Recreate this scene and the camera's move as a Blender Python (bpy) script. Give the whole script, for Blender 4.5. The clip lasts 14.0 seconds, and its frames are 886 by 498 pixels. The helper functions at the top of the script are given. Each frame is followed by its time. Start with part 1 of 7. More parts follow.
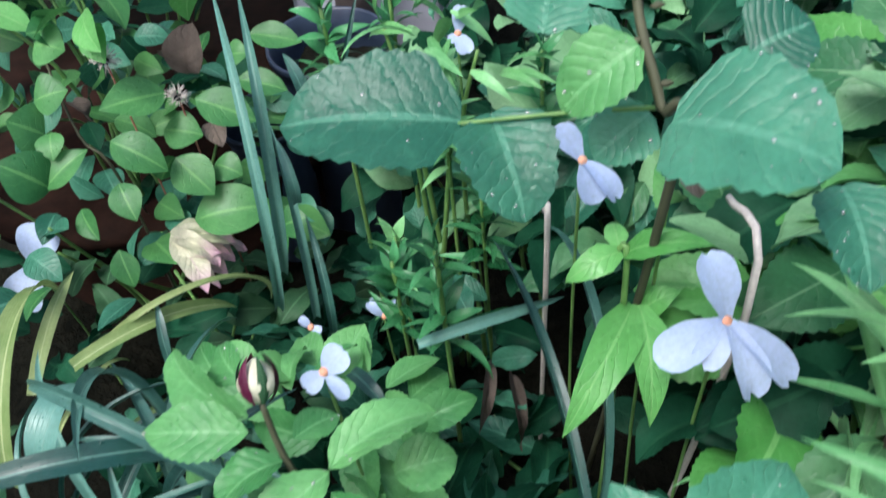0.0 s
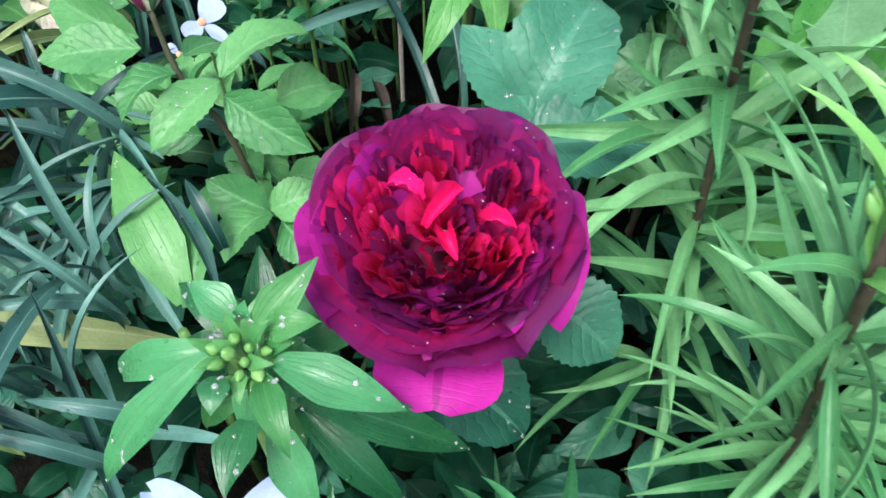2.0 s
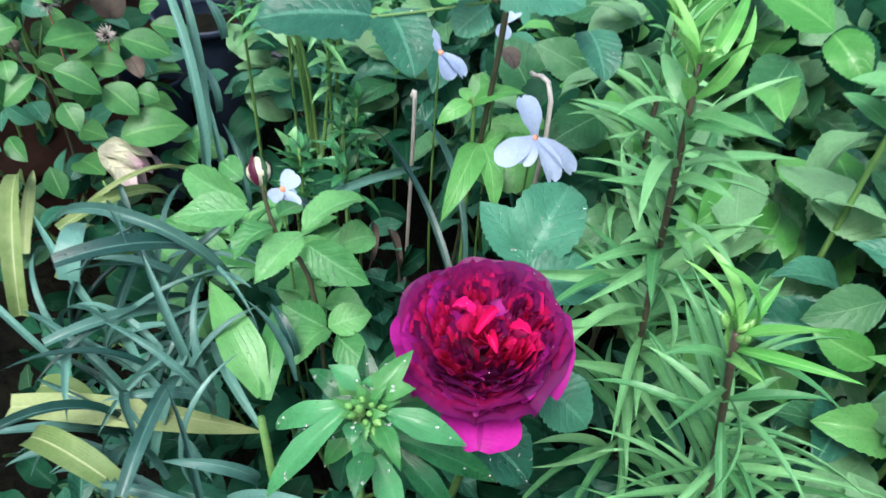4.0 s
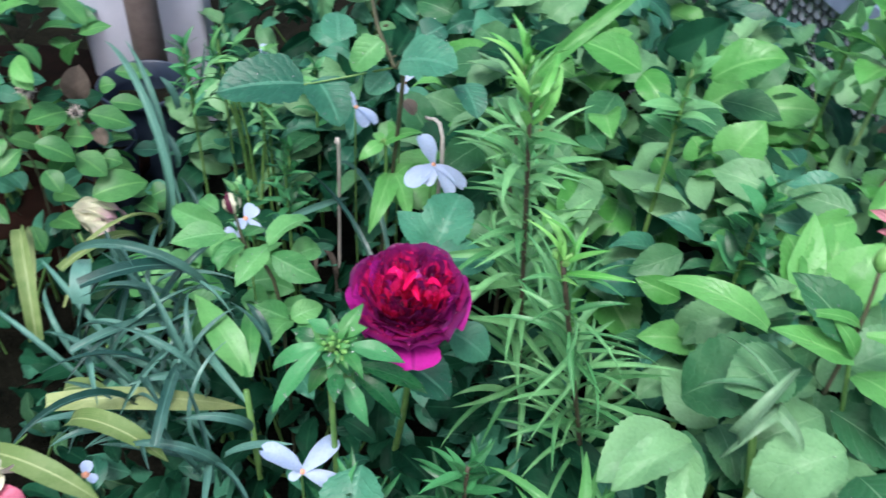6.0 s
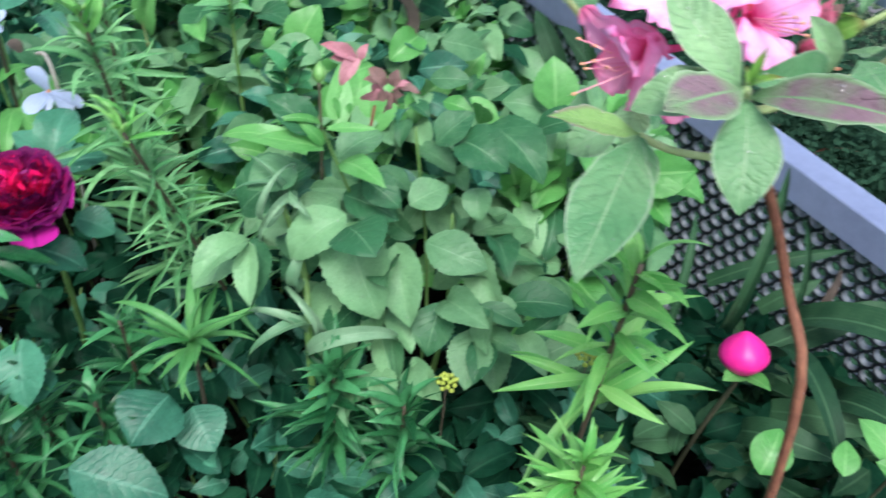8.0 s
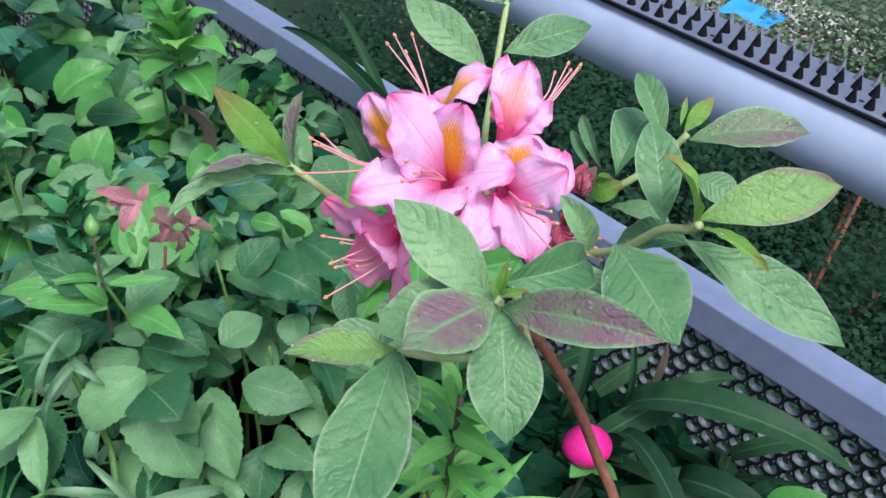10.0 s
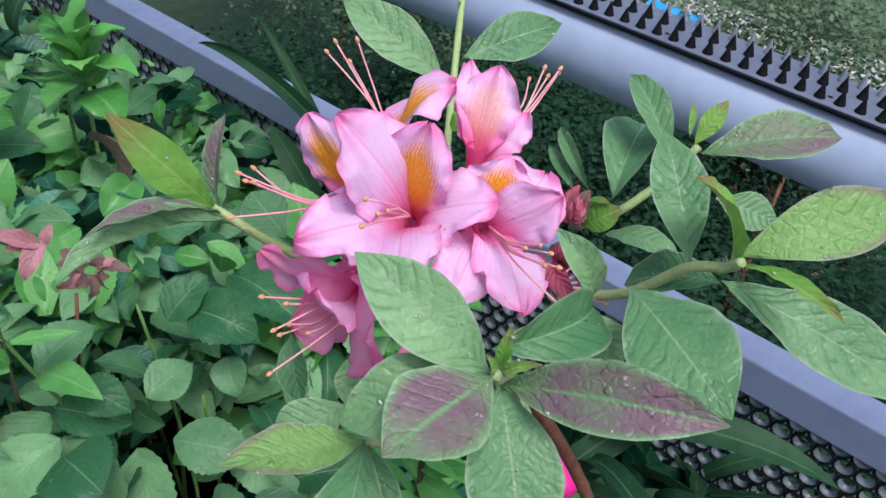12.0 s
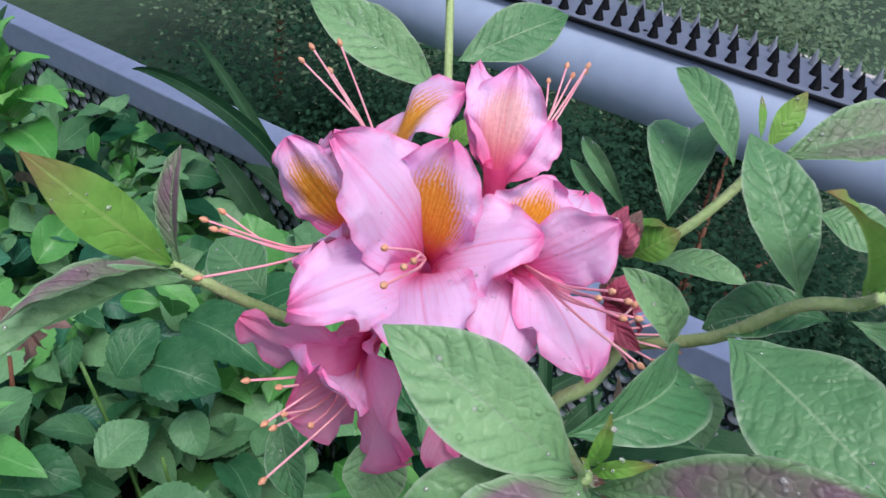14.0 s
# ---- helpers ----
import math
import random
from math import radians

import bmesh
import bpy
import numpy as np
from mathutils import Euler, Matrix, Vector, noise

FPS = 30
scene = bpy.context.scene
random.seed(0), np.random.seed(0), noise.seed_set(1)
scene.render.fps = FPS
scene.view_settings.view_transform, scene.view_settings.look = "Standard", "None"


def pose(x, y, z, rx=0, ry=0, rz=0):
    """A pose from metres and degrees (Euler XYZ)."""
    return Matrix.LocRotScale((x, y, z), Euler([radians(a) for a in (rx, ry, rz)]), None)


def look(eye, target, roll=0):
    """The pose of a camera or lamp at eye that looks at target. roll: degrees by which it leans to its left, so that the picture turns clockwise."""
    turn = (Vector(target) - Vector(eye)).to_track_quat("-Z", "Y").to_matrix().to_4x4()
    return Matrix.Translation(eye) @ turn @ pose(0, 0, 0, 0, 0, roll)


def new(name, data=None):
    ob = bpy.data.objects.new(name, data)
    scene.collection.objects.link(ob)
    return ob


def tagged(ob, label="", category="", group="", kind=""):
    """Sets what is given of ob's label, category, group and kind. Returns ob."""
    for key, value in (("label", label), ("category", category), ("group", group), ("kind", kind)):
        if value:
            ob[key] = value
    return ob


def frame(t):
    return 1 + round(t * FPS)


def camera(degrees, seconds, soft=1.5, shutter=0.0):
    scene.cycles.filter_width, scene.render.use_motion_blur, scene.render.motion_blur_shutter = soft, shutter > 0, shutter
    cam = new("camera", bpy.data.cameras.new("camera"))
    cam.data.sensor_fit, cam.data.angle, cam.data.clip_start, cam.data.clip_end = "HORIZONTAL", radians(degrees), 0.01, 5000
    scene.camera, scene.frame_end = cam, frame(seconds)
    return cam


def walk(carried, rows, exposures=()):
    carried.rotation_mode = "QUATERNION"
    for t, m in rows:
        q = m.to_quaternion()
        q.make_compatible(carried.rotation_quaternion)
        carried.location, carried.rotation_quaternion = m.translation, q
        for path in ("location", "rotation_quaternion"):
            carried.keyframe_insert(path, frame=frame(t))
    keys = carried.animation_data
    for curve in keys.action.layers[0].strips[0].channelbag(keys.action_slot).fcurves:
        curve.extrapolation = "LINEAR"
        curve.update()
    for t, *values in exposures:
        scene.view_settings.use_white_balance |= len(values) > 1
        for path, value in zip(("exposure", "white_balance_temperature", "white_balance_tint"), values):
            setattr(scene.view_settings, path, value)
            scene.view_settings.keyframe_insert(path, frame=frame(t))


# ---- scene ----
cam = camera(56.5, 14.0, shutter=0.4)
PATH = [
    (0, (0.0342, 0.0464, 0.8655), (-0.2474, 1.379, -0.599), -7.0),
    (0.5, (0.0154, 0.0104, 0.8433), (-0.2155, 1.2666, -0.6957), -7.0),
    (1, (0.0129, -0.0312, 0.8196), (-0.1641, 1.1167, -0.8087), -7.04),
    (1.5, (0.0203, -0.0626, 0.8219), (-0.03, 1.0439, -0.8435), -3.85),
    (2, (0.0316, -0.0954, 0.828), (0.0886, 1.032, -0.823), -0.35),
    (2.5, (0.0333, -0.108, 0.8416), (0.125, 1.0475, -0.7883), 0.51),
    (3, (0.033, -0.1202, 0.8563), (0.1345, 1.0813, -0.7393), 0.39),
    (3.5, (0.0199, -0.1424, 0.8913), (0.1176, 1.1294, -0.6492), 0.35),
    (3.7, (0.0018, -0.1615, 0.9153), (0.1515, 1.153, -0.5846), 3.06),
    (5.8, (-0.0583, -0.3804, 1.0634), (0.2732, 1.0571, -0.2871), 4.22),
    (6, (-0.0578, -0.3703, 1.0638), (0.342, 1.0494, -0.287), 4.55),
    (6.5, (-0.0355, -0.4117, 1.0728), (0.5381, 0.9164, -0.3082), 3.68),
    (7, (-0.0179, -0.5167, 1.1086), (0.6161, 0.7169, -0.3324), 4.17),
    (7.5, (0.0053, -0.5896, 1.1353), (0.7092, 0.5938, -0.3153), 4.41),
    (8, (0.026, -0.6207, 1.1418), (0.8722, 0.5102, -0.2741), 5.62),
    (8.3, (0.0323, -0.6365, 1.1323), (0.9933, 0.4857, -0.2157), 5.6),
    (8.5, (0.0529, -0.6325, 1.1491), (1.0154, 0.4589, -0.2228), 6.08),
    (9, (0.0721, -0.6244, 1.1647), (1.129, 0.427, -0.1685), 6.14),
    (9.2, (0.0774, -0.6169, 1.168), (1.1617, 0.4215, -0.1534), 6.24),
    (11.3, (0.1256, -0.5609, 1.1435), (1.3631, 0.3748, -0.1188), 7.13),
    (11.5, (0.1282, -0.5565, 1.1401), (1.3785, 0.365, -0.1199), 7.2),
    (12, (0.1325, -0.5464, 1.1333), (1.406, 0.3439, -0.1259), 7.22),
    (12.5, (0.139, -0.5365, 1.1295), (1.4288, 0.3254, -0.1328), 6.73),
    (13, (0.1459, -0.5211, 1.1163), (1.4646, 0.3157, -0.133), 6.65),
    (13.5, (0.159, -0.5141, 1.1142), (1.4874, 0.3043, -0.137), 5.81),
    (14, (0.1592, -0.5036, 1.1046), (1.5234, 0.3029, -0.1155), 6.09),
]
walk(cam, [(t, look(eye, target, roll)) for t, eye, target, roll in PATH], [(t, e, 6120, 13) for t, e in ((0, 1.38), (1.5, 1.52), (3, 1.6), (6, 1.36), (7.5, 1.43), (9, 1.12), (11.3, 0.76), (14, 0.62))])

# ---- world, sun ----
world = bpy.data.worlds.new("overcast_sky")
scene.world = world
world.use_nodes = True
wn = world.node_tree.nodes
sky = wn.new("ShaderNodeTexSky")
sky.sky_type = "NISHITA"
sky.sun_disc = False
sky.sun_elevation = radians(58)
sky.sun_rotation = radians(200)
sky.dust_density = 4.0
wn["Background"].inputs["Strength"].default_value = 0.10
world.node_tree.links.new(sky.outputs[0], wn["Background"].inputs[0])
sun = bpy.data.lights.new("sun", "SUN")
sun.energy, sun.angle, sun.color = 1.5, radians(22), (1.0, 0.97, 0.92)
new("sun", sun).matrix_world = look((0, 0, 6), (1.6, 1.9, 0))


# ---- materials ----
def ramp2(nt, fac, c0, c1, p0=0.0, p1=1.0):
    r = nt.nodes.new("ShaderNodeValToRGB")
    r.color_ramp.elements[0].position, r.color_ramp.elements[1].position = p0, p1
    r.color_ramp.elements[0].color, r.color_ramp.elements[1].color = (*c0, 1), (*c1, 1)
    nt.links.new(fac, r.inputs[0])
    return r.outputs[0]


def calc(nt, op, a, b=None, c=None):
    m = nt.nodes.new("ShaderNodeMath")
    m.operation = op
    for i, v in enumerate((a, b, c)):
        if v is None:
            continue
        if isinstance(v, (int, float)):
            m.inputs[i].default_value = v
        else:
            nt.links.new(v, m.inputs[i])
    return m.outputs[0]


def mixc(nt, fac, a, b, blend="MIX"):
    m = nt.nodes.new("ShaderNodeMix")
    m.data_type, m.blend_type = "RGBA", blend
    for sock, v in ((m.inputs["Factor"], fac), (m.inputs["A"], a), (m.inputs["B"], b)):
        if isinstance(v, (int, float)):
            sock.default_value = v
        elif isinstance(v, tuple):
            sock.default_value = (*v, 1)
        else:
            nt.links.new(v, sock)
    return m.outputs["Result"]


def noise_tex(nt, scale, detail=4.0, rough=0.55, vec=None):
    n = nt.nodes.new("ShaderNodeTexNoise")
    n.inputs["Scale"].default_value, n.inputs["Detail"].default_value, n.inputs["Roughness"].default_value = scale, detail, rough
    if vec is None:
        vec = nt.nodes.new("ShaderNodeTexCoord").outputs["Object"]
    nt.links.new(vec, n.inputs["Vector"])
    return n.outputs["Fac"]


def start_mat(name):
    m = bpy.data.materials.new(name)
    m.use_nodes = True
    return m, m.node_tree, m.node_tree.nodes["Principled BSDF"]


def world_vec(nt):
    return nt.nodes.new("ShaderNodeNewGeometry").outputs["Position"]


def plain_mat(name, c0, c1, rough=0.6, metal=0.0, scale=40.0, bump=0.2, dist=0.002, spec=0.5):
    """Two tones mottled at two scales, with fine relief, at real size."""
    m, nt, b = start_mat(name)
    v = world_vec(nt)
    n = noise_tex(nt, scale, 5, 0.6, v)
    n2 = noise_tex(nt, scale * 0.17, 3, 0.5, v)
    f = calc(nt, "MULTIPLY_ADD", n2, 0.6, calc(nt, "MULTIPLY_ADD", n, 0.8, -0.2))
    col = ramp2(nt, f, c0, c1, 0.25, 0.75)
    nt.links.new(col, b.inputs["Base Color"])
    b.inputs["Roughness"].default_value, b.inputs["Metallic"].default_value = rough, metal
    b.inputs["Specular IOR Level"].default_value = spec
    bp = nt.nodes.new("ShaderNodeBump")
    bp.inputs["Strength"].default_value, bp.inputs["Distance"].default_value = bump, dist
    nt.links.new(n, bp.inputs["Height"])
    nt.links.new(bp.outputs[0], b.inputs["Normal"])
    return m


def leaf_mat(name, c0, c1, vein, tip=None, blush=None, veins=7.0, slant=1.6, vein_w=0.10, mid_w=0.035, vein_amt=0.2,
             rough=0.34, trans=0.25, bump=0.5, vary=0.35, parallel=False, pucker=0.0, midc=None, spec=0.34, wet=0.16, edge=None, blush_at=0.16, quilt=0.0, full=False, rimmed=False):
    """A leaf or petal: UV x across, y along. Midrib, side veins (or parallel veins), mottling, a tint at the tip and a blush."""
    m, nt, b = start_mat(name)
    uv = nt.nodes.new("ShaderNodeUVMap").outputs[0]
    sep = nt.nodes.new("ShaderNodeSeparateXYZ")
    nt.links.new(uv, sep.inputs[0])
    across = calc(nt, "ABSOLUTE", calc(nt, "SUBTRACT", sep.outputs[0], 0.5))
    along = sep.outputs[1]
    wp = world_vec(nt)
    n1 = noise_tex(nt, 55.0, 3, 0.5, wp)
    n2 = noise_tex(nt, 420.0, 3, 0.6, wp)
    rnd = nt.nodes.new("ShaderNodeObjectInfo").outputs["Random"]
    f = calc(nt, "ADD", calc(nt, "MULTIPLY_ADD", n1, 1.0 - vary, -0.15), calc(nt, "MULTIPLY", rnd, vary * 1.6))
    col = ramp2(nt, f, c0, c1, 0.2, 0.85)
    nd = noise_tex(nt, 140.0, 2, 0.5, wp)
    if parallel:
        wave = calc(nt, "ABSOLUTE", calc(nt, "SUBTRACT", calc(nt, "FRACT", calc(nt, "ADD", calc(nt, "MULTIPLY", sep.outputs[0], veins), calc(nt, "MULTIPLY", nd, 0.25))), 0.5))
    else:
        ph = calc(nt, "ADD", calc(nt, "SUBTRACT", calc(nt, "MULTIPLY", along, veins), calc(nt, "MULTIPLY", across, slant * 2.6)), calc(nt, "MULTIPLY", nd, 1.1))
        wave = calc(nt, "ABSOLUTE", calc(nt, "SUBTRACT", calc(nt, "FRACT", ph), 0.5))
    line = calc(nt, "MAXIMUM", calc(nt, "SUBTRACT", 1.0, calc(nt, "DIVIDE", wave, vein_w)), 0.0)
    fade = calc(nt, "MINIMUM", calc(nt, "MAXIMUM", calc(nt, "MULTIPLY_ADD", noise_tex(nt, 90.0, 2, 0.5, wp), 4.0, -1.4), 0.0), 1.0)
    side = calc(nt, "MULTIPLY", calc(nt, "MULTIPLY", line, calc(nt, "MULTIPLY_ADD", n2, 1.2, 0.1)), fade)
    dome = calc(nt, "SUBTRACT", 1.0, calc(nt, "POWER", calc(nt, "SUBTRACT", 1.0, calc(nt, "MULTIPLY", wave, 2.0)), 2.0))
    vor = nt.nodes.new("ShaderNodeTexVoronoi")
    vor.inputs["Scale"].default_value = 330.0
    nt.links.new(wp, vor.inputs["Vector"])
    vsep = nt.nodes.new("ShaderNodeSeparateColor")
    nt.links.new(vor.outputs["Color"], vsep.inputs[0])
    size = calc(nt, "MULTIPLY", calc(nt, "MAXIMUM", calc(nt, "SUBTRACT", vsep.outputs[0], 1.0 - wet), 0.0), 0.38 / max(wet, 0.01))
    drop = calc(nt, "MULTIPLY", calc(nt, "MINIMUM", calc(nt, "MAXIMUM", calc(nt, "DIVIDE", calc(nt, "SUBTRACT", size, vor.outputs["Distance"]), 0.12), 0.0), 1.0), 1.0)
    mid = calc(nt, "LESS_THAN", across, mid_w)
    if blush is not None:
        bl = calc(nt, "MULTIPLY", calc(nt, "SMOOTH_MAX", calc(nt, "MULTIPLY_ADD", along, 2.2, -2.2 * blush_at), 0.0, 0.15), calc(nt, "MULTIPLY_ADD", n1, 1.1, 0.2))
        bl = calc(nt, "MINIMUM", calc(nt, "MULTIPLY", bl, 1.1), 0.85)
        if full:    # the whole blade flushed in uneven patches, but for a thin green midrib and a green margin
            body = calc(nt, "MULTIPLY", calc(nt, "MINIMUM", calc(nt, "MAXIMUM", calc(nt, "MULTIPLY_ADD", across, -11.0, 5.1), 0.0), 1.0),
                        calc(nt, "MINIMUM", calc(nt, "MAXIMUM", calc(nt, "MULTIPLY_ADD", across, 26.0, -0.25), 0.0), 1.0))
            patch = calc(nt, "MINIMUM", calc(nt, "MAXIMUM", calc(nt, "ADD", calc(nt, "MULTIPLY_ADD", sep.outputs[0], 0.5, -0.25), calc(nt, "MULTIPLY_ADD", n1, 2.6, -0.55)), 0.12), 0.93)
            bl = calc(nt, "MULTIPLY", calc(nt, "MULTIPLY", body, calc(nt, "MINIMUM", calc(nt, "MAXIMUM", calc(nt, "MULTIPLY_ADD", along, 4.0, -0.3), 0.0), 1.0)), patch)
        if rimmed:  # flushed along the margin and towards the tip
            bl = calc(nt, "MULTIPLY", calc(nt, "MINIMUM", calc(nt, "MAXIMUM", calc(nt, "ADD", calc(nt, "MULTIPLY_ADD", across, 4.2, -1.35), calc(nt, "MULTIPLY_ADD", along, 1.7, -1.1)), 0.0), 0.9), calc(nt, "MULTIPLY_ADD", n1, 1.2, 0.35))
            bl = calc(nt, "MINIMUM", bl, 0.9)
        col = mixc(nt, bl, col, blush)
    if tip is not None:
        tp = calc(nt, "MINIMUM", calc(nt, "MAXIMUM", calc(nt, "MULTIPLY_ADD", along, 2.2, -1.3), 0.0), 0.8)
        col = mixc(nt, tp, col, tip)
    col = mixc(nt, calc(nt, "MULTIPLY", side, vein_amt), col, vein)
    col = mixc(nt, calc(nt, "MULTIPLY", mid, min(1.0, vein_amt * 2.2)), col, midc or vein)
    if edge is not None:
        col = mixc(nt, calc(nt, "MULTIPLY", calc(nt, "MINIMUM", calc(nt, "MAXIMUM", calc(nt, "MULTIPLY_ADD", across, 22.0, -9.9), 0.0), 1.0), calc(nt, "MULTIPLY_ADD", n2, 1.4, -0.1)), col, edge)
    col = mixc(nt, calc(nt, "MULTIPLY_ADD", n2, 0.9, -0.2), col, mixc(nt, 1.0, col, (0.55, 0.6, 0.5), "MULTIPLY"))
    nt.links.new(col, b.inputs["Base Color"])
    rr = calc(nt, "MULTIPLY", calc(nt, "MULTIPLY_ADD", n2, 0.4, rough - 0.2), calc(nt, "MULTIPLY_ADD", drop, -0.85, 1.0))
    nt.links.new(rr, b.inputs["Roughness"])
    b.inputs["Specular IOR Level"].default_value = spec
    h = calc(nt, "ADD", calc(nt, "MULTIPLY", n2, 0.45), calc(nt, "MULTIPLY", calc(nt, "ADD", side, mid), -0.5))
    if pucker:
        h = calc(nt, "ADD", h, calc(nt, "MULTIPLY", calc(nt, "MULTIPLY", dome, calc(nt, "MULTIPLY_ADD", nd, 1.4, -0.1)), pucker))
        h = calc(nt, "ADD", h, calc(nt, "MULTIPLY", noise_tex(nt, 260.0, 1, 0.4, wp), pucker * 1.1))
    if quilt:       # small raised cells between a net of veins
        net = nt.nodes.new("ShaderNodeTexVoronoi")
        net.feature = "DISTANCE_TO_EDGE"
        net.inputs["Scale"].default_value = 430.0
        nt.links.new(wp, net.inputs["Vector"])
        cell = calc(nt, "MINIMUM", calc(nt, "MULTIPLY", net.outputs["Distance"], 4.0), 1.0)
        h = calc(nt, "ADD", h, calc(nt, "MULTIPLY", cell, quilt))
    if wet:
        h = calc(nt, "ADD", h, calc(nt, "MULTIPLY", drop, 0.9))
    bp = nt.nodes.new("ShaderNodeBump")
    bp.inputs["Strength"].default_value, bp.inputs["Distance"].default_value = bump, 0.0012
    nt.links.new(h, bp.inputs["Height"])
    nt.links.new(bp.outputs[0], b.inputs["Normal"])
    if trans:
        tr = nt.nodes.new("ShaderNodeBsdfTranslucent")
        nt.links.new(col, tr.inputs[0])
        mx = nt.nodes.new("ShaderNodeMixShader")
        mx.inputs[0].default_value = trans
        nt.links.new(b.outputs[0], mx.inputs[1])
        nt.links.new(tr.outputs[0], mx.inputs[2])
        nt.links.new(mx.outputs[0], nt.nodes["Material Output"].inputs[0])
    return m


M_ROSE_LEAF = leaf_mat("rose_leaf_green", (0.06, 0.24, 0.075), (0.19, 0.48, 0.17), (0.22, 0.5, 0.22), veins=7, pucker=0.5, wet=0.1, rough=0.42)
M_ROSE_DARK = leaf_mat("rose_leaf_dark", (0.022, 0.12, 0.075), (0.085, 0.31, 0.19), (0.14, 0.38, 0.26), veins=8, pucker=0.6, rough=0.4, wet=0.1, spec=0.36)
M_SHRUB = leaf_mat("shrub_leaf", (0.036, 0.15, 0.062), (0.215, 0.445, 0.215), (0.29, 0.52, 0.29), veins=6, rough=0.42, spec=0.28, pucker=0.55, vary=0.55, mid_w=0.014, vein_amt=0.17)
M_LILY = leaf_mat("lily_leaf", (0.080, 0.29, 0.105), (0.28, 0.62, 0.27), (0.32, 0.64, 0.32), veins=7, parallel=True, vein_w=0.09, vein_amt=0.12, rough=0.33)
M_LILY_FRESH = leaf_mat("lily_leaf_fresh", (0.045, 0.22, 0.060), (0.15, 0.41, 0.13), (0.20, 0.46, 0.17), veins=7, parallel=True, vein_w=0.09, vein_amt=0.12, rough=0.33)
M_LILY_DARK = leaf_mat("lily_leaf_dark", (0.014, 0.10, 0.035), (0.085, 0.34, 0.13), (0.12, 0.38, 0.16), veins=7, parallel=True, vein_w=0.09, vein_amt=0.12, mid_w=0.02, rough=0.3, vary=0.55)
M_LILY_LIME = leaf_mat("lily_leaf_lime", (0.12, 0.43, 0.095), (0.27, 0.60, 0.17), (0.38, 0.7, 0.25), veins=7, parallel=True, vein_w=0.09, vein_amt=0.15, rough=0.3)
M_BLUE = leaf_mat("blue_green_blade", (0.010, 0.060, 0.048), (0.12, 0.29, 0.24), (0.16, 0.33, 0.27), veins=9, parallel=True, vein_w=0.1, vein_amt=0.25, rough=0.38, trans=0.12, vary=0.6, spec=0.5)
M_STRAP = leaf_mat("dark_strap_blade", (0.014, 0.055, 0.026), (0.05, 0.13, 0.058), (0.08, 0.18, 0.09), veins=11, parallel=True, vein_w=0.1, vein_amt=0.3, rough=0.5, trans=0.1, spec=0.15, wet=0.05)
M_YELLOW = leaf_mat("yellowing_blade", (0.16, 0.26, 0.08), (0.38, 0.46, 0.20), (0.44, 0.52, 0.26), veins=11, parallel=True, vein_w=0.1, vein_amt=0.4, rough=0.5)
M_LIME = leaf_mat("young_lime_leaf", (0.07, 0.28, 0.06), (0.17, 0.47, 0.14), (0.26, 0.55, 0.2), veins=6, pucker=0.3)
M_AZ_LEAF = leaf_mat("azalea_leaf_green", (0.08, 0.24, 0.10), (0.27, 0.48, 0.235), (0.035, 0.12, 0.05), veins=9, slant=1.5, vein_w=0.24, vein_amt=0.5, midc=(0.24, 0.4, 0.22), mid_w=0.014, rough=0.4, pucker=0.14, bump=0.5, edge=(0.40, 0.50, 0.38), trans=0.2, quilt=0.2, wet=0.2)
M_AZ_PURPLE = leaf_mat("azalea_leaf_purple_flushed", (0.15, 0.3, 0.13), (0.24, 0.4, 0.2), (0.1, 0.05, 0.08), blush=(0.21, 0.12, 0.17), full=True, veins=9, slant=1.5, vein_w=0.16, vein_amt=0.12, midc=(0.24, 0.4, 0.24), mid_w=0.016, rough=0.4, pucker=0.14, bump=0.6, edge=(0.38, 0.48, 0.36), trans=0.12, quilt=0.22, wet=0.2)
M_AZ_EDGE = leaf_mat("azalea_leaf_purple_edged", (0.14, 0.32, 0.08), (0.26, 0.46, 0.15), (0.07, 0.18, 0.06), blush=(0.25, 0.12, 0.16), rimmed=True, veins=9, slant=1.5, vein_w=0.2, vein_amt=0.16, midc=(0.3, 0.46, 0.22), mid_w=0.016, rough=0.42, pucker=0.14, bump=0.6, edge=(0.38, 0.46, 0.36), trans=0.2, quilt=0.24, wet=0.2)
M_AZ_LIME = leaf_mat("azalea_leaf_lime_red", (0.17, 0.42, 0.07), (0.30, 0.55, 0.12), (0.4, 0.58, 0.18), blush=(0.28, 0.07, 0.07), blush_at=0.62, veins=8, slant=1.2, rough=0.45, pucker=0.4, bump=0.4)
# near-black leaf: the shade between the stems is put into its colour
M_UNDER_SHADE = leaf_mat("shaded_undergrowth_leaf", (0.004, 0.034, 0.018), (0.018, 0.10, 0.05), (0.03, 0.12, 0.06), veins=6, rough=0.5, spec=0.08, wet=0.0)
M_CURL = leaf_mat("pale_withered_leaf", (0.1, 0.26, 0.13), (0.27, 0.46, 0.28), (0.3, 0.48, 0.3), veins=7, parallel=True, rough=0.35)
M_BUD = leaf_mat("dark_purple_bud", (0.03, 0.008, 0.016), (0.13, 0.012, 0.05), (0.06, 0.01, 0.03), veins=5, rough=0.4)
M_ROUND = leaf_mat("rounded_lime_leaf", (0.032, 0.15, 0.045), (0.11, 0.32, 0.095), (0.2, 0.46, 0.14), veins=5, rough=0.4)
M_DRY = leaf_mat("dry_brown_leaf", (0.08, 0.065, 0.055), (0.25, 0.2, 0.17), (0.08, 0.06, 0.05), veins=6, rough=0.75, spec=0.1, pucker=0.8, wet=0.0)
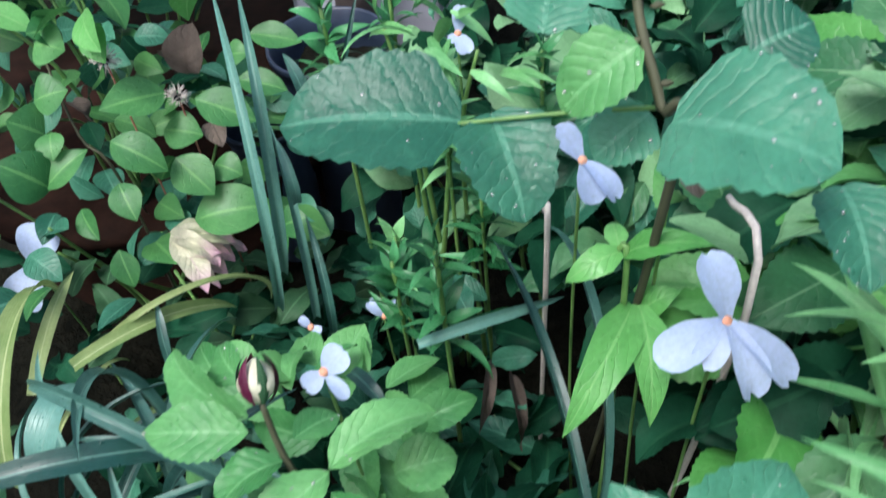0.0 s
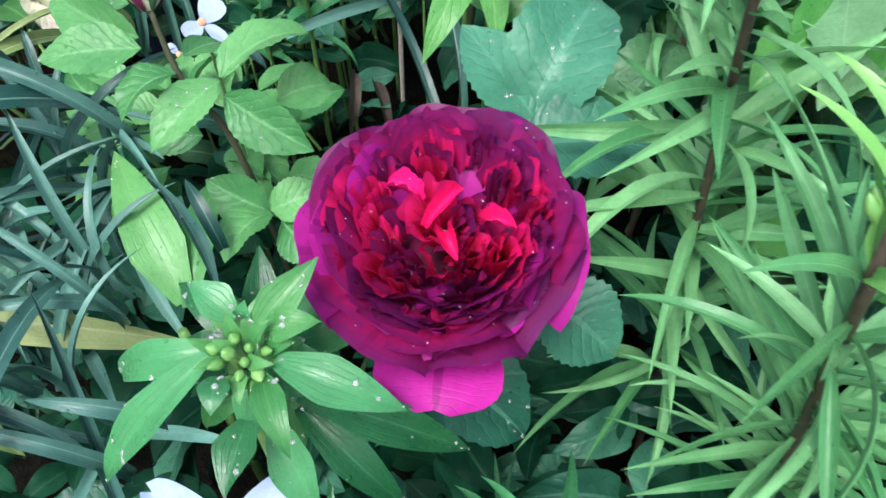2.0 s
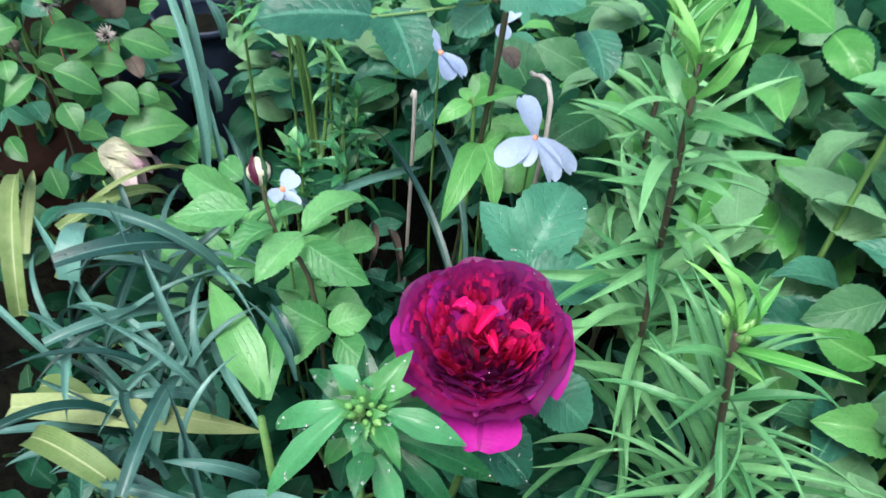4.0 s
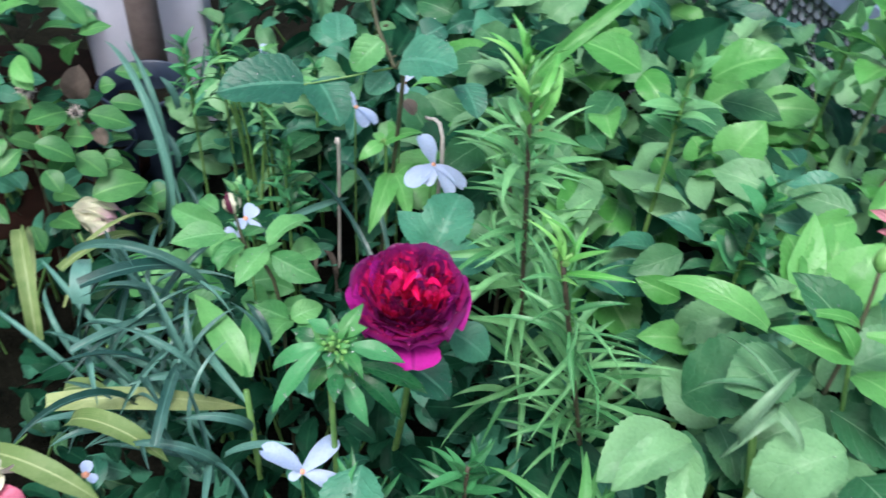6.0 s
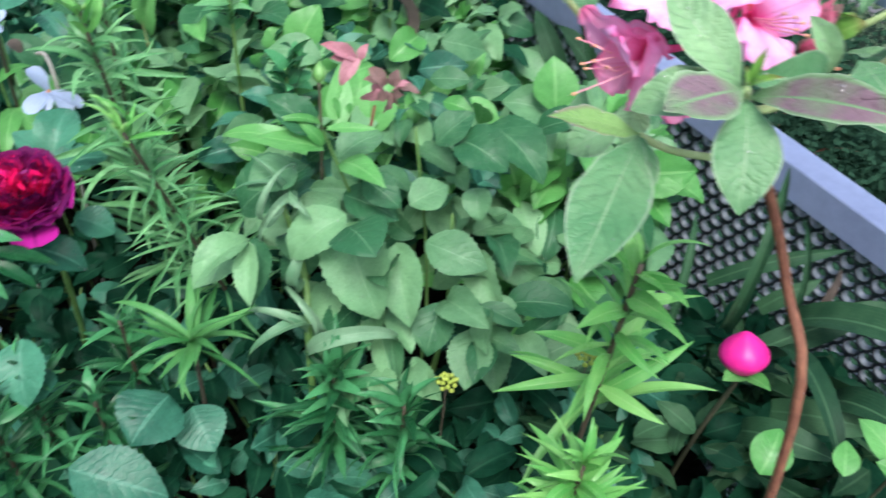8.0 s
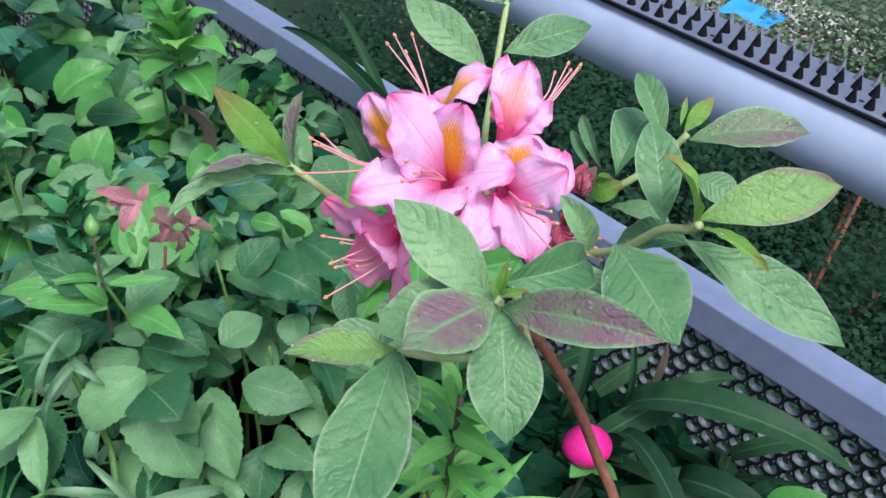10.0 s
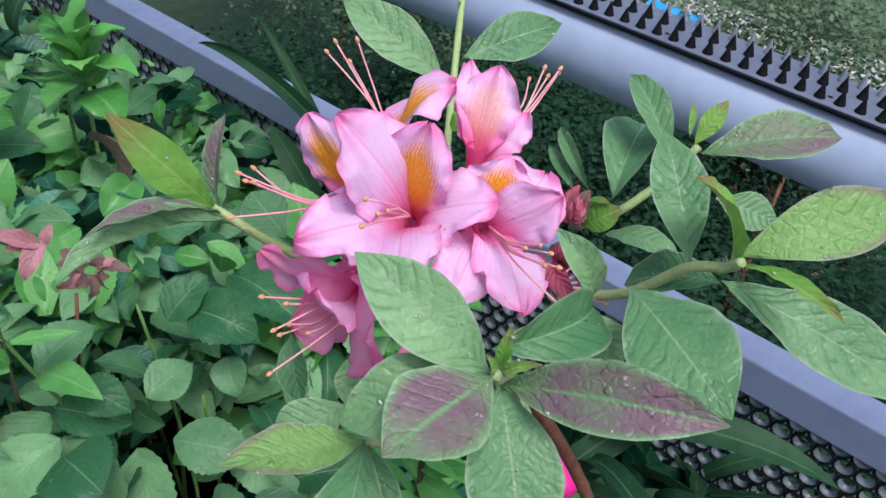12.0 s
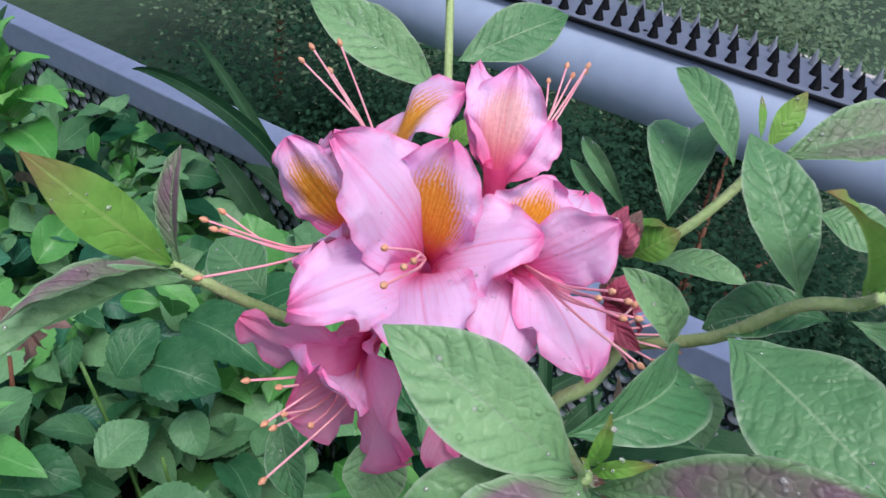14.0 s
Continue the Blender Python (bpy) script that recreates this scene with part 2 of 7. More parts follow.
M_WILT = leaf_mat("wilted_pink_petal", (0.46, 0.07, 0.15), (0.64, 0.2, 0.29), (0.38, 0.06, 0.13), veins=6, rough=0.6, tip=(0.48, 0.1, 0.16), pucker=0.8, trans=0.1)
M_WITHER = leaf_mat("withered_petal", (0.20, 0.12, 0.11), (0.36, 0.23, 0.21), (0.15, 0.09, 0.08), veins=8, rough=0.65, tip=(0.30, 0.17, 0.16), pucker=0.9, wet=0.0)
M_WILT_DULL = leaf_mat("dull_pink_petal", (0.40, 0.15, 0.19), (0.58, 0.30, 0.34), (0.36, 0.12, 0.16), veins=6, rough=0.6, tip=(0.46, 0.18, 0.22), pucker=0.8, trans=0.15, wet=0.0)
M_FADED = leaf_mat("faded_cream_petal", (0.52, 0.55, 0.36), (0.76, 0.74, 0.58), (0.62, 0.45, 0.5), veins=9, rough=0.6, tip=(0.62, 0.32, 0.50), pucker=0.8, trans=0.2)
M_WHITE = leaf_mat("white_petal", (0.42, 0.53, 0.78), (0.55, 0.66, 0.88), (0.4, 0.48, 0.66), veins=6, vein_amt=0.12, rough=0.5, bump=0.15)
M_ROSE_OUT = leaf_mat("rose_petal_magenta_purple", (0.17, 0.007, 0.11), (0.45, 0.018, 0.29), (0.14, 0.005, 0.09), veins=14, slant=0.6, vein_amt=0.25, rough=0.42, bump=0.2, trans=0.0, spec=0.14, wet=0.1)
M_ROSE_MID = leaf_mat("rose_petal_dark_crimson", (0.15, 0.006, 0.065), (0.50, 0.010, 0.13), (0.16, 0.005, 0.07), tip=(0.11, 0.010, 0.10), veins=14, slant=0.6, vein_amt=0.2, rough=0.45, bump=0.2, trans=0.2, vary=0.7, spec=0.2, wet=0.1)
M_ROSE_IN = leaf_mat("rose_petal_crimson", (0.58, 0.008, 0.06), (0.92, 0.018, 0.15), (0.45, 0.005, 0.07), tip=(0.62, 0.014, 0.17), veins=14, slant=0.6, vein_amt=0.15, rough=0.45, bump=0.2, trans=0.3, vary=0.7, spec=0.2, wet=0.1)
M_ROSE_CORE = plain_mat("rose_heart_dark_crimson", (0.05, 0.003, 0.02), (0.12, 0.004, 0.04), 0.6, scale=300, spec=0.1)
M_ROSE_HOT = leaf_mat("rose_petal_hot_crimson_pink", (0.82, 0.008, 0.12), (0.95, 0.02, 0.26), (0.7, 0.006, 0.15), veins=12, slant=0.6, vein_amt=0.12, rough=0.42, bump=0.2, trans=0.2, spec=0.14, wet=0.1)
M_PEONY = leaf_mat("peony_petal_hot_pink", (0.75, 0.012, 0.25), (0.85, 0.03, 0.33), (0.8, 0.05, 0.35), veins=9, vein_amt=0.15, rough=0.35, bump=0.1, trans=0.1)
M_STEM = plain_mat("green_stem", (0.06, 0.17, 0.04), (0.16, 0.3, 0.08), 0.5, scale=90)
M_STEM_LIME = plain_mat("lime_hairy_stem", (0.26, 0.40, 0.14), (0.44, 0.55, 0.26), 0.65, scale=700, bump=0.4)
M_STEM_DARK = plain_mat("dark_lily_stem", (0.035, 0.025, 0.02), (0.1, 0.08, 0.05), 0.5, scale=120)
M_STEM_RED = plain_mat("brownish_rose_stem", (0.04, 0.045, 0.028), (0.085, 0.09, 0.05), 0.6, scale=60, spec=0.2)
M_BARK = plain_mat("brown_bark", (0.10, 0.035, 0.02), (0.26, 0.11, 0.06), 0.75, scale=160, bump=0.7)
M_BUDS = plain_mat("lime_lily_bud", (0.09, 0.26, 0.06), (0.21, 0.42, 0.12), 0.4, scale=150)
M_YBUD = plain_mat("yellow_green_floret", (0.25, 0.36, 0.04), (0.42, 0.48, 0.08), 0.5, scale=200)
M_STAMEN = plain_mat("pink_filament", (0.82, 0.26, 0.36), (0.9, 0.55, 0.58), 0.45, scale=120, bump=0.05)
M_ANTHER = plain_mat("tan_anther", (0.6, 0.24, 0.14), (0.75, 0.42, 0.26), 0.6, scale=300)
M_RAIL = plain_mat("grey_blue_painted_steel", (0.26, 0.32, 0.48), (0.34, 0.41, 0.59), 0.6, scale=60, bump=0.12, dist=0.0006)
M_TUBE = plain_mat("blue_grey_painted_tube", (0.26, 0.33, 0.48), (0.33, 0.41, 0.57), 0.55, scale=45, bump=0.1, dist=0.0006, spec=0.25)
# black plastic plate with the sky's reflection put into a blue-grey colour
M_PLATE = plain_mat("blue_grey_plastic", (0.11, 0.13, 0.19), (0.15, 0.175, 0.24), 0.4, scale=90, bump=0.08)
M_CLEAR = plain_mat("grey_translucent_plastic", (0.15, 0.17, 0.22), (0.22, 0.25, 0.31), 0.3, scale=90, bump=0.05)
M_SHEET = plain_mat("dark_painted_sheet", (0.006, 0.009, 0.014), (0.015, 0.020, 0.028), 0.45, scale=70, bump=0.1)
# pale copy of the sheet metal: sky reflection put into the hole walls' colour
M_LIP_SKYLIT = plain_mat("bare_steel_hole_edge", (0.18, 0.21, 0.24), (0.38, 0.42, 0.46), 0.42, metal=0.25, scale=90, bump=0.1)
M_SPIKE = plain_mat("black_plastic", (0.003, 0.004, 0.006), (0.008, 0.009, 0.012), 0.6, scale=100, bump=0.05, spec=0.1)
# wet soil, blackened so that the shade of the gaps lies in its colour
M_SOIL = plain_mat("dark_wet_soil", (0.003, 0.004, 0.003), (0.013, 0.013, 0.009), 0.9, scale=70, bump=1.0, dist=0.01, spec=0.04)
M_POT = plain_mat("navy_plastic_pot", (0.012, 0.02, 0.04), (0.03, 0.045, 0.075), 0.4, scale=60, bump=0.1)
M_PALE = plain_mat("pale_grey_plastic", (0.36, 0.38, 0.46), (0.46, 0.48, 0.56), 0.5, scale=20, bump=0.1)
# terracotta taken down to near-black: the shade under the leaves is in the colour
M_CLAY_SHADE = plain_mat("terracotta", (0.006, 0.004, 0.003), (0.028, 0.013, 0.009), 0.85, scale=50, bump=0.4, spec=0.06)
M_POST = plain_mat("weathered_grey_brown_wood", (0.085, 0.065, 0.06), (0.17, 0.14, 0.13), 0.8, scale=40, bump=0.5)
M_FLUFF = plain_mat("grey_seed_fluff", (0.4, 0.37, 0.33), (0.62, 0.58, 0.52), 0.9, scale=300)
# lawn green darkened: its shade is part of the colour
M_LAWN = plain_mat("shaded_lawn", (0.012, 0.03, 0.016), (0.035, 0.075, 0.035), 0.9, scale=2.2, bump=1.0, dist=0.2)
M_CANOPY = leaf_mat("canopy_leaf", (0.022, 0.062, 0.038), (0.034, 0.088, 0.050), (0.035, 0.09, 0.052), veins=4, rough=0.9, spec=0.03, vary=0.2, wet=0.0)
# paler copy of the canopy leaf, with distance haze put into the colour
M_CANOPY_HAZE = leaf_mat("pale_canopy_leaf", (0.13, 0.21, 0.13), (0.21, 0.30, 0.19), (0.2, 0.29, 0.18), veins=4, rough=0.9, spec=0.05, vary=0.25, wet=0.0)
M_PAVING = plain_mat("pinkish_grey_paving", (0.36, 0.34, 0.36), (0.56, 0.50, 0.51), 0.8, scale=1.5, bump=0.2)
M_WALL = plain_mat("rendered_wall", (0.5, 0.5, 0.48), (0.62, 0.61, 0.58), 0.8, scale=12, bump=0.3)
M_TILE = plain_mat("grey_floor_slab", (0.16, 0.16, 0.16), (0.27, 0.26, 0.25), 0.8, scale=25, bump=0.4)
M_BLUE_SHEET = plain_mat("bright_blue_tarpaulin", (0.02, 0.25, 0.6), (0.06, 0.4, 0.8), 0.4, scale=3)


def water_mat(name="water_drop", clear=0.78):
    m, nt, b = start_mat(name)
    b.inputs["Base Color"].default_value = (1, 1, 1, 1)
    b.inputs["Roughness"].default_value = 0.02
    b.inputs["IOR"].default_value = 1.33
    # what is not transmitted stays white: the sky's glint as drop colour
    b.inputs["Transmission Weight"].default_value = clear
    return m


M_WATER = water_mat()
M_MIST = water_mat("fine_rain_bead", 0.55)


def azalea_petal_mat(name, blotch=0.0, pale_c=(0.89, 0.60, 0.90), mid_c=(0.90, 0.29, 0.64), deep=0.78, trans=0.3, rim_amt=0.85):
    """Pale pink blade with a deeper margin, throat and fine lines; blotch: an orange flare of fine brush marks on the upper petal."""
    m, nt, b = start_mat(name)
    uv = nt.nodes.new("ShaderNodeUVMap").outputs[0]
    sep = nt.nodes.new("ShaderNodeSeparateXYZ")
    nt.links.new(uv, sep.inputs[0])
    across = calc(nt, "ABSOLUTE", calc(nt, "SUBTRACT", sep.outputs[0], 0.5))
    along = sep.outputs[1]
    wp = world_vec(nt)
    n1 = noise_tex(nt, 110.0, 3, 0.5, wp)
    n2 = noise_tex(nt, 900.0, 3, 0.6, wp)
    n3 = noise_tex(nt, 320.0, 2, 0.5, wp)

    def clamp(v):
        return calc(nt, "MINIMUM", calc(nt, "MAXIMUM", v, 0.0), 1.0)

    rim = clamp(calc(nt, "ADD", calc(nt, "MAXIMUM", calc(nt, "MULTIPLY_ADD", across, 7.0, -2.95), calc(nt, "MULTIPLY_ADD", along, 7.0, -6.3)), calc(nt, "MULTIPLY_ADD", n3, 1.1, -0.5)))
    throat = clamp(calc(nt, "ADD", calc(nt, "MULTIPLY_ADD", along, -2.6, 1.25), calc(nt, "MULTIPLY_ADD", n1, 0.6, -0.3)))
    pale = clamp(calc(nt, "ADD", calc(nt, "MULTIPLY_ADD", calc(nt, "ABSOLUTE", calc(nt, "SUBTRACT", along, 0.66)), -2.2, 1.15), calc(nt, "MULTIPLY_ADD", n1, 1.7, -0.85)))
    col = mixc(nt, pale, mid_c, pale_c)
    col = mixc(nt, calc(nt, "MULTIPLY", rim, rim_amt), col, (0.86, 0.10, 0.38))
    col = mixc(nt, calc(nt, "MULTIPLY", throat, deep), col, (0.80, 0.10, 0.30))
    fan = calc(nt, "DIVIDE", calc(nt, "SUBTRACT", sep.outputs[0], 0.5), calc(nt, "MULTIPLY_ADD", along, 0.55, 0.45))
    ln = calc(nt, "ABSOLUTE", calc(nt, "SUBTRACT", calc(nt, "FRACT", calc(nt, "ADD", calc(nt, "MULTIPLY", fan, 11.0), calc(nt, "MULTIPLY", n1, 0.8))), 0.5))
    ln = calc(nt, "MULTIPLY", calc(nt, "MAXIMUM", calc(nt, "MULTIPLY_ADD", ln, -7.0, 1.0), 0.0), calc(nt, "MULTIPLY", calc(nt, "MAXIMUM", calc(nt, "MULTIPLY_ADD", along, -1.25, 1.05), 0.0), calc(nt, "MULTIPLY_ADD", n3, 1.2, 0.1)))
    midl = clamp(calc(nt, "MULTIPLY_ADD", across, -40.0, 1.0))
    col = mixc(nt, clamp(calc(nt, "MULTIPLY", calc(nt, "ADD", ln, calc(nt, "MULTIPLY", midl, 0.4)), 0.75)), col, (0.76, 0.07, 0.28))
    if blotch:
        brush = calc(nt, "ABSOLUTE", calc(nt, "SUBTRACT", calc(nt, "FRACT", calc(nt, "ADD", calc(nt, "MULTIPLY", fan, 19.0), calc(nt, "MULTIPLY", n3, 1.6))), 0.5))
        d = calc(nt, "SQRT", calc(nt, "ADD", calc(nt, "POWER", calc(nt, "MULTIPLY", across, 2.1), 2.0), calc(nt, "POWER", calc(nt, "MULTIPLY", calc(nt, "SUBTRACT", along, 0.45), 1.75), 2.0)))
        bl = clamp(calc(nt, "MULTIPLY_ADD", calc(nt, "ADD", d, calc(nt, "ADD", calc(nt, "MULTIPLY", n2, 0.35), calc(nt, "MULTIPLY", brush, 0.5))), -3.2, 3.55))
        gold = mixc(nt, clamp(calc(nt, "ADD", calc(nt, "MULTIPLY_ADD", n2, 1.6, -0.6), calc(nt, "MULTIPLY", brush, 1.2))), (0.85, 0.27, 0.015), (0.92, 0.50, 0.06))
        red = clamp(calc(nt, "MULTIPLY_ADD", along, -4.5, 1.75))
        col = mixc(nt, calc(nt, "MULTIPLY", bl, blotch), col, mixc(nt, red, gold, (0.84, 0.14, 0.10)))
    nt.links.new(col, b.inputs["Base Color"])
    b.inputs["Roughness"].default_value = 0.5
    b.inputs["Specular IOR Level"].default_value = 0.3
    bp = nt.nodes.new("ShaderNodeBump")
    bp.inputs["Strength"].default_value, bp.inputs["Distance"].default_value = 0.5, 0.0009
    pleat = calc(nt, "SINE", calc(nt, "ADD", calc(nt, "MULTIPLY", fan, 46.0), calc(nt, "MULTIPLY", n1, 8.0)))
    nt.links.new(calc(nt, "ADD", calc(nt, "MULTIPLY", n2, 0.4), calc(nt, "ADD", n3, calc(nt, "MULTIPLY", pleat, 0.12))), bp.inputs["Height"])
    nt.links.new(bp.outputs[0], b.inputs["Normal"])
    tr = nt.nodes.new("ShaderNodeBsdfTranslucent")
    nt.links.new(col, tr.inputs[0])
    mx = nt.nodes.new("ShaderNodeMixShader")
    mx.inputs[0].default_value = trans
    nt.links.new(b.outputs[0], mx.inputs[1])
    nt.links.new(tr.outputs[0], mx.inputs[2])
    nt.links.new(mx.outputs[0], nt.nodes["Material Output"].inputs[0])
    return m


M_AZ_PETAL = azalea_petal_mat("azalea_petal_pink")
M_AZ_PALE = azalea_petal_mat("azalea_petal_pale_pink", deep=0.45, trans=0.2)
M_AZ_DEEP = azalea_petal_mat("azalea_petal_deep_pink", pale_c=(0.98, 0.46, 0.72), mid_c=(0.98, 0.26, 0.52), deep=0.5, trans=0.6)
M_AZ_BLOTCH = azalea_petal_mat("azalea_petal_orange_blotched", 1.0)
M_AZ_TINGE = azalea_petal_mat("azalea_petal_yellow_tinged", 0.45)

# ---- building helpers ----
N0 = Vector((-0.42, -0.5, 0.76)).normalized()
UP = Vector((0, 0, 1))
MESHES = {}


def thing(name, at, label, category, group="", kind=""):
    e = new(name)
    e.location = at
    return tagged(e, label, category, group, kind)


def place(ob, parent, m):
    """Put ob at the world pose m under parent (an unturned Empty, or a part at such a pose)."""
    if parent is not None:
        ob.parent = parent
        top, off = parent, Vector((0, 0, 0))
        while top is not None:
            off += top.location
            top = top.parent
        ob.matrix_basis = Matrix.Translation(-off) @ m
    else:
        ob.matrix_basis = m
    return ob


def part(name, bm, material, parent, label="", m=None):
    me = bpy.data.meshes.new(name)
    bm.to_mesh(me)
    bm.free()
    for p in me.polygons:
        p.use_smooth = True
    me.materials.append(material)
    ob = place(new(name, me), parent, m or Matrix.Identity(4))
    return tagged(ob, label) if label else ob


PROFILES = {
    "ovate": lambda v: 1.06 * math.sin(math.pi * v ** 0.88) ** 0.92 * (1 - 0.10 * v),
    "heart": lambda v: min(1.0, 4.2 * v + 0.25) * math.cos(math.pi / 2 * v ** 2.2) ** 0.8,
    "lance": lambda v: (0.35 + 0.65 * min(1, v / 0.3)) * (1 - max(0, (v - 0.3) / 0.7) ** 1.9),
    "strap": lambda v: (0.8 + 0.2 * min(1, v / 0.3)) * (1 - max(0, (v - 0.45) / 0.55) ** 2.2),
    "azleaf": lambda v: math.sin(math.pi * v ** 1.12) ** 0.98,
    "slim": lambda v: (0.3 + 0.7 * min(1, v / 0.38) ** 0.8) * max(0.0, 1 - max(0, (v - 0.38) / 0.62) ** 1.45),
    "ellip": lambda v: math.sin(math.pi * v ** 1.15) ** 0.72,
    "petal": lambda v: (0.26 + 0.74 * math.sin(math.pi / 2 * min(1, v / 0.62)) ** 1.4) * (1.0 if v < 0.72 else math.sqrt(max(0.0, 1 - ((v - 0.72) / 0.29) ** 2))),
    "azpetal": lambda v: (0.22 + 0.78 * math.sin(math.pi / 2 * min(1, v / 0.52)) ** 1.3) * (1.0 if v < 0.6 else max(0.0, math.cos(math.pi / 2 * (v - 0.6) / 0.405)) ** 0.66),
    "round": lambda v: math.sqrt(max(0, 1 - (2 * v - 1) ** 2)) ** 0.8,
    "spoon": lambda v: (0.5 + 0.5 * math.sin(math.pi / 2 * min(1, v / 0.6))) * (1.0 if v < 0.75 else math.sqrt(max(0.0, 1 - ((v - 0.75) / 0.26) ** 2))),
}


def sheet(key, mat, shape, fold=0.12, droop=0.25, wave=0.03, teeth=0, twist=0.0, cup=0.0, curl=0.0, nv=12, nu=3, seed=0, ruffle=0.0, notch=0.0, aspect=0.55, frill=0.0):
    """A unit leaf or petal from (0,0,0) to (0,1,0), one wide, with its face to +z; meshes are shared."""
    k = (key, mat.name)
    if k in MESHES:
        return MESHES[k]
    rng = random.Random(seed * 77 + 5)
    prof = PROFILES[shape]
    ph = [rng.uniform(0, 6.28) for _ in range(6)]
    cols = 2 * nu + 1
    pts, uvs = [], []
    for i in range(nv + 1):
        v = i / nv
        w = 0.5 * max(prof(v), 0.012)
        a = droop * (v - 0.5) * 2
        # the spine is an arc, later laid from base to tip
        if abs(droop) > 1e-4:
            sy, sz = math.sin(droop * (2 * v - 1)) / (2 * droop), (math.cos(droop * (2 * v - 1))) / (2 * droop)
        else:
            sy, sz = v - 0.5, 0.0
        tw = twist * v
        for j in range(cols):
            u = (j / (2 * nu) - 0.5) * 2
            ww = w
            if teeth and abs(u) > 0.99:
                ww = w * (1 + 0.075 * (1 - 2 * ((v * teeth) % 1.0)))
            x = u * ww
            z = abs(u) * fold * w * 2 + cup * (u * u) * w + wave * math.sin(9 * v + ph[0] + 2 * u) * abs(u) * 0.6 + wave * 0.6 * math.sin(17 * v + ph[1] + 5 * u) * u * u
            z += ruffle * math.sin(u * 7 + ph[2]) * max(0, v - 0.45) + curl * max(0, v - 0.6) ** 2 * 4 * (0.4 + 0.6 * u * u)
            if frill:
                z += frill * abs(u) ** 3 * (math.sin(23 * v + ph[3] + (2.0 if u > 0 else 0.0)) + 0.7 * math.sin(41 * v + ph[4] * (1 if u > 0 else 2)))
            z *= aspect
            yy = -notch * max(0, v - 0.7) * (1 - abs(u)) if notch else 0.0
            x2, z2 = x * math.cos(tw) - z / aspect * math.sin(tw), x * aspect * math.sin(tw) + z * math.cos(tw)
            ny, nz = math.sin(a), math.cos(a)
            pts.append((x2, sy + z2 * ny + yy, sz + z2 * nz))
            uvs.append((u * 0.5 + 0.5, v))
    b0, b1 = Vector(pts[nu]), Vector(pts[nv * cols + nu])
    L = (b1 - b0).length
    pts = [((p[0]) / 1.0, (p[1] - b0.y) / L, (p[2] - b0.z) / L) for p in pts]
    faces = [(i * cols + j, i * cols + j + 1, (i + 1) * cols + j + 1, (i + 1) * cols + j) for i in range(nv) for j in range(cols - 1)]
    me = bpy.data.meshes.new(key)
    me.from_pydata(pts, [], faces)
    lay = me.uv_layers.new(name="UVMap")
    for lp in me.loops:
        lay.data[lp.index].uv = uvs[lp.vertex_index]
    for p in me.polygons:
        p.use_smooth = True
    me.materials.append(mat)
    MESHES[k] = me
    return me


def basis(base, tip, width, roll=0.0, n=None, thick=None):
    """The pose that lays a unit sheet from base to tip, with its face towards n."""
    base, tip = Vector(base), Vector(tip)
    y = tip - base
    L = y.length
    y = y / L
    n = Vector(n) if n is not None else N0
    z = n - y * n.dot(y)
    if z.length < 1e-3:
        z = Vector((1, 0, 0)) - y * y.x
    z.normalize()
    if roll:
        z = Matrix.Rotation(radians(roll), 3, y) @ z
    x = y.cross(z)
    m = Matrix((x * width, y * L, z * (thick or L))).transposed().to_4x4()
    m.translation = base
    return m


KIND = {
    "rose": [dict(aspect=0.62, shape="ovate", fold=0.10 + 0.03 * i, droop=0.28 + 0.16 * i, wave=0.022 + 0.01 * i, teeth=13, nv=26, seed=i) for i in range(4)],
    "shrub": [dict(aspect=0.55, shape="ovate", fold=(0.04, 0.13, 0.08, 0.2, 0.05, 0.15)[i], droop=0.25 + 0.15 * i, wave=0.03 + 0.012 * i, frill=0.012 + 0.006 * (i % 3), twist=0.3 * (i - 2.5), seed=10 + i, nv=16) for i in range(6)],
    "lily": [dict(aspect=0.13, shape="lance", fold=0.3 - 0.04 * i, droop=0.15 + 0.22 * i, wave=0.01, twist=0.25 * (i - 1.5), seed=20 + i, nv=10, nu=2) for i in range(4)],
    "curl": [dict(aspect=0.12, shape="lance", fold=0.25, droop=1.7 + 0.6 * i, wave=0.02, twist=1.6 * (i - 0.5), seed=30 + i, nv=18, nu=2) for i in range(2)],
    "strap": [dict(aspect=0.06, shape="strap", fold=0.35, droop=0.45 + 0.28 * i, wave=0.004, twist=0.5 * (i - 1.5), seed=40 + i, nv=16, nu=2) for i in range(4)],
    "azalea": [dict(aspect=0.42, shape="azleaf", fold=0.06 + 0.07 * i, droop=0.2 + 0.2 * i, wave=0.02, frill=0.018, twist=0.2 * (i - 1.5), seed=50 + i, nv=28, nu=5) for i in range(4)],
    "slim": [dict(aspect=0.2, shape="slim", fold=0.28 - 0.05 * i, droop=0.3 + 0.2 * i, wave=0.02, frill=0.012, twist=0.3 * (i - 1.5), seed=120 + i, nv=20, nu=3) for i in range(4)],
    "round": [dict(aspect=0.65, shape="ovate", fold=0.1, droop=0.2 + 0.15 * i, wave=0.015, seed=60 + i) for i in range(3)],
    "white": [dict(aspect=0.8, shape="petal", fold=0.02, droop=0.2 + 0.2 * i, wave=0.02, cup=0.15, seed=70 + i, notch=0.15 * i) for i in range(3)],
    "dry": [dict(aspect=0.5, shape="ovate", fold=0.3, droop=0.8 + 0.4 * i, wave=0.06, twist=1.0 * i, seed=80 + i) for i in range(3)],
    "heart": [dict(aspect=0.8, shape="heart", fold=0.12, droop=0.3 + 0.15 * i, wave=0.015, teeth=9, nv=20, seed=90 + i) for i in range(2)],
}
COUNT = [0]


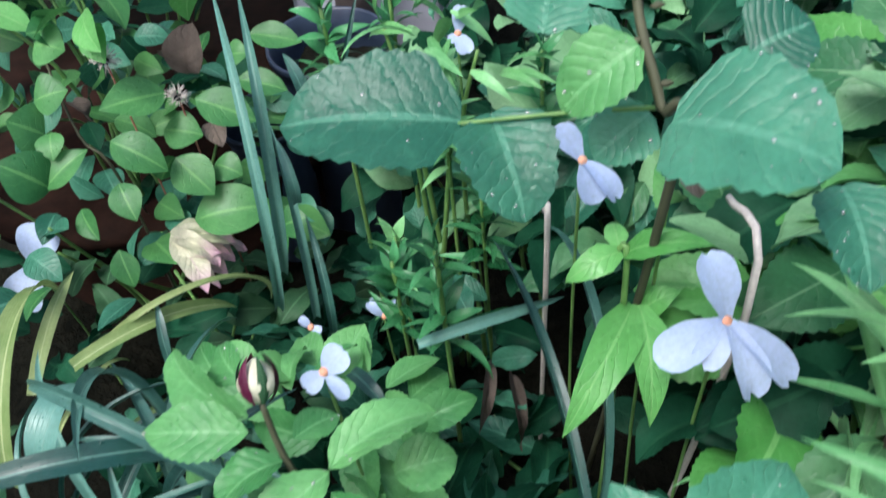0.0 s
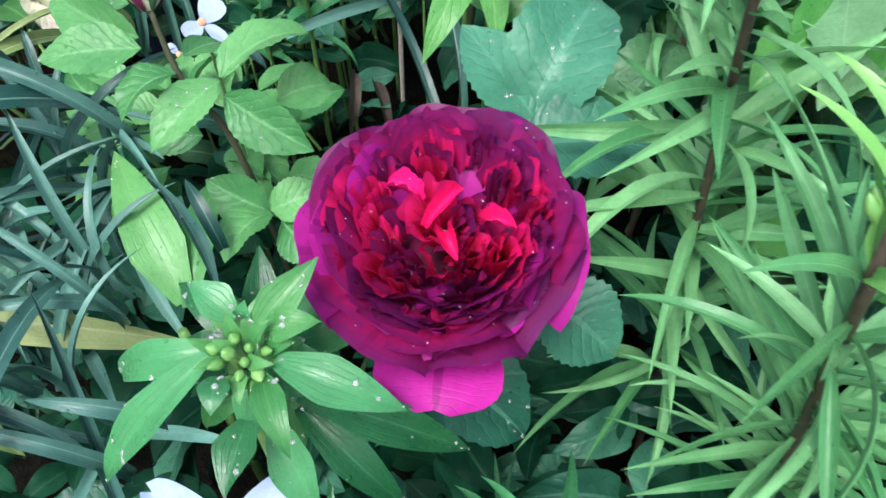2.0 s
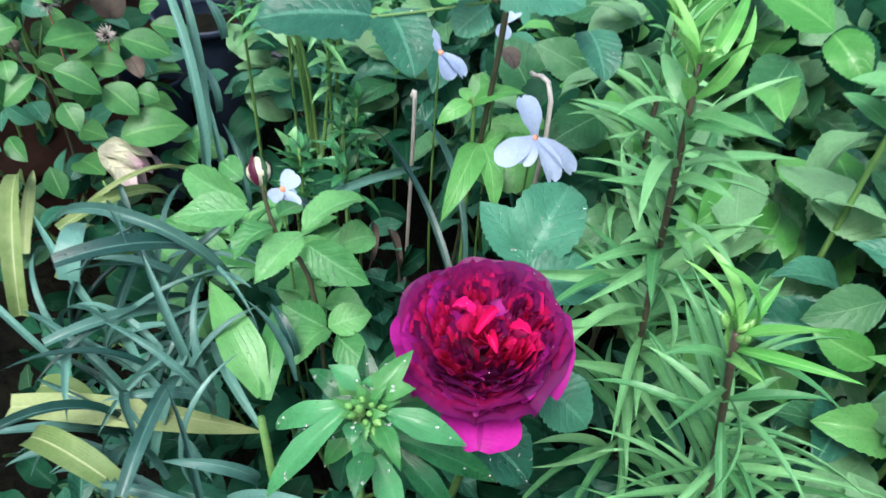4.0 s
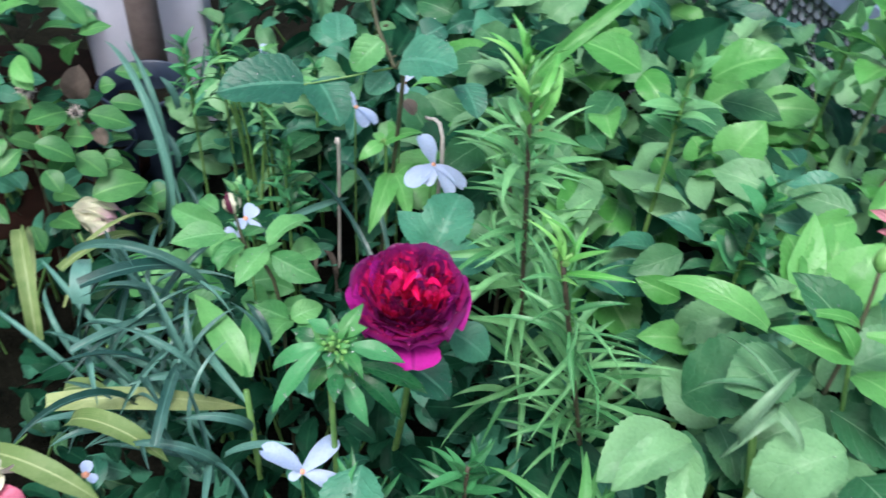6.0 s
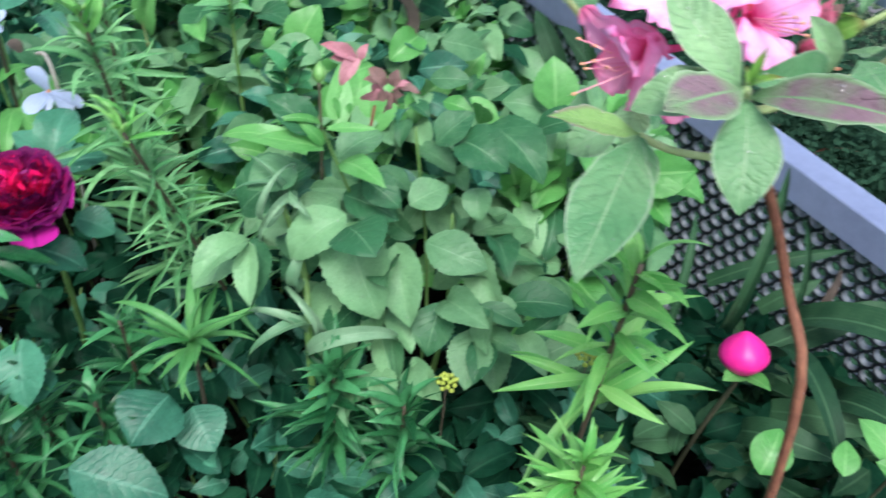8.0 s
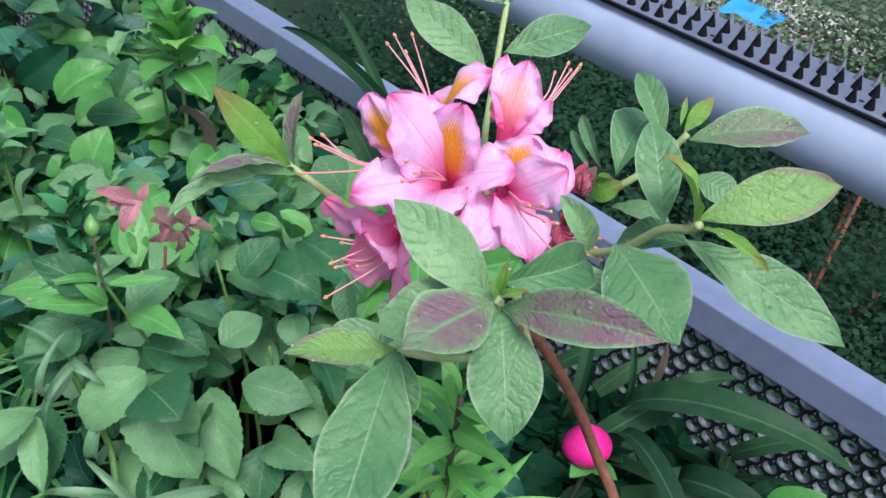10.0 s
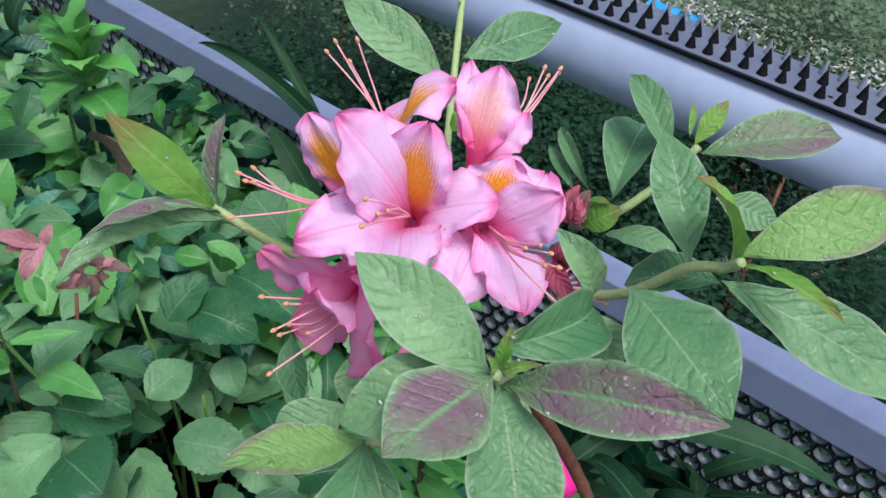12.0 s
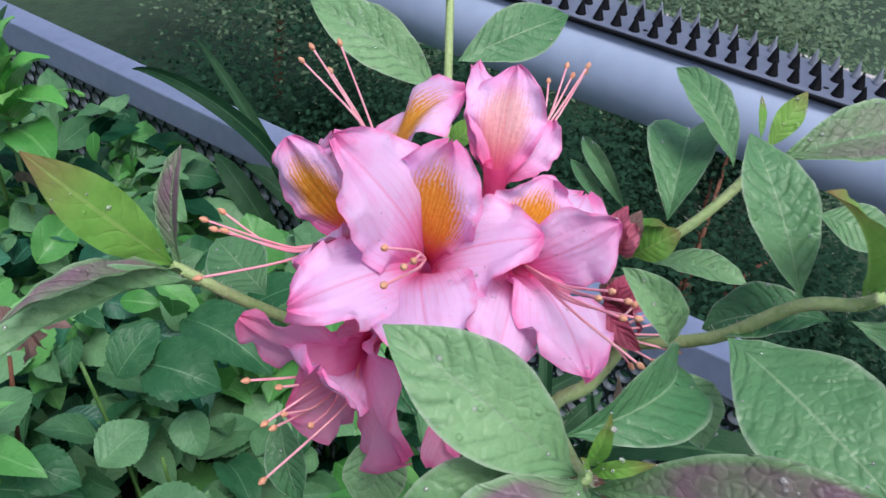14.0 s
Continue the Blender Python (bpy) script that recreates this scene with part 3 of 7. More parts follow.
def leaf(parent, kind, mat, base, tip, width, roll=0.0, n=None, variant=None, name="leaf", label=""):
    COUNT[0] += 1
    v = KIND[kind]
    i = (COUNT[0] * 7 // 3) % len(v) if variant is None else variant
    ob = new(name, sheet(f"{kind}_{name}_{i}", mat, **v[i]))
    place(ob, parent, basis(base, tip, width, roll, n))
    return tagged(ob, label) if label else ob


def tube_bm(pts, r0, r1=None, sides=7, bm=None, cap=True):
    """A tapered round stalk through pts."""
    bm = bm or bmesh.new()
    pts = [Vector(p) for p in pts]
    if len(pts) > 2:
        out = []
        for i in range(len(pts) - 1):
            p0, p1, p2, p3 = pts[max(i - 1, 0)], pts[i], pts[i + 1], pts[min(i + 2, len(pts) - 1)]
            for s in range(5):
                t = s / 5
                out.append(0.5 * ((2 * p1) + (p2 - p0) * t + (2 * p0 - 5 * p1 + 4 * p2 - p3) * t * t + (3 * p1 - p0 - 3 * p2 + p3) * t ** 3))
        pts = out + [pts[-1]]
    r1 = r0 if r1 is None else r1
    rings = []
    ref = Vector((0.3, 0.9, 0.2))
    for i, p in enumerate(pts):
        d = (pts[min(i + 1, len(pts) - 1)] - pts[max(i - 1, 0)]).normalized()
        a = d.cross(ref).normalized()
        b = d.cross(a)
        r = r0 + (r1 - r0) * i / (len(pts) - 1)
        rings.append([bm.verts.new(p + (a * math.cos(6.2832 * k / sides) + b * math.sin(6.2832 * k / sides)) * r) for k in range(sides)])
    for q, w in zip(rings, rings[1:]):
        for k in range(sides):
            bm.faces.new((q[k], q[(k + 1) % sides], w[(k + 1) % sides], w[k]))
    if cap:
        bm.faces.new(rings[-1])
        bm.faces.new(rings[0][::-1])
    return bm


def stalk(parent, pts, r0, r1=None, mat=None, name="stem", sides=7, label=""):
    return part(name, tube_bm(pts, r0, r1, sides), mat or M_STEM, parent, label)


def blob_bm(center, axis, length, radius, seg=10, rings=8, power=1.0, bm=None, squash=None):
    """A bud: a spindle from center along axis."""
    bm = bm or bmesh.new()
    axis = Vector(axis).normalized()
    a = axis.orthogonal().normalized()
    b = axis.cross(a)
    c = Vector(center)
    prev = None
    for i in range(rings + 1):
        v = i / rings
        r = radius * max(0.04, math.sin(math.pi * (0.04 + 0.92 * v) ** power))
        ring = [bm.verts.new(c + axis * (length * v) + (a * math.cos(6.2832 * k / seg) + b * math.sin(6.2832 * k / seg)) * r) for k in range(seg)]
        if prev:
            for k in range(seg):
                bm.faces.new((prev[k], prev[(k + 1) % seg], ring[(k + 1) % seg], ring[k]))
        else:
            bm.faces.new(ring[::-1])
        prev = ring
    bm.faces.new(prev)
    return bm


def box_bm(x0, x1, y0, y1, z0, z1, bevel=0.0, bm=None):
    bm = bm or bmesh.new()
    r = bmesh.ops.create_cube(bm, size=1.0)
    for v in r["verts"]:
        v.co = Vector(((x0 + x1) / 2 + v.co.x * (x1 - x0), (y0 + y1) / 2 + v.co.y * (y1 - y0), (z0 + z1) / 2 + v.co.z * (z1 - z0)))
    if bevel:
        bmesh.ops.bevel(bm, geom=[e for e in bm.edges], offset=bevel, segments=2, affect="EDGES", profile=0.5)
    return bm


def flat(ob):
    for p in ob.data.polygons:
        p.use_smooth = False
    return ob


# ---- setting: floor, railing, outside ----
def solid(name, bm, mat, label, category, kind="structure"):
    me = bpy.data.meshes.new(name)
    bm.to_mesh(me)
    bm.free()
    me.materials.append(mat)
    return tagged(new(name, me), label, category, "", kind)


solid("floor", box_bm(-2.6, 0.765, -2.6, 3.2, -0.2, -0.08), M_TILE, "grey slab floor of the balcony under the planting", "floor")
bed = bmesh.new()
bmesh.ops.create_grid(bed, x_segments=90, y_segments=120, size=1.0)
for v in bed.verts:
    v.co = Vector((-0.45 + 1.2 * v.co.x, 0.55 + 1.75 * v.co.y, 0))
    v.co.z = 0.03 * noise.noise(v.co * 9) + 0.02 * noise.noise(v.co * 30) + 0.1
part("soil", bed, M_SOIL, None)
tagged(bpy.data.objects["soil"], "wet soil between the crowded plants, coloured dark for shade", "soil", "", "structure")
solid("wall_back", box_bm(-2.6, 0.9, 3.2, 3.4, -0.2, 2.6), M_WALL, "pale rendered wall behind the plants", "wall")
solid("wall_house", box_bm(-2.8, -2.6, -2.6, 3.4, -0.2, 2.6), M_WALL, "pale rendered house wall beside the balcony", "wall")

BAR_X0, BAR_X1, BAR_Z0, BAR_Z1 = 0.772, 0.812, 0.543, 0.585
railing = thing("railing", (0.79, 0, -0.08), "grey painted steel balcony railing with perforated sheet", "railing", kind="structure")
part("top_bar", box_bm(BAR_X0, BAR_X1, -2.4, 3.2, BAR_Z0, BAR_Z1, 0.002), M_RAIL, railing)
flat(bpy.data.objects["top_bar"])


def perforated(y0, y1, z0, z1, x, pitch, hole, thick):
    """A sheet with rows of round holes, set off row by row, each with a thickness and a raised lip."""
    vs, fs = [], []
    rows = int((z1 - z0) / (pitch * 0.866))
    cols = int((y1 - y0) / pitch)
    n = 12
    dz = (z1 - z0) / rows
    outline = []
    for k in range(n):
        a = 6.2832 * (k + 0.5) / n
        c, s = math.cos(a), math.sin(a)
        f = min(0.5 * pitch / max(abs(c), 1e-6), 0.5 * dz / max(abs(s), 1e-6))
        outline.append((c, s, f))
    for r in range(rows):
        for q in range(cols):
            cy = y0 + (q + 0.5 + 0.5 * (r % 2)) * pitch
            cz = z0 + (r + 0.5) * dz
            o = len(vs)
            for c, s, f in outline:
                vs.append((x, cy + c * f, cz + s * f))
            for c, s, f in outline:
                vs.append((x - 0.0012, cy + c * hole * 1.12, cz + s * hole * 1.12))
            for c, s, f in outline:
                vs.append((x - 0.0014, cy + c * hole, cz + s * hole))
            for c, s, f in outline:
                vs.append((x + thick, cy + c * hole * 0.74, cz + s * hole * 0.74))
            for k in range(n):
                k2 = (k + 1) % n
                for lv in range(3):
                    fs.append((o + lv * n + k, o + lv * n + k2, o + lv * n + n + k2, o + lv * n + n + k))
    me = bpy.data.meshes.new("perforated_sheet")
    me.from_pydata(vs, [], fs)
    me.materials.append(M_SHEET)
    # second slot: hole walls, brightened by colour as if reflecting the sky
    me.materials.append(M_LIP_SKYLIT)
    for i, p in enumerate(me.polygons):
        p.use_smooth = i % 3 == 2
        p.material_index = 1 if i % 3 == 2 else 0
    return me


place(new("perforated_sheet", perforated(-1.3, 1.6, 0.0, BAR_Z0, 0.785, 0.021, 0.0086, 0.006)), railing, Matrix.Identity(4))
RAIL_X, RAIL_Z, RAIL_R = 0.705, 0.853, 0.033
handrail = part("handrail", tube_bm([(RAIL_X, -2.4, RAIL_Z), (RAIL_X, 3.2, RAIL_Z)], RAIL_R, sides=40), M_TUBE, railing)
for y in (-2.2, 2.9):
    part("post", box_bm(0.77, 0.81, y, y + 0.05, -0.08, BAR_Z0, 0.002), M_RAIL, railing)
    part("bracket", tube_bm([(0.79, y + 0.025, BAR_Z1), (0.77, y + 0.025, 0.72), (RAIL_X, y + 0.025, RAIL_Z - 0.02)], 0.012, sides=10), M_RAIL, railing)

strip = thing("bird_spike_strip", (RAIL_X, 0, RAIL_Z + RAIL_R), "black plastic bird spike strip lying on the round handrail", "spike strip")
STRIP_Z = RAIL_Z + RAIL_R
part("base_plate", box_bm(RAIL_X - 0.0205, RAIL_X + 0.032, -1.2, 1.6, STRIP_Z - 0.0006, STRIP_Z + 0.0012, 0.0005), M_PLATE, strip)
part("front_lip", box_bm(RAIL_X - 0.0235, RAIL_X - 0.0207, -1.2, 1.6, STRIP_Z - 0.0022, STRIP_Z + 0.0006, 0.0005), M_SPIKE, strip)


def cone_mesh(name, mat, height, radius):
    """A moulded plastic spike: a short collar and a slender cone."""
    bm = bmesh.new()
    rings = []
    for z, r in ((0, 1.0), (0.1, 1.0), (0.16, 0.86), (0.4, 0.66), (0.75, 0.3), (1.0, 0.05)):
        rings.append([bm.verts.new((radius * r * math.cos(k * 0.62832), radius * r * math.sin(k * 0.62832), z * height)) for k in range(10)])
    for q, w in zip(rings, rings[1:]):
        for k in range(10):
            bm.faces.new((q[k], q[(k + 1) % 10], w[(k + 1) % 10], w[k]))
    bm.faces.new(rings[-1])
    me = bpy.data.meshes.new(name)
    bm.to_mesh(me)
    bm.free()
    for p in me.polygons:
        p.use_smooth = True
    me.materials.append(mat)
    return me


SPIKE = cone_mesh("spike", M_SPIKE, 0.0112, 0.0040)
CLEAR_SPIKE = cone_mesh("clear_spike", M_CLEAR, 0.0112, 0.0032)
for row, dx in enumerate((-0.0125, 0.0095, 0.0255)):
    for q in range(110):
        y = -0.75 + 0.0138 * q + 0.0055 * row
        place(new("clear_spike" if row == 2 else "spike", CLEAR_SPIKE if row == 2 else SPIKE), strip, pose(RAIL_X + dx, y, STRIP_Z + 0.0011))
HOLE = bpy.data.meshes.new("screw_hole")
hb = blob_bm((0, 0, -0.0006), (0, 0, 1), 0.0009, 0.0021, 10, 4)
hb.to_mesh(HOLE)
hb.free()
HOLE.materials.append(M_SPIKE)
for q in range(12):
    place(new("screw_hole", HOLE), strip, pose(RAIL_X - 0.0065, -0.7 + 0.124 * q, STRIP_Z + 0.0014))


# ---- outside, below the railing ----
lawn = bmesh.new()
bmesh.ops.create_grid(lawn, x_segments=40, y_segments=40, size=400)
for v in lawn.verts:
    v.co.z = -9.0
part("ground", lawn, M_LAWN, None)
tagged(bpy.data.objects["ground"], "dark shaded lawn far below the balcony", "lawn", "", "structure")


def canopy(name, at, size, n, leaf_size, label, seed, mat=None):
    """A far tree: trunk, limbs and a crown of many small leaves in uneven clumps."""
    rng = random.Random(seed)
    t = thing(name, (at[0], at[1], -9.0), label, "tree", "trees below the balcony")
    at = Vector(at)
    stalk(t, [(at.x, at.y, -9.0), (at.x + 0.1, at.y, (at.z - 9) / 2), tuple(at)], 0.16, 0.05, M_BARK, "trunk")
    clumps = [at + Vector((rng.gauss(0, size * 0.45), rng.gauss(0, size * 0.45), rng.gauss(0, size * 0.3))) for _ in range(16)]
    bm = bmesh.new()
    for c in clumps[:7]:
        tube_bm([at - Vector((0, 0, size * 0.6)), (at + c) / 2, c], 0.05, 0.015, 5, bm)
    part("limb", bm, M_BARK, t)
    vs, fs, uv = [], [], []
    for _ in range(n):
        c = rng.choice(clumps)
        p = c + Vector((rng.gauss(0, 1), rng.gauss(0, 1), rng.gauss(0, 0.8))) * size * 0.2
        d = Vector((rng.uniform(-1, 1), rng.uniform(-1, 1), rng.uniform(-0.6, 0.4))).normalized() * leaf_size
        s = d.cross(Vector((rng.uniform(-0.5, 0.5), rng.uniform(-0.5, 0.5), 1))).normalized() * leaf_size * 0.35
        o = len(vs)
        vs += [p, p + d * 0.5 + s, p + d, p + d * 0.5 - s]
        fs.append((o, o + 1, o + 2, o + 3))
    me = bpy.data.meshes.new("crown")
    me.from_pydata(vs, [], fs)
    lay = me.uv_layers.new(name="UVMap")
    for lp in me.loops:
        lay.data[lp.index].uv = ((0.5, 0), (1, 0.5), (0.5, 1), (0, 0.5))[lp.index % 4]
    me.materials.append(mat or M_CANOPY)
    tagged(place(new("crown", me), t, Matrix.Identity(4)), kind="stuff")
    return t


# crowns beyond 11 m take the leaf colour with painted haze
for k, (x, y, z, s) in enumerate([(5.5, 2.6, -5.2, 2.2), (4.6, 0.2, -5.6, 2.0), (7.0, 6.5, -5.0, 2.8), (9.0, 1.0, -5.5, 2.8), (8.5, 4.0, -5.4, 2.4),
                                  (12.0, 8.5, -4.6, 3.4), (15.0, 3.0, -5.0, 3.6), (6.5, -2.0, -5.6, 2.4), (4.0, 5.0, -5.8, 2.2), (14.0, 13.0, -4.2, 4.0), (20.0, 8.0, -4.0, 4.5)]):
    canopy("tree", (x, y, z), s, 30000 if x < 11 else 15000, 0.07 + 0.0035 * x, "leafy tree standing below the balcony", 300 + k, M_CANOPY_HAZE if x > 11 else M_CANOPY)

solid("pavement", box_bm(20.5, 27, -4, 30, -9.0, -8.9), M_PAVING, "pinkish grey paved yard far below", "pavement")
block = thing("apartment_building", (34, 20, -9), "grey rendered building far behind the trees", "building")
part("wall", box_bm(28, 40, 14, 34, -9, 1), M_WALL, block)
part("roof", box_bm(27.6, 40.4, 13.6, 34.4, 1, 1.5, 0.05), M_TILE, block)
for q in range(5):
    for z in (-7, -4, -1):
        w = part("window", box_bm(27.93, 28.02, 16 + q * 3.6, 17.5 + q * 3.6, z, z + 1.5, 0.02), M_SHEET, block)
tarp = thing("tarpaulin", (12.33, 4.22, -3.86), "bright blue plastic sheet lying among the trees", "tarpaulin")
tb = bmesh.new()
bmesh.ops.create_grid(tb, x_segments=12, y_segments=12, size=0.42)
for v in tb.verts:
    v.co.z = 0.12 * noise.noise(v.co * 3)
part("sheet", tb, M_BLUE_SHEET, tarp, m=Matrix.Translation((12.33, 4.22, -3.86)))


# ---- plants: builders ----
def rng_for(seed):
    return random.Random(seed)


def lily(base, top, n, length, width, mat, label, seed, lo=0.35, rise=0.35, buds=0, bend=(0, 0, 0), stem_mat=None, group="lilies", flare=0.9, r=0.0019):
    """An upright lily: a stem with narrow leaves in a spiral, shorter to the top, with a cluster of buds or a tuft at the tip."""
    rng = rng_for(seed)
    base, top = Vector(base), Vector(top)
    t = thing("lily_plant", base, label, "lily", group)
    mid = (base + top) / 2 + Vector(bend)
    stalk(t, [base, mid, top], r * 1.5, r, stem_mat or M_STEM_DARK)
    for i in range(n):
        s = lo + (1 - lo) * (i / (n - 1)) ** 0.9
        p = base * (1 - s) ** 2 + mid * 2 * s * (1 - s) + top * s * s if bend != (0, 0, 0) else base.lerp(top, s)
        a = i * 2.39996 + rng.uniform(-0.9, 0.9)
        up = rise + (flare - rise) * max(0, (s - 0.85) / 0.15) * 0.8 + rng.gauss(0.06, 0.3)
        d = Vector((math.cos(a) * math.cos(up), math.sin(a) * math.cos(up), math.sin(up)))
        L = length * (1.05 - 0.5 * max(0, (s - 0.6) / 0.4)) * rng.uniform(0.65, 1.2)
        tip = p + d * L
        nrm = UP * 0.9 - Vector((math.cos(a), math.sin(a), 0)) * 0.3
        leaf(t, "lily", M_LILY_LIME if buds and s > 0.955 else mat, p, tip, width * rng.uniform(0.65, 1.15), rng.uniform(-38, 38), nrm + Vector((rng.uniform(-0.4, 0.4), rng.uniform(-0.4, 0.4), 0)))
    for i in range(buds):
        a = i * 2.2
        d = Vector((math.cos(a) * 0.5, math.sin(a) * 0.5, 0.85))
        c = top + Vector((math.cos(a), math.sin(a), 0)) * 0.004 * (1 if i else 0)
        part("bud", blob_bm(c, d, 0.007 + 0.0015 * (i % 3), 0.0018, 8, 7), M_BUDS, t)
    return t


def shrub(name, center, radii, n, kind, mat, lmin, lmax, aspect, label, category, seed, flat_up=0.55, root=0.12, mats=None, stems=5, group=""):
    """A leafy clump: stems from the soil and leaves over an uneven dome, each facing up and outwards."""
    rng = rng_for(seed)
    c = Vector(center)
    t = thing(name, (c.x, c.y, root), label, category, group)
    heads = []
    for i in range(stems):
        a = rng.uniform(0, 6.28)
        h = c + Vector((math.cos(a) * radii[0] * 0.6, math.sin(a) * radii[1] * 0.6, radii[2] * rng.uniform(0.0, 0.5)))
        stalk(t, [(c.x + rng.uniform(-0.03, 0.03), c.y + rng.uniform(-0.03, 0.03), root), (c + h) / 2 - Vector((0, 0, 0.1)), h], 0.0028, 0.0014)
        heads.append(h)
    for i in range(n):
        u, a = rng.random() ** 0.5, rng.uniform(0, 6.28)
        out = Vector((math.cos(a), math.sin(a), 0))
        zz = math.sqrt(max(0, 1 - u * u)) * rng.uniform(0.35, 1.0)
        p = c + Vector((out.x * radii[0] * u, out.y * radii[1] * u, radii[2] * zz))
        L = rng.uniform(lmin, lmax)
        d = (out * rng.uniform(0.3, 1.0) + Vector((rng.uniform(-0.7, 0.7), rng.uniform(-0.7, 0.7), rng.uniform(-0.5, 0.3)))).normalized()
        nrm = N0 * 0.5 + UP * flat_up + Vector((rng.uniform(-0.8, 0.8), rng.uniform(-0.8, 0.8), rng.uniform(-0.2, 0.4)))
        leaf(t, kind, rng.choice(mats) if mats else mat, p, p + d * L, L * aspect * rng.uniform(0.85, 1.15), rng.uniform(-15, 15), nrm)
    return t


def tuft(name, base, n, lmin, lmax, width, mat, label, category, seed, heading=None, spread=3.14, rise=(0.4, 1.2), group="", sag=None):
    """A tuft of strap leaves that arch out of one base."""
    rng = rng_for(seed)
    b = Vector(base)
    t = thing(name, b, label, category, group)
    for i in range(n):
        a = (heading if heading is not None else 0) + rng.uniform(-spread, spread)
        e = rng.uniform(*rise)
        d = Vector((math.cos(a) * math.cos(e), math.sin(a) * math.cos(e), math.sin(e)))
        L = rng.uniform(lmin, lmax)
        o = b + Vector((rng.uniform(-0.02, 0.02), rng.uniform(-0.02, 0.02), 0))
        leaf(t, "strap", mat, o, o + d * L, width * rng.uniform(0.7, 1.2), rng.uniform(-25, 25), UP + Vector((-math.cos(a), -math.sin(a), 0)) * 0.6, name="blade")
    return t


def drops(parent, obs, n, seed, rmin=0.0005, rmax=0.0016, mat=None):
    """Rain drops that lie on the leaves or petals given, as one part."""
    rng = rng_for(seed)
    bm = bmesh.new()
    for _ in range(n):
        ob = rng.choice(obs)
        me = ob.data
        f = me.polygons[rng.randrange(len(me.polygons))]
        m = parent_world(ob)
        q = [m @ me.vertices[i].co for i in f.vertices]
        a, b = rng.random(), rng.random()
        p = q[0].lerp(q[1], a).lerp(q[3].lerp(q[2], a), b)
        nn = (q[1] - q[0]).cross(q[3] - q[0])
        if nn.length < 1e-12:
            continue
        nn.normalize()
        if nn.dot(N0) < 0:
            nn = -nn
        r = rmin + (rmax - rmin) * rng.random() ** 2.5
        mm = Matrix.Translation(p + nn * r * 0.1) @ nn.to_track_quat("Z", "Y").to_matrix().to_4x4() @ Matrix.Diagonal((r, r * 0.9, r * 0.45, 1))
        bmesh.ops.create_icosphere(bm, subdivisions=2 if r > 0.0008 else 1, radius=1.0, matrix=mm)
    return tagged(part("rain", bm, mat or M_WATER, parent), "rain drops whitened for the sky's glint", kind="stuff")


def parent_world(ob):
    m, o = ob.matrix_basis.copy(), ob.parent
    while o is not None:
        m = o.matrix_basis @ m if o.matrix_basis != Matrix.Identity(4) else Matrix.Translation(o.location) @ m
        o = o.parent
    return m


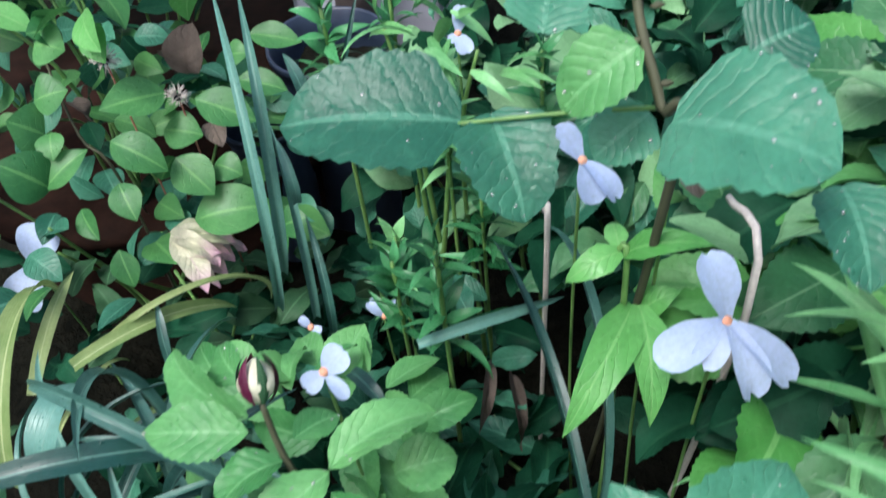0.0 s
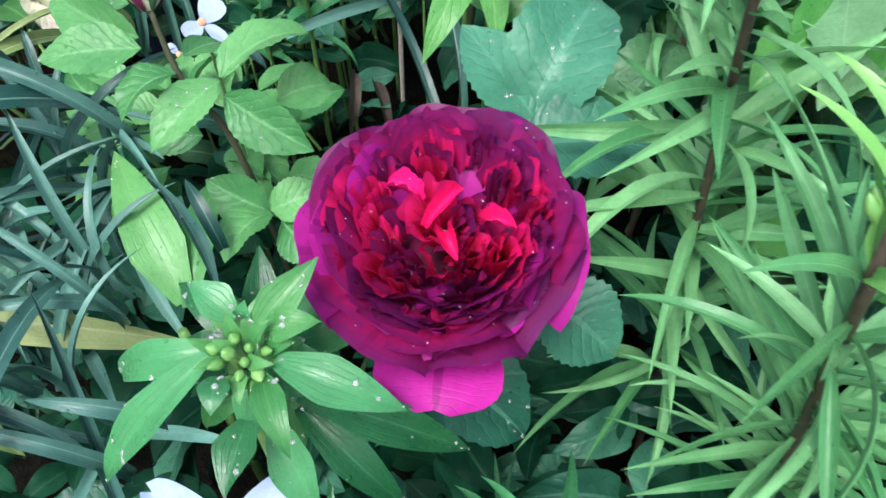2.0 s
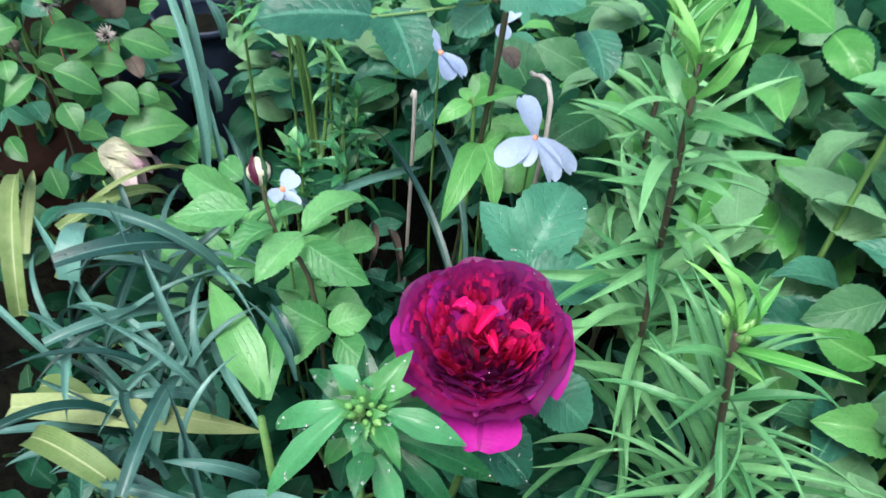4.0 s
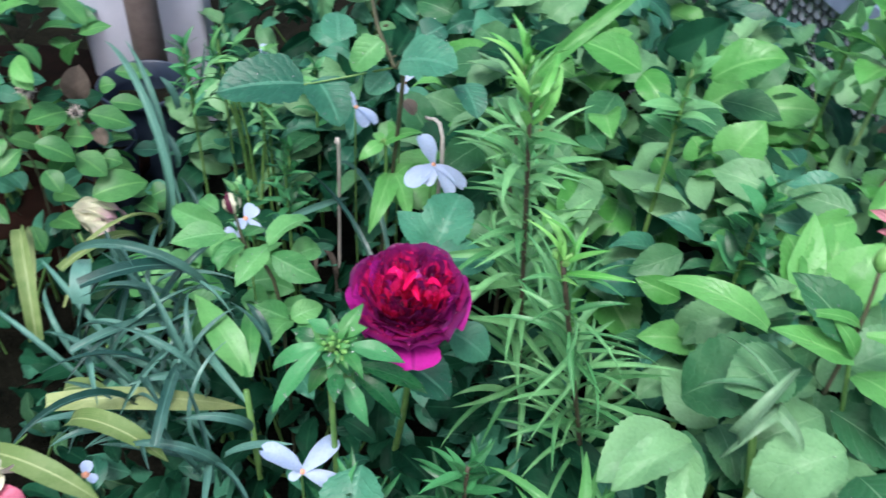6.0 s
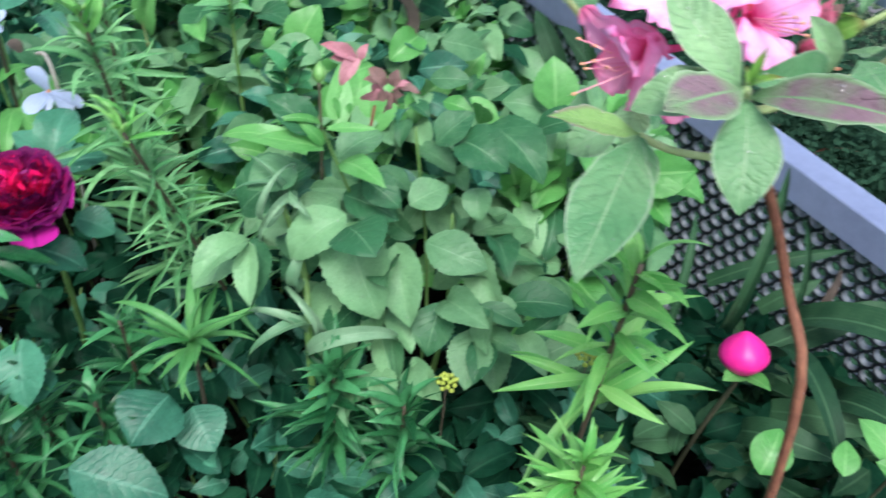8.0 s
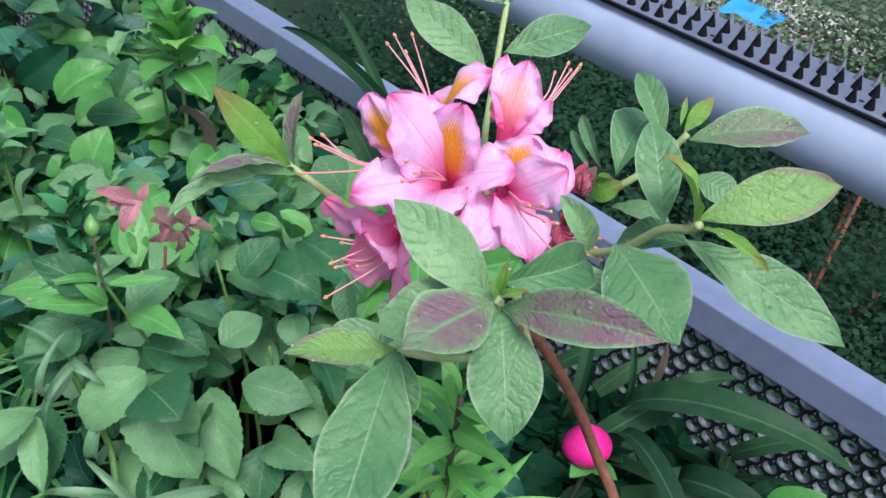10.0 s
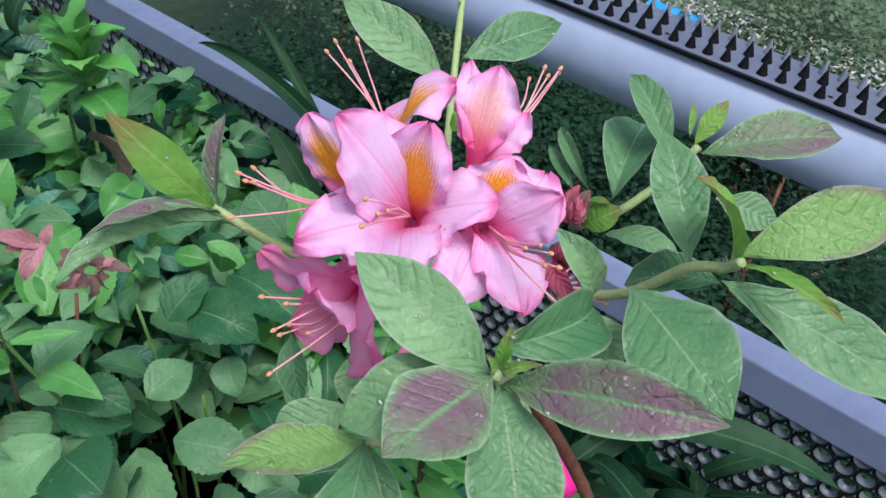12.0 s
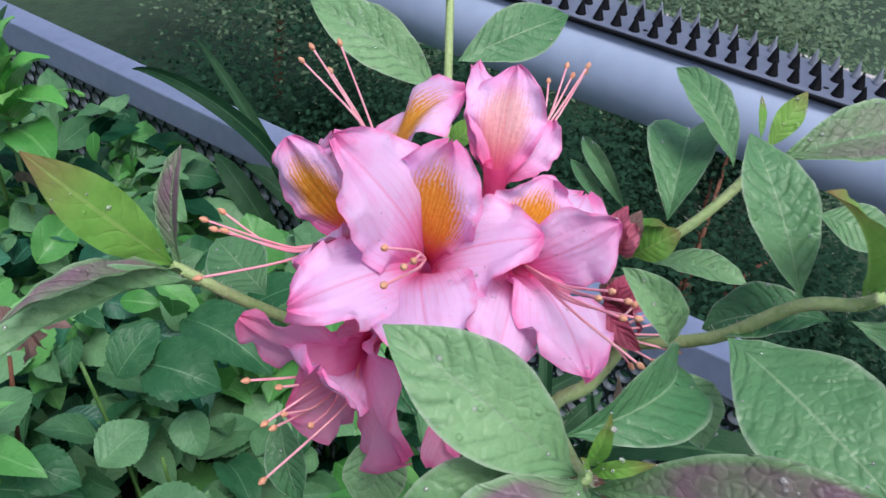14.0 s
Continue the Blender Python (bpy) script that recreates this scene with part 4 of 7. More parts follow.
# ---- dark red rose ----
def rose_bloom(parent, c, axis, radius, seed):
    """A quartered old-rose bloom: wide guard petals round nested, boat-shaped inner petals that are folded against one another."""
    rng = rng_for(seed)
    axis = Vector(axis).normalized()
    a = Vector((1, 0, 0))
    a = (a - axis * a.dot(axis)).normalized()
    b = axis.cross(a)
    c = Vector(c)
    R = radius
    made = []

    def petal(mat, ang, r0, z0, r1, z1, w, i, cupv, roll=0.0, skew=0.0, face=0.6, bend=0.2, frill=0.03):
        """r and z are in radii of the bloom; the petal runs from (r0, z0) out to (r1, z1)."""
        e = a * math.cos(ang) + b * math.sin(ang)
        e1 = a * math.cos(ang + skew) + b * math.sin(ang + skew)
        p, t = c + e * R * r0 + axis * R * z0, c + e1 * R * r1 + axis * R * z1
        me = sheet(f"rose_petal_{mat.name}_{i}_{cupv:.1f}_{bend:.1f}_{frill:.2f}", mat, "spoon", fold=0.0, droop=bend, wave=0.045, frill=frill, cup=cupv, ruffle=0.05, curl=-0.10 * (i % 2), nv=15, nu=4, seed=400 + i)
        made.append(place(new("petal", me), parent, basis(p, t, w * R, roll, axis - e * face, thick=R)))

    for i in range(8):      # guard petals, spread wide and reflexed
        petal(M_ROSE_OUT, i * 0.785 + rng.uniform(-0.15, 0.15), 0.3, -0.42, rng.uniform(0.92, 1.0), -rng.uniform(0.12, 0.32), rng.uniform(0.85, 1.1), i % 5, -0.25, face=0.3)
    for i in range(10):     # second ring, lighter rims showing between
        petal(M_ROSE_OUT if i % 3 else M_ROSE_MID, i * 0.628 + rng.uniform(-0.15, 0.15), 0.3, -0.34, rng.uniform(0.84, 0.95), rng.uniform(-0.12, 0.04), rng.uniform(0.6, 0.85), 5 + i % 4, 0.2, rng.uniform(-10, 10))

    def ribbon(mat, q, out, rho, span, low, high, lean, i):
        """A standing petal that wraps round the point q on the side of out: a leaning wall with a flared, ruffled top edge."""
        vs, fs, uv = [], [], []
        n, m = 16, 6
        ph = [rng.uniform(0, 6.28) for _ in range(5)]
        side = axis.cross(out)
        skew, shift = rng.uniform(-0.25, 0.25), rng.uniform(-0.3, 0.3)
        for s in range(n + 1):
            u = s / n
            an = (u - 0.5) * span + shift
            crown = 1.0 - 0.75 * abs(2 * u - 1) ** 3.0
            for v in range(m + 1):
                t = v / m
                rr = rho * (1.0 - lean + lean * 1.5 * t ** 1.6 + skew * 0.25 * (u - 0.5)) + R * (0.030 * math.sin(an * 3 + ph[0]) + 0.020 * t * t * math.sin(an * 7 + ph[1]) + 0.012 * t * t * math.sin(an * 13 + ph[2]))
                z = low + (high - low) * crown * (t ** 0.85) + 0.035 * t * math.sin(an * 4 + ph[3]) + 0.02 * t * math.sin(an * 9 + ph[4]) - 0.05 * max(0, t - 0.75) * 4 * lean
                vs.append(q + (out * math.cos(an) + side * math.sin(an)) * rr + axis * R * z)
                uv.append((u, t))
        w = m + 1
        for s in range(n):
            for v in range(m):
                fs.append((s * w + v, s * w + v + 1, (s + 1) * w + v + 1, (s + 1) * w + v))
        me = bpy.data.meshes.new("rose_ribbon")
        me.from_pydata([p - c for p in vs], [], fs)
        lay = me.uv_layers.new(name="UVMap")
        for lp in me.loops:
            lay.data[lp.index].uv = uv[lp.vertex_index]
        for p in me.polygons:
            p.use_smooth = True
        me.materials.append(mat)
        made.append(place(new("petal", me), parent, Matrix.Translation(c)))

    def pick(bright):
        return M_ROSE_IN if rng.random() < bright else M_ROSE_MID

    for ring, (rad, count, low, high, lean) in enumerate(((0.93, 9, -0.3, 0.05, 0.26), (0.86, 9, -0.3, 0.13, 0.22), (0.79, 10, -0.25, 0.19, 0.2), (0.72, 10, -0.25, 0.23, 0.18), (0.65, 10, -0.25, 0.25, 0.16))):
        for k in range(count):      # the cupped walls that hold the quarters
            an = k * 6.2832 / count + ring * 0.4 + rng.uniform(-0.2, 0.2)
            ribbon(M_ROSE_MID if (k + ring) % 5 else M_ROSE_OUT, c, a * math.cos(an) + b * math.sin(an), R * rad, rng.uniform(0.7, 1.15), low, high + rng.uniform(-0.07, 0.06), lean, k)
    for qa, dist, size, bright in ((-0.60, 0.36, 0.42, 1.0), (0.55, 0.42, 0.36, 0.35), (1.65, 0.40, 0.42, 0.30), (2.80, 0.38, 0.42, 0.70), (3.95, 0.38, 0.40, 0.40), (5.00, 0.40, 0.38, 0.6)):
        out = a * math.cos(qa) + b * math.sin(qa)
        q = c + out * R * dist
        for k in range(8):          # each quarter: nested walls round a centre of its own, folded close
            s = k / 7
            ribbon(M_ROSE_HOT if bright > 0.6 and k in (4, 6) else pick(bright * (0.45 + 0.7 * s)), q + out * R * 0.02 * k * (1 - s), out, R * size * (1.0 - 0.84 * s), 1.5 + 2.0 * s, -0.2, 0.25 + 0.08 * math.sin(s * 2.8) + rng.uniform(-0.06, 0.05), 0.28, k)
    for k in range(64):             # loose folds that fill the space between the quarters
        an, rr = k * 2.4, 0.16 + 0.56 * ((k * 0.618) % 1.0) ** 0.7
        o = a * math.cos(an) + b * math.sin(an)
        turn = an + rng.gauss(0, 0.9)
        ribbon(pick(0.75 if math.cos(an + 0.6) > 0.55 or rr < 0.3 or math.cos(an - 2.9) > 0.75 else 0.22), c + o * R * (rr - 0.1), a * math.cos(turn) + b * math.sin(turn), R * rng.uniform(0.09, 0.20), rng.uniform(1.1, 2.3), -0.15, 0.30 - 0.12 * rr + rng.uniform(-0.06, 0.06), 0.34, k)
    for k in range(56):             # narrow ruffled folds crowded along the outer walls
        an, rr = k * 2.4 + 0.7, 0.64 + 0.26 * ((k * 0.618) % 1.0)
        o = a * math.cos(an) + b * math.sin(an)
        turn = an + rng.gauss(0, 0.5)
        ribbon(M_ROSE_OUT if k % 6 == 0 else pick(0.22), c + o * R * (rr - 0.12), a * math.cos(turn) + b * math.sin(turn), R * rng.uniform(0.10, 0.19), rng.uniform(1.2, 2.2), -0.15, 0.27 - 0.55 * (rr - 0.64) + rng.uniform(-0.05, 0.05), 0.34, k)
    for k in range(16):     # small crumpled petals over the heart
        an = k * 2.4
        ribbon(pick(0.75), c, a * math.cos(an) + b * math.sin(an), R * rng.uniform(0.05, 0.24), rng.uniform(1.2, 2.4), -0.1, 0.29 + rng.uniform(-0.03, 0.05), 0.4, k)
    for ang, r0, r1, w in ((0.75, -0.15, 0.22, 0.12), (-1.35, 0.14, 0.40, 0.12), (2.6, 0.16, 0.42, 0.13), (-0.35, 0.30, 0.54, 0.11)):     # bright tongues folded over the middle
        petal(M_ROSE_HOT, ang, r0, 0.24, r1, 0.315, w, 28, 0.45, rng.uniform(-15, 15), 0.0, 0.1, 0.4, 0.025)
    return made


rose = thing("rose_bush", (0.03, 0.16, 0.1), "rose bush with one open dark crimson bloom wet with rain", "rose")
stalk(rose, [(0.03, 0.16, 0.1), (0.05, 0.12, 0.35), (0.05, 0.075, 0.575)], 0.004, 0.003, M_STEM)
RC = Vector((0.0392, 0.0597, 0.6135))
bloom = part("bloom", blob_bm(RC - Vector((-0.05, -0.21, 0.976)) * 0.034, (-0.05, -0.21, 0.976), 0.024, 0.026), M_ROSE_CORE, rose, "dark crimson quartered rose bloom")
petals = rose_bloom(bloom, RC, (-0.05, -0.21, 0.976), 0.0446, 11)
leaf(bloom, "white", M_ROSE_OUT, (0.0398, 0.0464, 0.5774), (0.0338, 0.011, 0.581), 0.042, 0, (-0.0379, -0.4331, 0.9006), 1, "petal")
drops(bloom, petals, 520, 5, 0.0002, 0.0005, M_MIST)
# big dark leaves behind the bloom
g = []
for b, t, w, r in (((0.0844, 0.1486, 0.5646), (0.0548, 0.191, 0.5826), 0.034, 10), ((0.0809, 0.1525, 0.5607), (0.1169, 0.2027, 0.585), 0.044, 0), ((0.0747, 0.135, 0.5644), (0.1324, 0.1323, 0.5625), 0.04, -10),
                   ((0.0277, 0.0567, 0.5428), (0.0696, 0.0253, 0.5181), 0.035, 0), ((0.079, 0.0745, 0.545), (0.1083, 0.0537, 0.5269), 0.035, 0)):
    g.append(leaf(rose, "rose", M_ROSE_DARK, b, t, w, r, (-0.0313, -0.3468, 0.9374)))
drops(rose, g, 90, 6, 0.0003, 0.0011)

# ---- young rose shoot with a bud ----
shoot = thing("rose_shoot", (-0.06, 0.25, 0.1), "rose shoot with light green leaves and one closed dark bud", "rose")
stalk(shoot, [(-0.06, 0.25, 0.1), (-0.0578, 0.196, 0.478), (-0.0813, 0.2111, 0.5348), (-0.0888, 0.2217, 0.5726)], 0.0022, 0.0014, M_STEM_RED)
BA = Vector((-0.1342, 0.6421, 0.7548))
BC = Vector((-0.0891, 0.2216, 0.5726))
budp = part("bud", blob_bm(BC, BA, 0.0195, 0.0088, 16, 12, 0.95), M_FADED, shoot, "closed cream and dark purple rose bud")
for k in range(6):
    e = Matrix.Rotation(k * 1.0472 + 0.3, 3, BA) @ BA.orthogonal().normalized()
    ob = new("petal" if k % 2 else "sepal", sheet("bud_wrap", M_BUD if k % 2 else M_STRAP, "lance", fold=-0.15, droop=0.95, wave=0.0, nv=10, nu=2, aspect=0.3, seed=3))
    place(ob, budp, basis(BC + e * 0.004, BC + BA * 0.0215 + e * 0.0035, 0.0066 if k % 2 else 0.005, 0, e))
g = []
for b, t, w, r in (((-0.0982, 0.2175, 0.5541), (-0.1482, 0.215, 0.551), 0.026, 10), ((-0.1007, 0.2252, 0.5541), (-0.1453, 0.2558, 0.5591), 0.026, -10), ((-0.1032, 0.2355, 0.5662), (-0.1194, 0.2543, 0.5667), 0.02, 0),
                   ((-0.0836, 0.2104, 0.5432), (-0.1085, 0.1878, 0.535), 0.022, 15), ((-0.0631, 0.2096, 0.5382), (-0.0954, 0.1735, 0.527), 0.023, -10), ((-0.061, 0.2011, 0.5366), (-0.0181, 0.1778, 0.5191), 0.027, 5),
                   ((-0.063, 0.2108, 0.5395), (-0.02, 0.2443, 0.5359), 0.024, -15), ((-0.0807, 0.2212, 0.5449), (-0.0651, 0.2399, 0.5365), 0.018, 0), ((-0.0414, 0.2283, 0.5044), (-0.0128, 0.2419, 0.5002), 0.026, 0),
                   ((-0.0508, 0.1828, 0.4666), (-0.0819, 0.1947, 0.4809), 0.026, 0), ((-0.0489, 0.1813, 0.4653), (-0.0721, 0.1522, 0.4622), 0.026, 10)):
    g.append(leaf(shoot, "rose", M_ROSE_LEAF, b, t, w, r))
leaf(shoot, "rose", M_ROSE_LEAF, (-0.0489, 0.1828, 0.4664), (-0.0171, 0.1907, 0.4701), 0.024, 0)
leaf(shoot, "rose", M_ROSE_LEAF, (-0.0434, 0.1784, 0.4624), (-0.0189, 0.153, 0.4573), 0.026, 0)
drops(shoot, g, 80, 8, 0.0003, 0.0011)

# ---- tall rose stem with large leaves ----
tall = thing("rose_cane", (0.06, 0.42, 0.1), "thorny rose cane with large dull green serrated leaves", "rose")
stalk(tall, [(0.06, 0.42, 0.1), (0.0788, 0.3077, 0.6219), (0.0717, 0.3136, 0.6587), (0.062, 0.3437, 0.6829), (0.0584, 0.3709, 0.7115)], 0.0024, 0.002, M_STEM_RED)
for p in ((0.066, 0.3417, 0.6861), (0.0583, 0.3333, 0.6754), (0.077, 0.3138, 0.6599), (0.0702, 0.319, 0.6655)):
    part("thorn", blob_bm(p, (0.9832, 0.0418, 0.1777), 0.006, 0.0016, 6, 5), M_STEM_RED, tall)
g = [leaf(tall, "heart", M_ROSE_DARK, (-0.012, 0.3364, 0.6323), (-0.0951, 0.3311, 0.6324), 0.060, 0, (0.1192, -0.3452, 0.9309)),
     leaf(tall, "heart", M_ROSE_DARK, (0.0014, 0.3439, 0.6314), (0.0185, 0.3045, 0.6008), 0.045, 10, (0.2979, -0.3179, 0.9001)),
     leaf(tall, "heart", M_ROSE_DARK, (0.0676, 0.2556, 0.6981), (0.1123, 0.2316, 0.7006), 0.052, 0, (0.1192, -0.3452, 0.9309)),
     leaf(tall, "heart", M_ROSE_LEAF, (0.0611, 0.32, 0.683), (0.0332, 0.3144, 0.6563), 0.030, 0, (0.1259, -0.4266, 0.8956)),
     leaf(tall, "heart", M_ROSE_DARK, (0.0695, 0.3283, 0.6443), (0.0469, 0.3172, 0.6286), 0.03, 0, (0.1259, -0.4266, 0.8956)),
     leaf(tall, "heart", M_ROSE_DARK, (0.024, 0.3484, 0.6698), (0.0264, 0.3797, 0.6832), 0.035, 0, (0.1259, -0.4266, 0.8956)),
     leaf(tall, "heart", M_ROSE_DARK, (0.0951, 0.2897, 0.7008), (0.1153, 0.2992, 0.7054), 0.03, 0, (0.1259, -0.4266, 0.8956)),
     leaf(tall, "heart", M_ROSE_DARK, (0.1276, 0.2634, 0.6648), (0.1336, 0.2293, 0.6495), 0.03, 0, (0.1259, -0.4266, 0.8956))]
drops(tall, g, 160, 9, 0.0003, 0.0011)
stalk(tall, [(0.0744, 0.3174, 0.6558), (0.0344, 0.3373, 0.6369), (-0.0157, 0.3353, 0.6316)], 0.0011, 0.0009, M_STEM)

# ---- lilies ----
lily((0.286, 0.065, 0.1), (0.1302, -0.0013, 0.6884), 96, 0.088, 0.0060, M_LILY, "tall green lily with narrow leaves and a bud cluster", 21, lo=0.42, rise=0.25, buds=6)
lily((0.20, 0.12, 0.1), (0.1419, 0.1296, 0.7326), 105, 0.092, 0.0085, M_LILY, "tall green lily with narrow leaves and a bud cluster", 22, lo=0.4, rise=0.2, buds=5)
lily((0.18, 0.22, 0.1), (0.190, 0.275, 0.672), 76, 0.095, 0.0080, M_LILY, "tall green lily with narrow leaves and a bud cluster", 28, lo=0.5, rise=0.2, buds=5)
lily((0.12, -0.10, 0.1), (0.1228, -0.1298, 0.5425), 26, 0.125, 0.0092, M_LILY_FRESH, "young lily rosette of narrow bright green leaves", 23, lo=0.965, rise=0.0, flare=0.35)
lily((0.40, -0.36, 0.1), (0.389, -0.3719, 0.7289), 36, 0.10, 0.0150, M_LILY_LIME, "lime green lily with broad pointed leaves", 24, lo=0.68, rise=0.0, r=0.0022)
lily(Vector((0.3094, -0.4436, 0.6077)) - Vector((0, 0, 0.45)), (0.3044, -0.4398, 0.6301), 64, 0.080, 0.0095, M_LILY_LIME, "light green lily top with narrow pointed leaves", 25, lo=0.75, rise=0.2)
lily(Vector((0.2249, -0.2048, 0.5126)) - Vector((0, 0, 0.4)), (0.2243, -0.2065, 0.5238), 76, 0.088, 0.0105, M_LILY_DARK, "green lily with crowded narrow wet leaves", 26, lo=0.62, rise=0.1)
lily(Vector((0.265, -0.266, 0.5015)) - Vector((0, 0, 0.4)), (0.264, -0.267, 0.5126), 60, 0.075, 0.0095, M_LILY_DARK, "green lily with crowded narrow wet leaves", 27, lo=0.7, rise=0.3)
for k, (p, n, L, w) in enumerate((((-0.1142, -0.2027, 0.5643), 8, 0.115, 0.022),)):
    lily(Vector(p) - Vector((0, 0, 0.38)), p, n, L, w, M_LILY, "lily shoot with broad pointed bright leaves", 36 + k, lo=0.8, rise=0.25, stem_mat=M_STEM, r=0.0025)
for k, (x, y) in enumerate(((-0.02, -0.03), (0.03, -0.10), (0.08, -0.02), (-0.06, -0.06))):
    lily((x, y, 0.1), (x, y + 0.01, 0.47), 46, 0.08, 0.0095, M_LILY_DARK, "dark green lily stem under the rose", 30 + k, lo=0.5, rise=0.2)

cl = thing("budding_lily", Vector((-0.0234, 0.007, 0.5905)) - Vector((0, 0, 0.45)), "lily top with broad wet leaves round lime green buds", "lily", "lilies")
stalk(cl, [Vector((-0.0234, 0.007, 0.5905)) - Vector((0, 0, 0.45)), (-0.027, 0.0198, 0.5635), (-0.0234, 0.0209, 0.6035)], 0.003, 0.002, M_STEM)
br = rng_for(88)
for k in range(11):     # small lumpy buds crowded on the tip
    an, rad = k * 2.4, 0.0022 * (k + 0.4) ** 0.5
    e = Vector((0.9969, -0.0788, 0.0041)) * math.cos(an) + Vector((0.0604, 0.7955, 0.6029)) * math.sin(an)
    d = (Vector((-0.0508, -0.6008, 0.7978)) + e * (0.25 + 0.06 * k)).normalized()
    p = Vector((-0.0222, 0.0182, 0.6092)) + e * rad + Vector((-0.0508, -0.6008, 0.7978)) * (0.002 - 0.0003 * k)
    part("bud", blob_bm(p, d, br.uniform(0.0050, 0.0080), br.uniform(0.0015, 0.0023), 9, 8, br.uniform(0.7, 1.0)), M_BUDS, cl)
    leaf(cl, "slim", M_LILY_FRESH, p - d * 0.002 + e * 0.001, p + d * 0.005 + e * br.uniform(0.005, 0.011), 0.0052, br.uniform(-20, 20), d - e * 0.5, None, "bract")
g = []
g.append(leaf(cl, "slim", M_LILY_FRESH, (-0.0183, 0.0246, 0.6139), (0.0016, 0.0416, 0.6263), 0.0124, 0, (-0.028, -0.3042, 0.9522)))
g.append(leaf(cl, "slim", M_LILY_FRESH, (-0.0147, 0.0247, 0.6132), (0.0023, 0.0243, 0.6184), 0.0109, 0, (-0.028, -0.3042, 0.9522)))
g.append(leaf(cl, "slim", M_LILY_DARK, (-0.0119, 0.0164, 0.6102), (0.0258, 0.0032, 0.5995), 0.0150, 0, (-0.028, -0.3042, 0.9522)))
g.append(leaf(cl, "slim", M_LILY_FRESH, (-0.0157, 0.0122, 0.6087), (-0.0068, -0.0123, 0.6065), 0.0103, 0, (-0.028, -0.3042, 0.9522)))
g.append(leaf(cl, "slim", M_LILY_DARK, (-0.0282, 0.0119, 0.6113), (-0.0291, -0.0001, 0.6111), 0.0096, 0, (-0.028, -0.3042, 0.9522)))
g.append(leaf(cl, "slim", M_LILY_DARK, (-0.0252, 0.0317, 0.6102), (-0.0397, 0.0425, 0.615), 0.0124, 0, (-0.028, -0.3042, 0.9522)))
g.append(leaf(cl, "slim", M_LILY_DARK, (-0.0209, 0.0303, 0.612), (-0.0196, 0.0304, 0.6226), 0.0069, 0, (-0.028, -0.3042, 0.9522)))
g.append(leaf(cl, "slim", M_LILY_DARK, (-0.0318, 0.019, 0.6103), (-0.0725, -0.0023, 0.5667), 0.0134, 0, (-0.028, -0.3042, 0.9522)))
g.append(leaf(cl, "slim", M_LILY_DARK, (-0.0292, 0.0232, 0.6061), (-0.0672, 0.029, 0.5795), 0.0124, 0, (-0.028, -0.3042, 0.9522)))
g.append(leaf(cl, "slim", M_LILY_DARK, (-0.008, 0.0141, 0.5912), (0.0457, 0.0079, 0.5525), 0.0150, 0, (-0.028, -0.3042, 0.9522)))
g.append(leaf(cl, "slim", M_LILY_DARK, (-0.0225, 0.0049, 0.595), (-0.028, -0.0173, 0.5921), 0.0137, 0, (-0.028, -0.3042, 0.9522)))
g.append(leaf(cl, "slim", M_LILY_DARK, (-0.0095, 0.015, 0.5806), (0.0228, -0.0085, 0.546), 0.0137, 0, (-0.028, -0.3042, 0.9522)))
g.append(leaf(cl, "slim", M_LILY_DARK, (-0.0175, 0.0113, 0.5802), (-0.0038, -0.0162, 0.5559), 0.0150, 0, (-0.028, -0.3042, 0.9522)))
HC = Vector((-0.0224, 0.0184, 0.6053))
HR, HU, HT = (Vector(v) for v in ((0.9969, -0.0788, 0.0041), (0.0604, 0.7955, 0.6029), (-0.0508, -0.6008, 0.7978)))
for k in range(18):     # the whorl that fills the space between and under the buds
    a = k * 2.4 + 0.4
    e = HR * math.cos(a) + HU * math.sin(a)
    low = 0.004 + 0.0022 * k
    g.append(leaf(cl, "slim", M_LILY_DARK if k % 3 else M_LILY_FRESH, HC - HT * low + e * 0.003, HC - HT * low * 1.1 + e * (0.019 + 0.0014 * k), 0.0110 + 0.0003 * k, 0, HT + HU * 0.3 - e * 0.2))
drops(cl, g, 240, 31, 0.0003, 0.0012)

leftlily = thing("broad_lily_shoot", Vector((-0.0967, 0.1242, 0.4399)) - Vector((0, 0, 0.35)), "lily shoot with one broad upright bright leaf", "lily", "lilies")
stalk(leftlily, [Vector((-0.0967, 0.1242, 0.4399)) - Vector((0, 0, 0.35)), (-0.0967, 0.1242, 0.4399)], 0.004, 0.003)
g = [leaf(leftlily, "lily", M_LILY_FRESH, (-0.0947, 0.1382, 0.4477), (-0.1378, 0.2227, 0.4757), 0.031, 0, (0.0595, -0.4387, 0.8967)), leaf(leftlily, "lily", M_LILY_FRESH, (-0.0933, 0.1355, 0.4456), (-0.0856, 0.2308, 0.4364), 0.02, 0, (0.0595, -0.4387, 0.8967)),
     leaf(leftlily, "lily", M_BLUE, (-0.0695, 0.1247, 0.483), (-0.1041, 0.1773, 0.5077), 0.010, 40, (0.245, -0.4377, 0.8651))]
drops(leftlily, g, 25, 32, 0.0003, 0.0011)

# ---- azalea ----
az = thing("azalea", (0.36, -0.62, 0.1), "pink azalea with orange-blotched flowers and purple-flushed hairy leaves", "azalea")
stalk(az, [(0.345, -0.60, 0.1), (0.34, -0.57, 0.5), (0.3243, -0.5351, 0.7905), (0.3289, -0.4953, 0.8584), (0.299, -0.4741, 0.9291), (0.2755, -0.4755, 0.9503)], 0.0030, 0.0022, M_BARK, "branch", 9)
AZ_PETALS = []
AZ_JOINT = Vector((0.3281, -0.4139, 0.9469))


